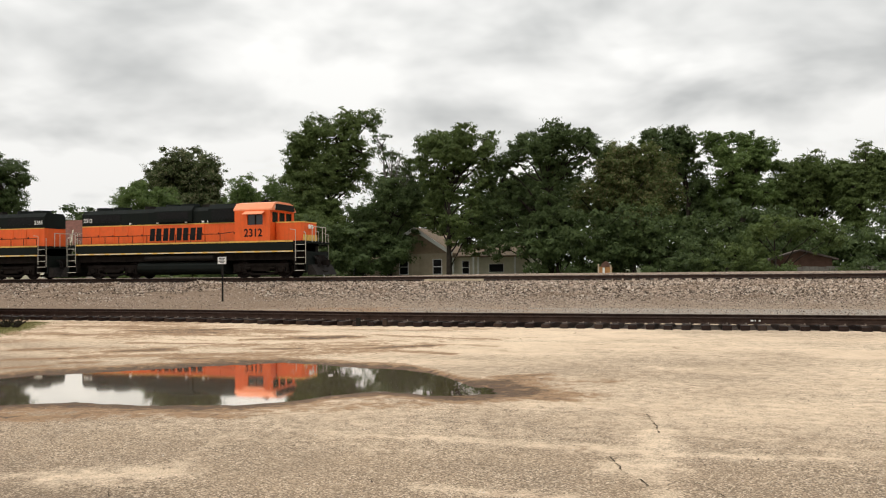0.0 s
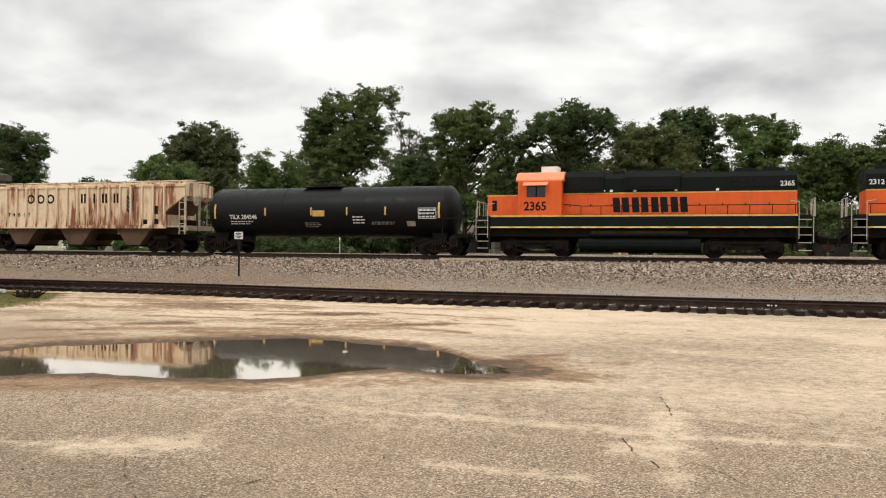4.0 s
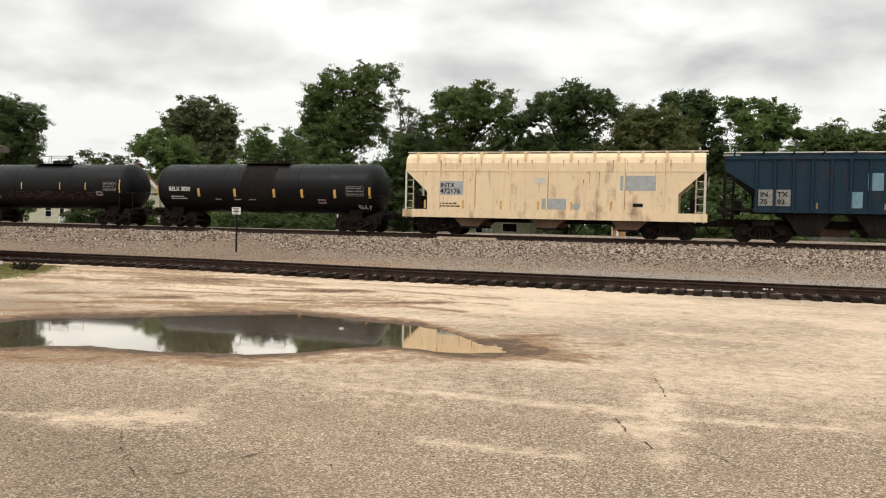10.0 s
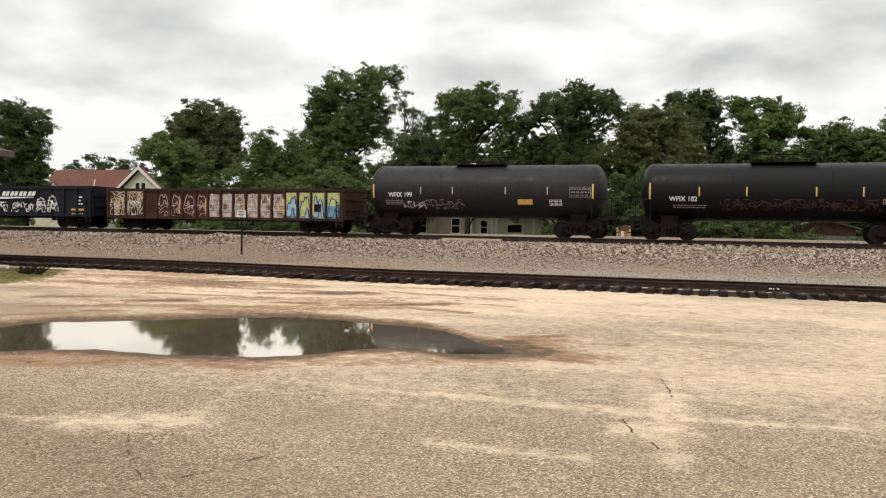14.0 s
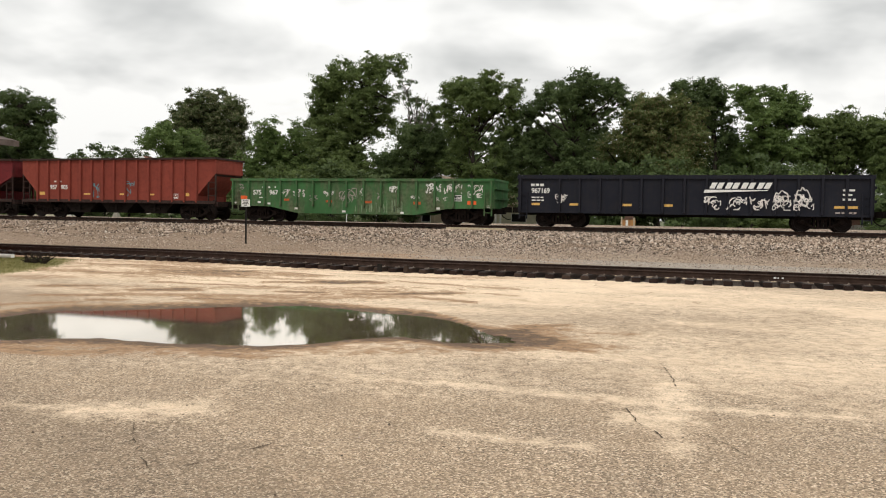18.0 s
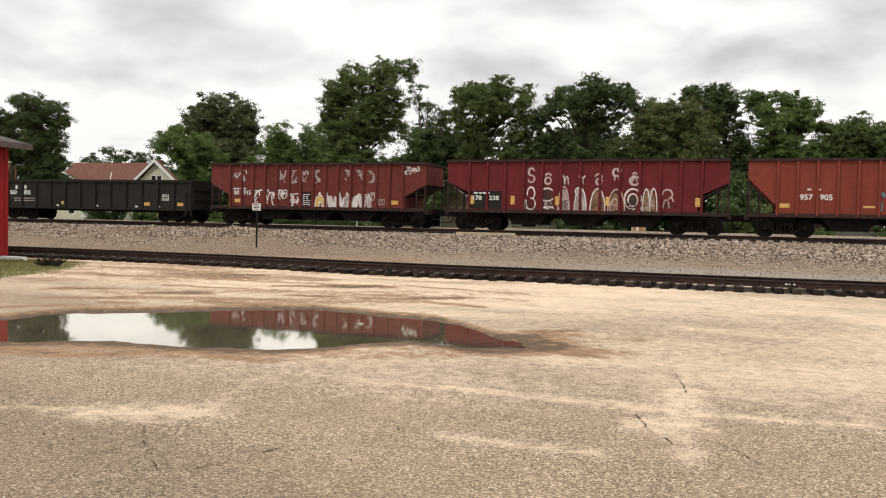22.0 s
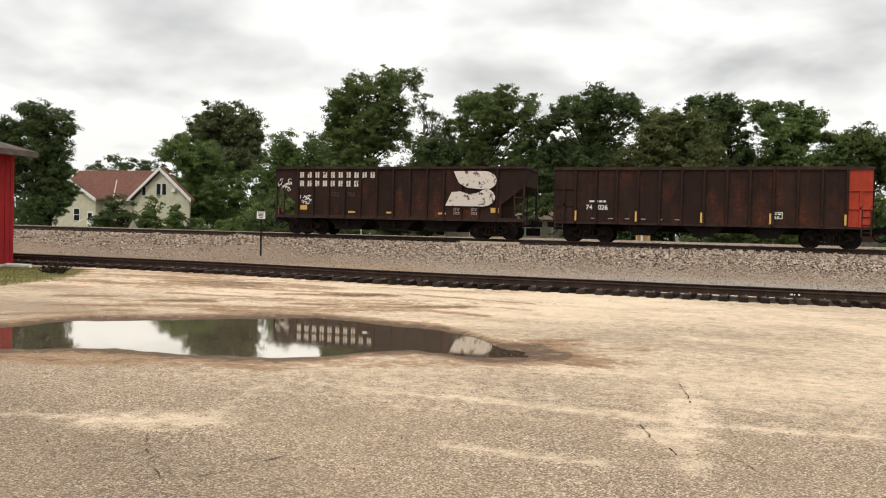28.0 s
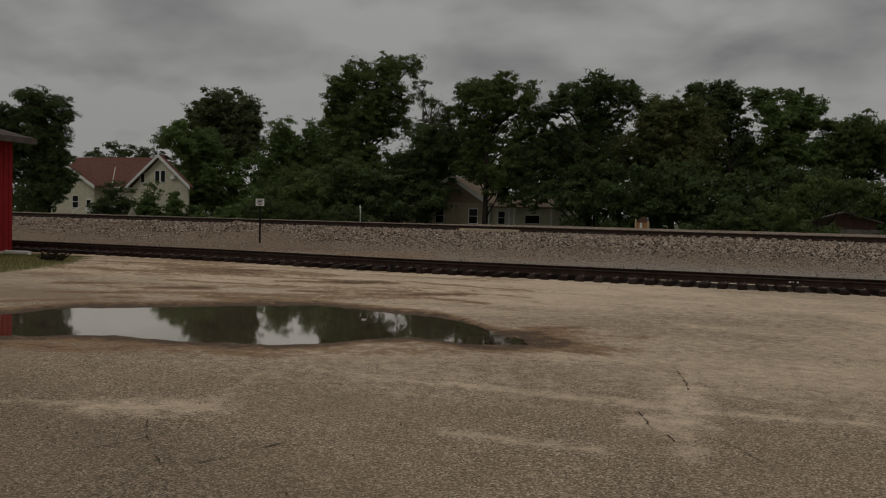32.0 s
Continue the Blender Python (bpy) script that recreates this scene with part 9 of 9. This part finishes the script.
bars(ob, -5.62, 2.05, 0.22, 1, 1.0, WHITE, -1.502, seed=23)
framed(ob, 3.15, 3.6, 1.35, 1.68, WHITE, -1.502, 32, 2, "stencil_panel")
reflectors(ob, (-6.3, -3.25, -0.1, 3.05, 6.3), 1.1, 1.6, 0.09, -1.64)
bars(ob, -5.5, 1.2, 0.12, 1, 4.5, GHOST, -1.502, seed=24, gap=0.6)

# last car: sooty hopper with a large white emblem
ob = open_hopper("sooty brown open hopper car with a big white emblem", -306.12, 7.55, 3.87, 1.10, 2.85, 1.85, 1.30, COAL_BROWN, steps_of(-6.05, 6.05, 13), DARK_CHORD)
for z, count in ((3.28, 10), (2.78, 8)):
    emblem_bars(ob, -5.95, z, 0.33, 0.27, count, FLAKED, -1.466, spacing=1.86, label="white painted bars")
lobe_hi = [(5.35 + 0.68 * math.cos(a), 3.14 + 0.50 * math.sin(a)) for a in (math.radians(d) for d in range(-75, 91, 15))]
lobe_lo = [(5.25 + 0.72 * math.cos(a), 2.24 + 0.50 * math.sin(a)) for a in (math.radians(d) for d in range(-90, 76, 15))]
g = Geo()
g.prism_y([(4.4, 2.75), (5.0, 2.68)] + lobe_hi + [(4.35, 3.64), (3.6, 3.64), (3.9, 3.0)], -1.612, -1.602)
g.prism_y([(3.15, 1.76)] + lobe_lo + [(5.05, 2.5), (4.5, 2.38), (4.0, 2.55), (3.5, 2.5)], -1.612, -1.602)
part("emblem", g, FLAKED, ob, "big white flaking emblem shapes")
for text, x in (("522", -3.9), ("753", -2.88)):
    words(ob, text, x, 2.22, 0.24, PINK_SPRAY, -1.475, 0, "road_number", 1.0)
squiggle(ob, -5.9, 1.75, 0.8, 0.5, SPRAY, 5, 160, 0.03, -1.468)
squiggle(ob, -7.4, 2.5, 0.9, 0.7, SPRAY, 6, 161, 0.035, -1.468)
for x in (-5.9, 5.7):
    plate(ob, "reflector", x, x + 0.45, 1.42, 1.68, YELLOW, -1.466)
for x in (-2.8, -0.4, 2.7):
    plate(ob, "reflector", x, x + 0.45, 1.28, 1.38, YELLOW, -1.466)
for x in (3.6, 4.6):
    framed(ob, x, x + 0.4, 1.3, 1.65, GHOST, -1.466, 40, 2, "stencil_panel")
part("end_marker", Geo().box(-8.02, -7.9, -0.47, -0.23, 1.0, 1.55).tube((-7.96, -0.35, 1.55), (-7.96, -0.35, 1.8), 0.025), RED_OXIDE, ob, "red end-of-train marker")

# ---- sleepers, piece by piece ----
rt = random.Random(4)
SIDE_TIES = [tie_mesh("tie", 2.6, 0.23, 0.20, m, k) for k, m in enumerate((TIE, TIE, TIE, TIE_OLD))]
x = -34.0
while x < 9.0:
    y = float(side_track_y(np.float64(x)))
    slope = float(side_track_y(np.float64(x + 0.5)) - side_track_y(np.float64(x - 0.5)))
    part("tie", rt.choice(SIDE_TIES), None, side_track, "", pose(x + rt.uniform(-0.03, 0.03), y + rt.uniform(-0.07, 0.05), 0.128 + rt.uniform(-0.012, 0.006), 0, 0, math.degrees(math.atan(slope)) + rt.uniform(-1.5, 1.5)))
    x += 0.482
PLATE = Geo().box(-0.075, 0.075, -0.17, 0.17, 0.0, 0.016, None, 0.004).tube((0.05, -0.12, 0.01), (0.05, -0.12, 0.05), 0.016, 0.016, 6).tube((-0.05, 0.11, 0.01), (-0.05, 0.11, 0.05), 0.016, 0.016, 6).mesh("tie_plate", TIE_STEEL)
x = -34.0 + 0.482 * 4
while x < 9.0:
    y = float(side_track_y(np.float64(x)))
    part("tie_plate", PLATE, None, side_track, "", pose(x, y - 0.755, 0.126, 0, 0, rt.uniform(-2, 2)))
    x += 0.482
MAIN_TIES = [tie_mesh("tie", 2.6, 0.23, 0.18, m, k + 9) for k, m in enumerate((TIE_OLD, TIE))]
for k in range(112):
    part("tie", MAIN_TIES[k % 2], None, main_track, "", pose(-48 + k * 0.55, TRACK_Y, 1.125 + rt.uniform(-0.01, 0.008), 0, 0, rt.uniform(-1, 1)))


# ---- what moves ----
# how far the train runs ahead of an even speed
PACE = ((0, 0.22), (2, 0), (6, 0), (12, 0), (18, 0), (25, 0), (28, -0.32), (30, -0.62), (32, -0.95))


def motions():
    """The train rolls through at a steady speed and its wheels turn."""
    for ob, offset, turn in TRAIN:
        walk(ob, [(t, pose(NOSE + offset + SPEED * t + lag, TRACK_Y, RAIL_Z, 0, 0, turn)) for t, lag in PACE])
    step = 1 / FPS
    ticks = [k * step for k in range(32 * FPS + 1)]
    for wheel, x, r, spin in WHEELS:
        rate = math.degrees(SPEED / r) * spin
        walk(wheel, [(t, pose(x, 0, r, 0, (rate * t) % 360, 0)) for t in ticks])


motions()
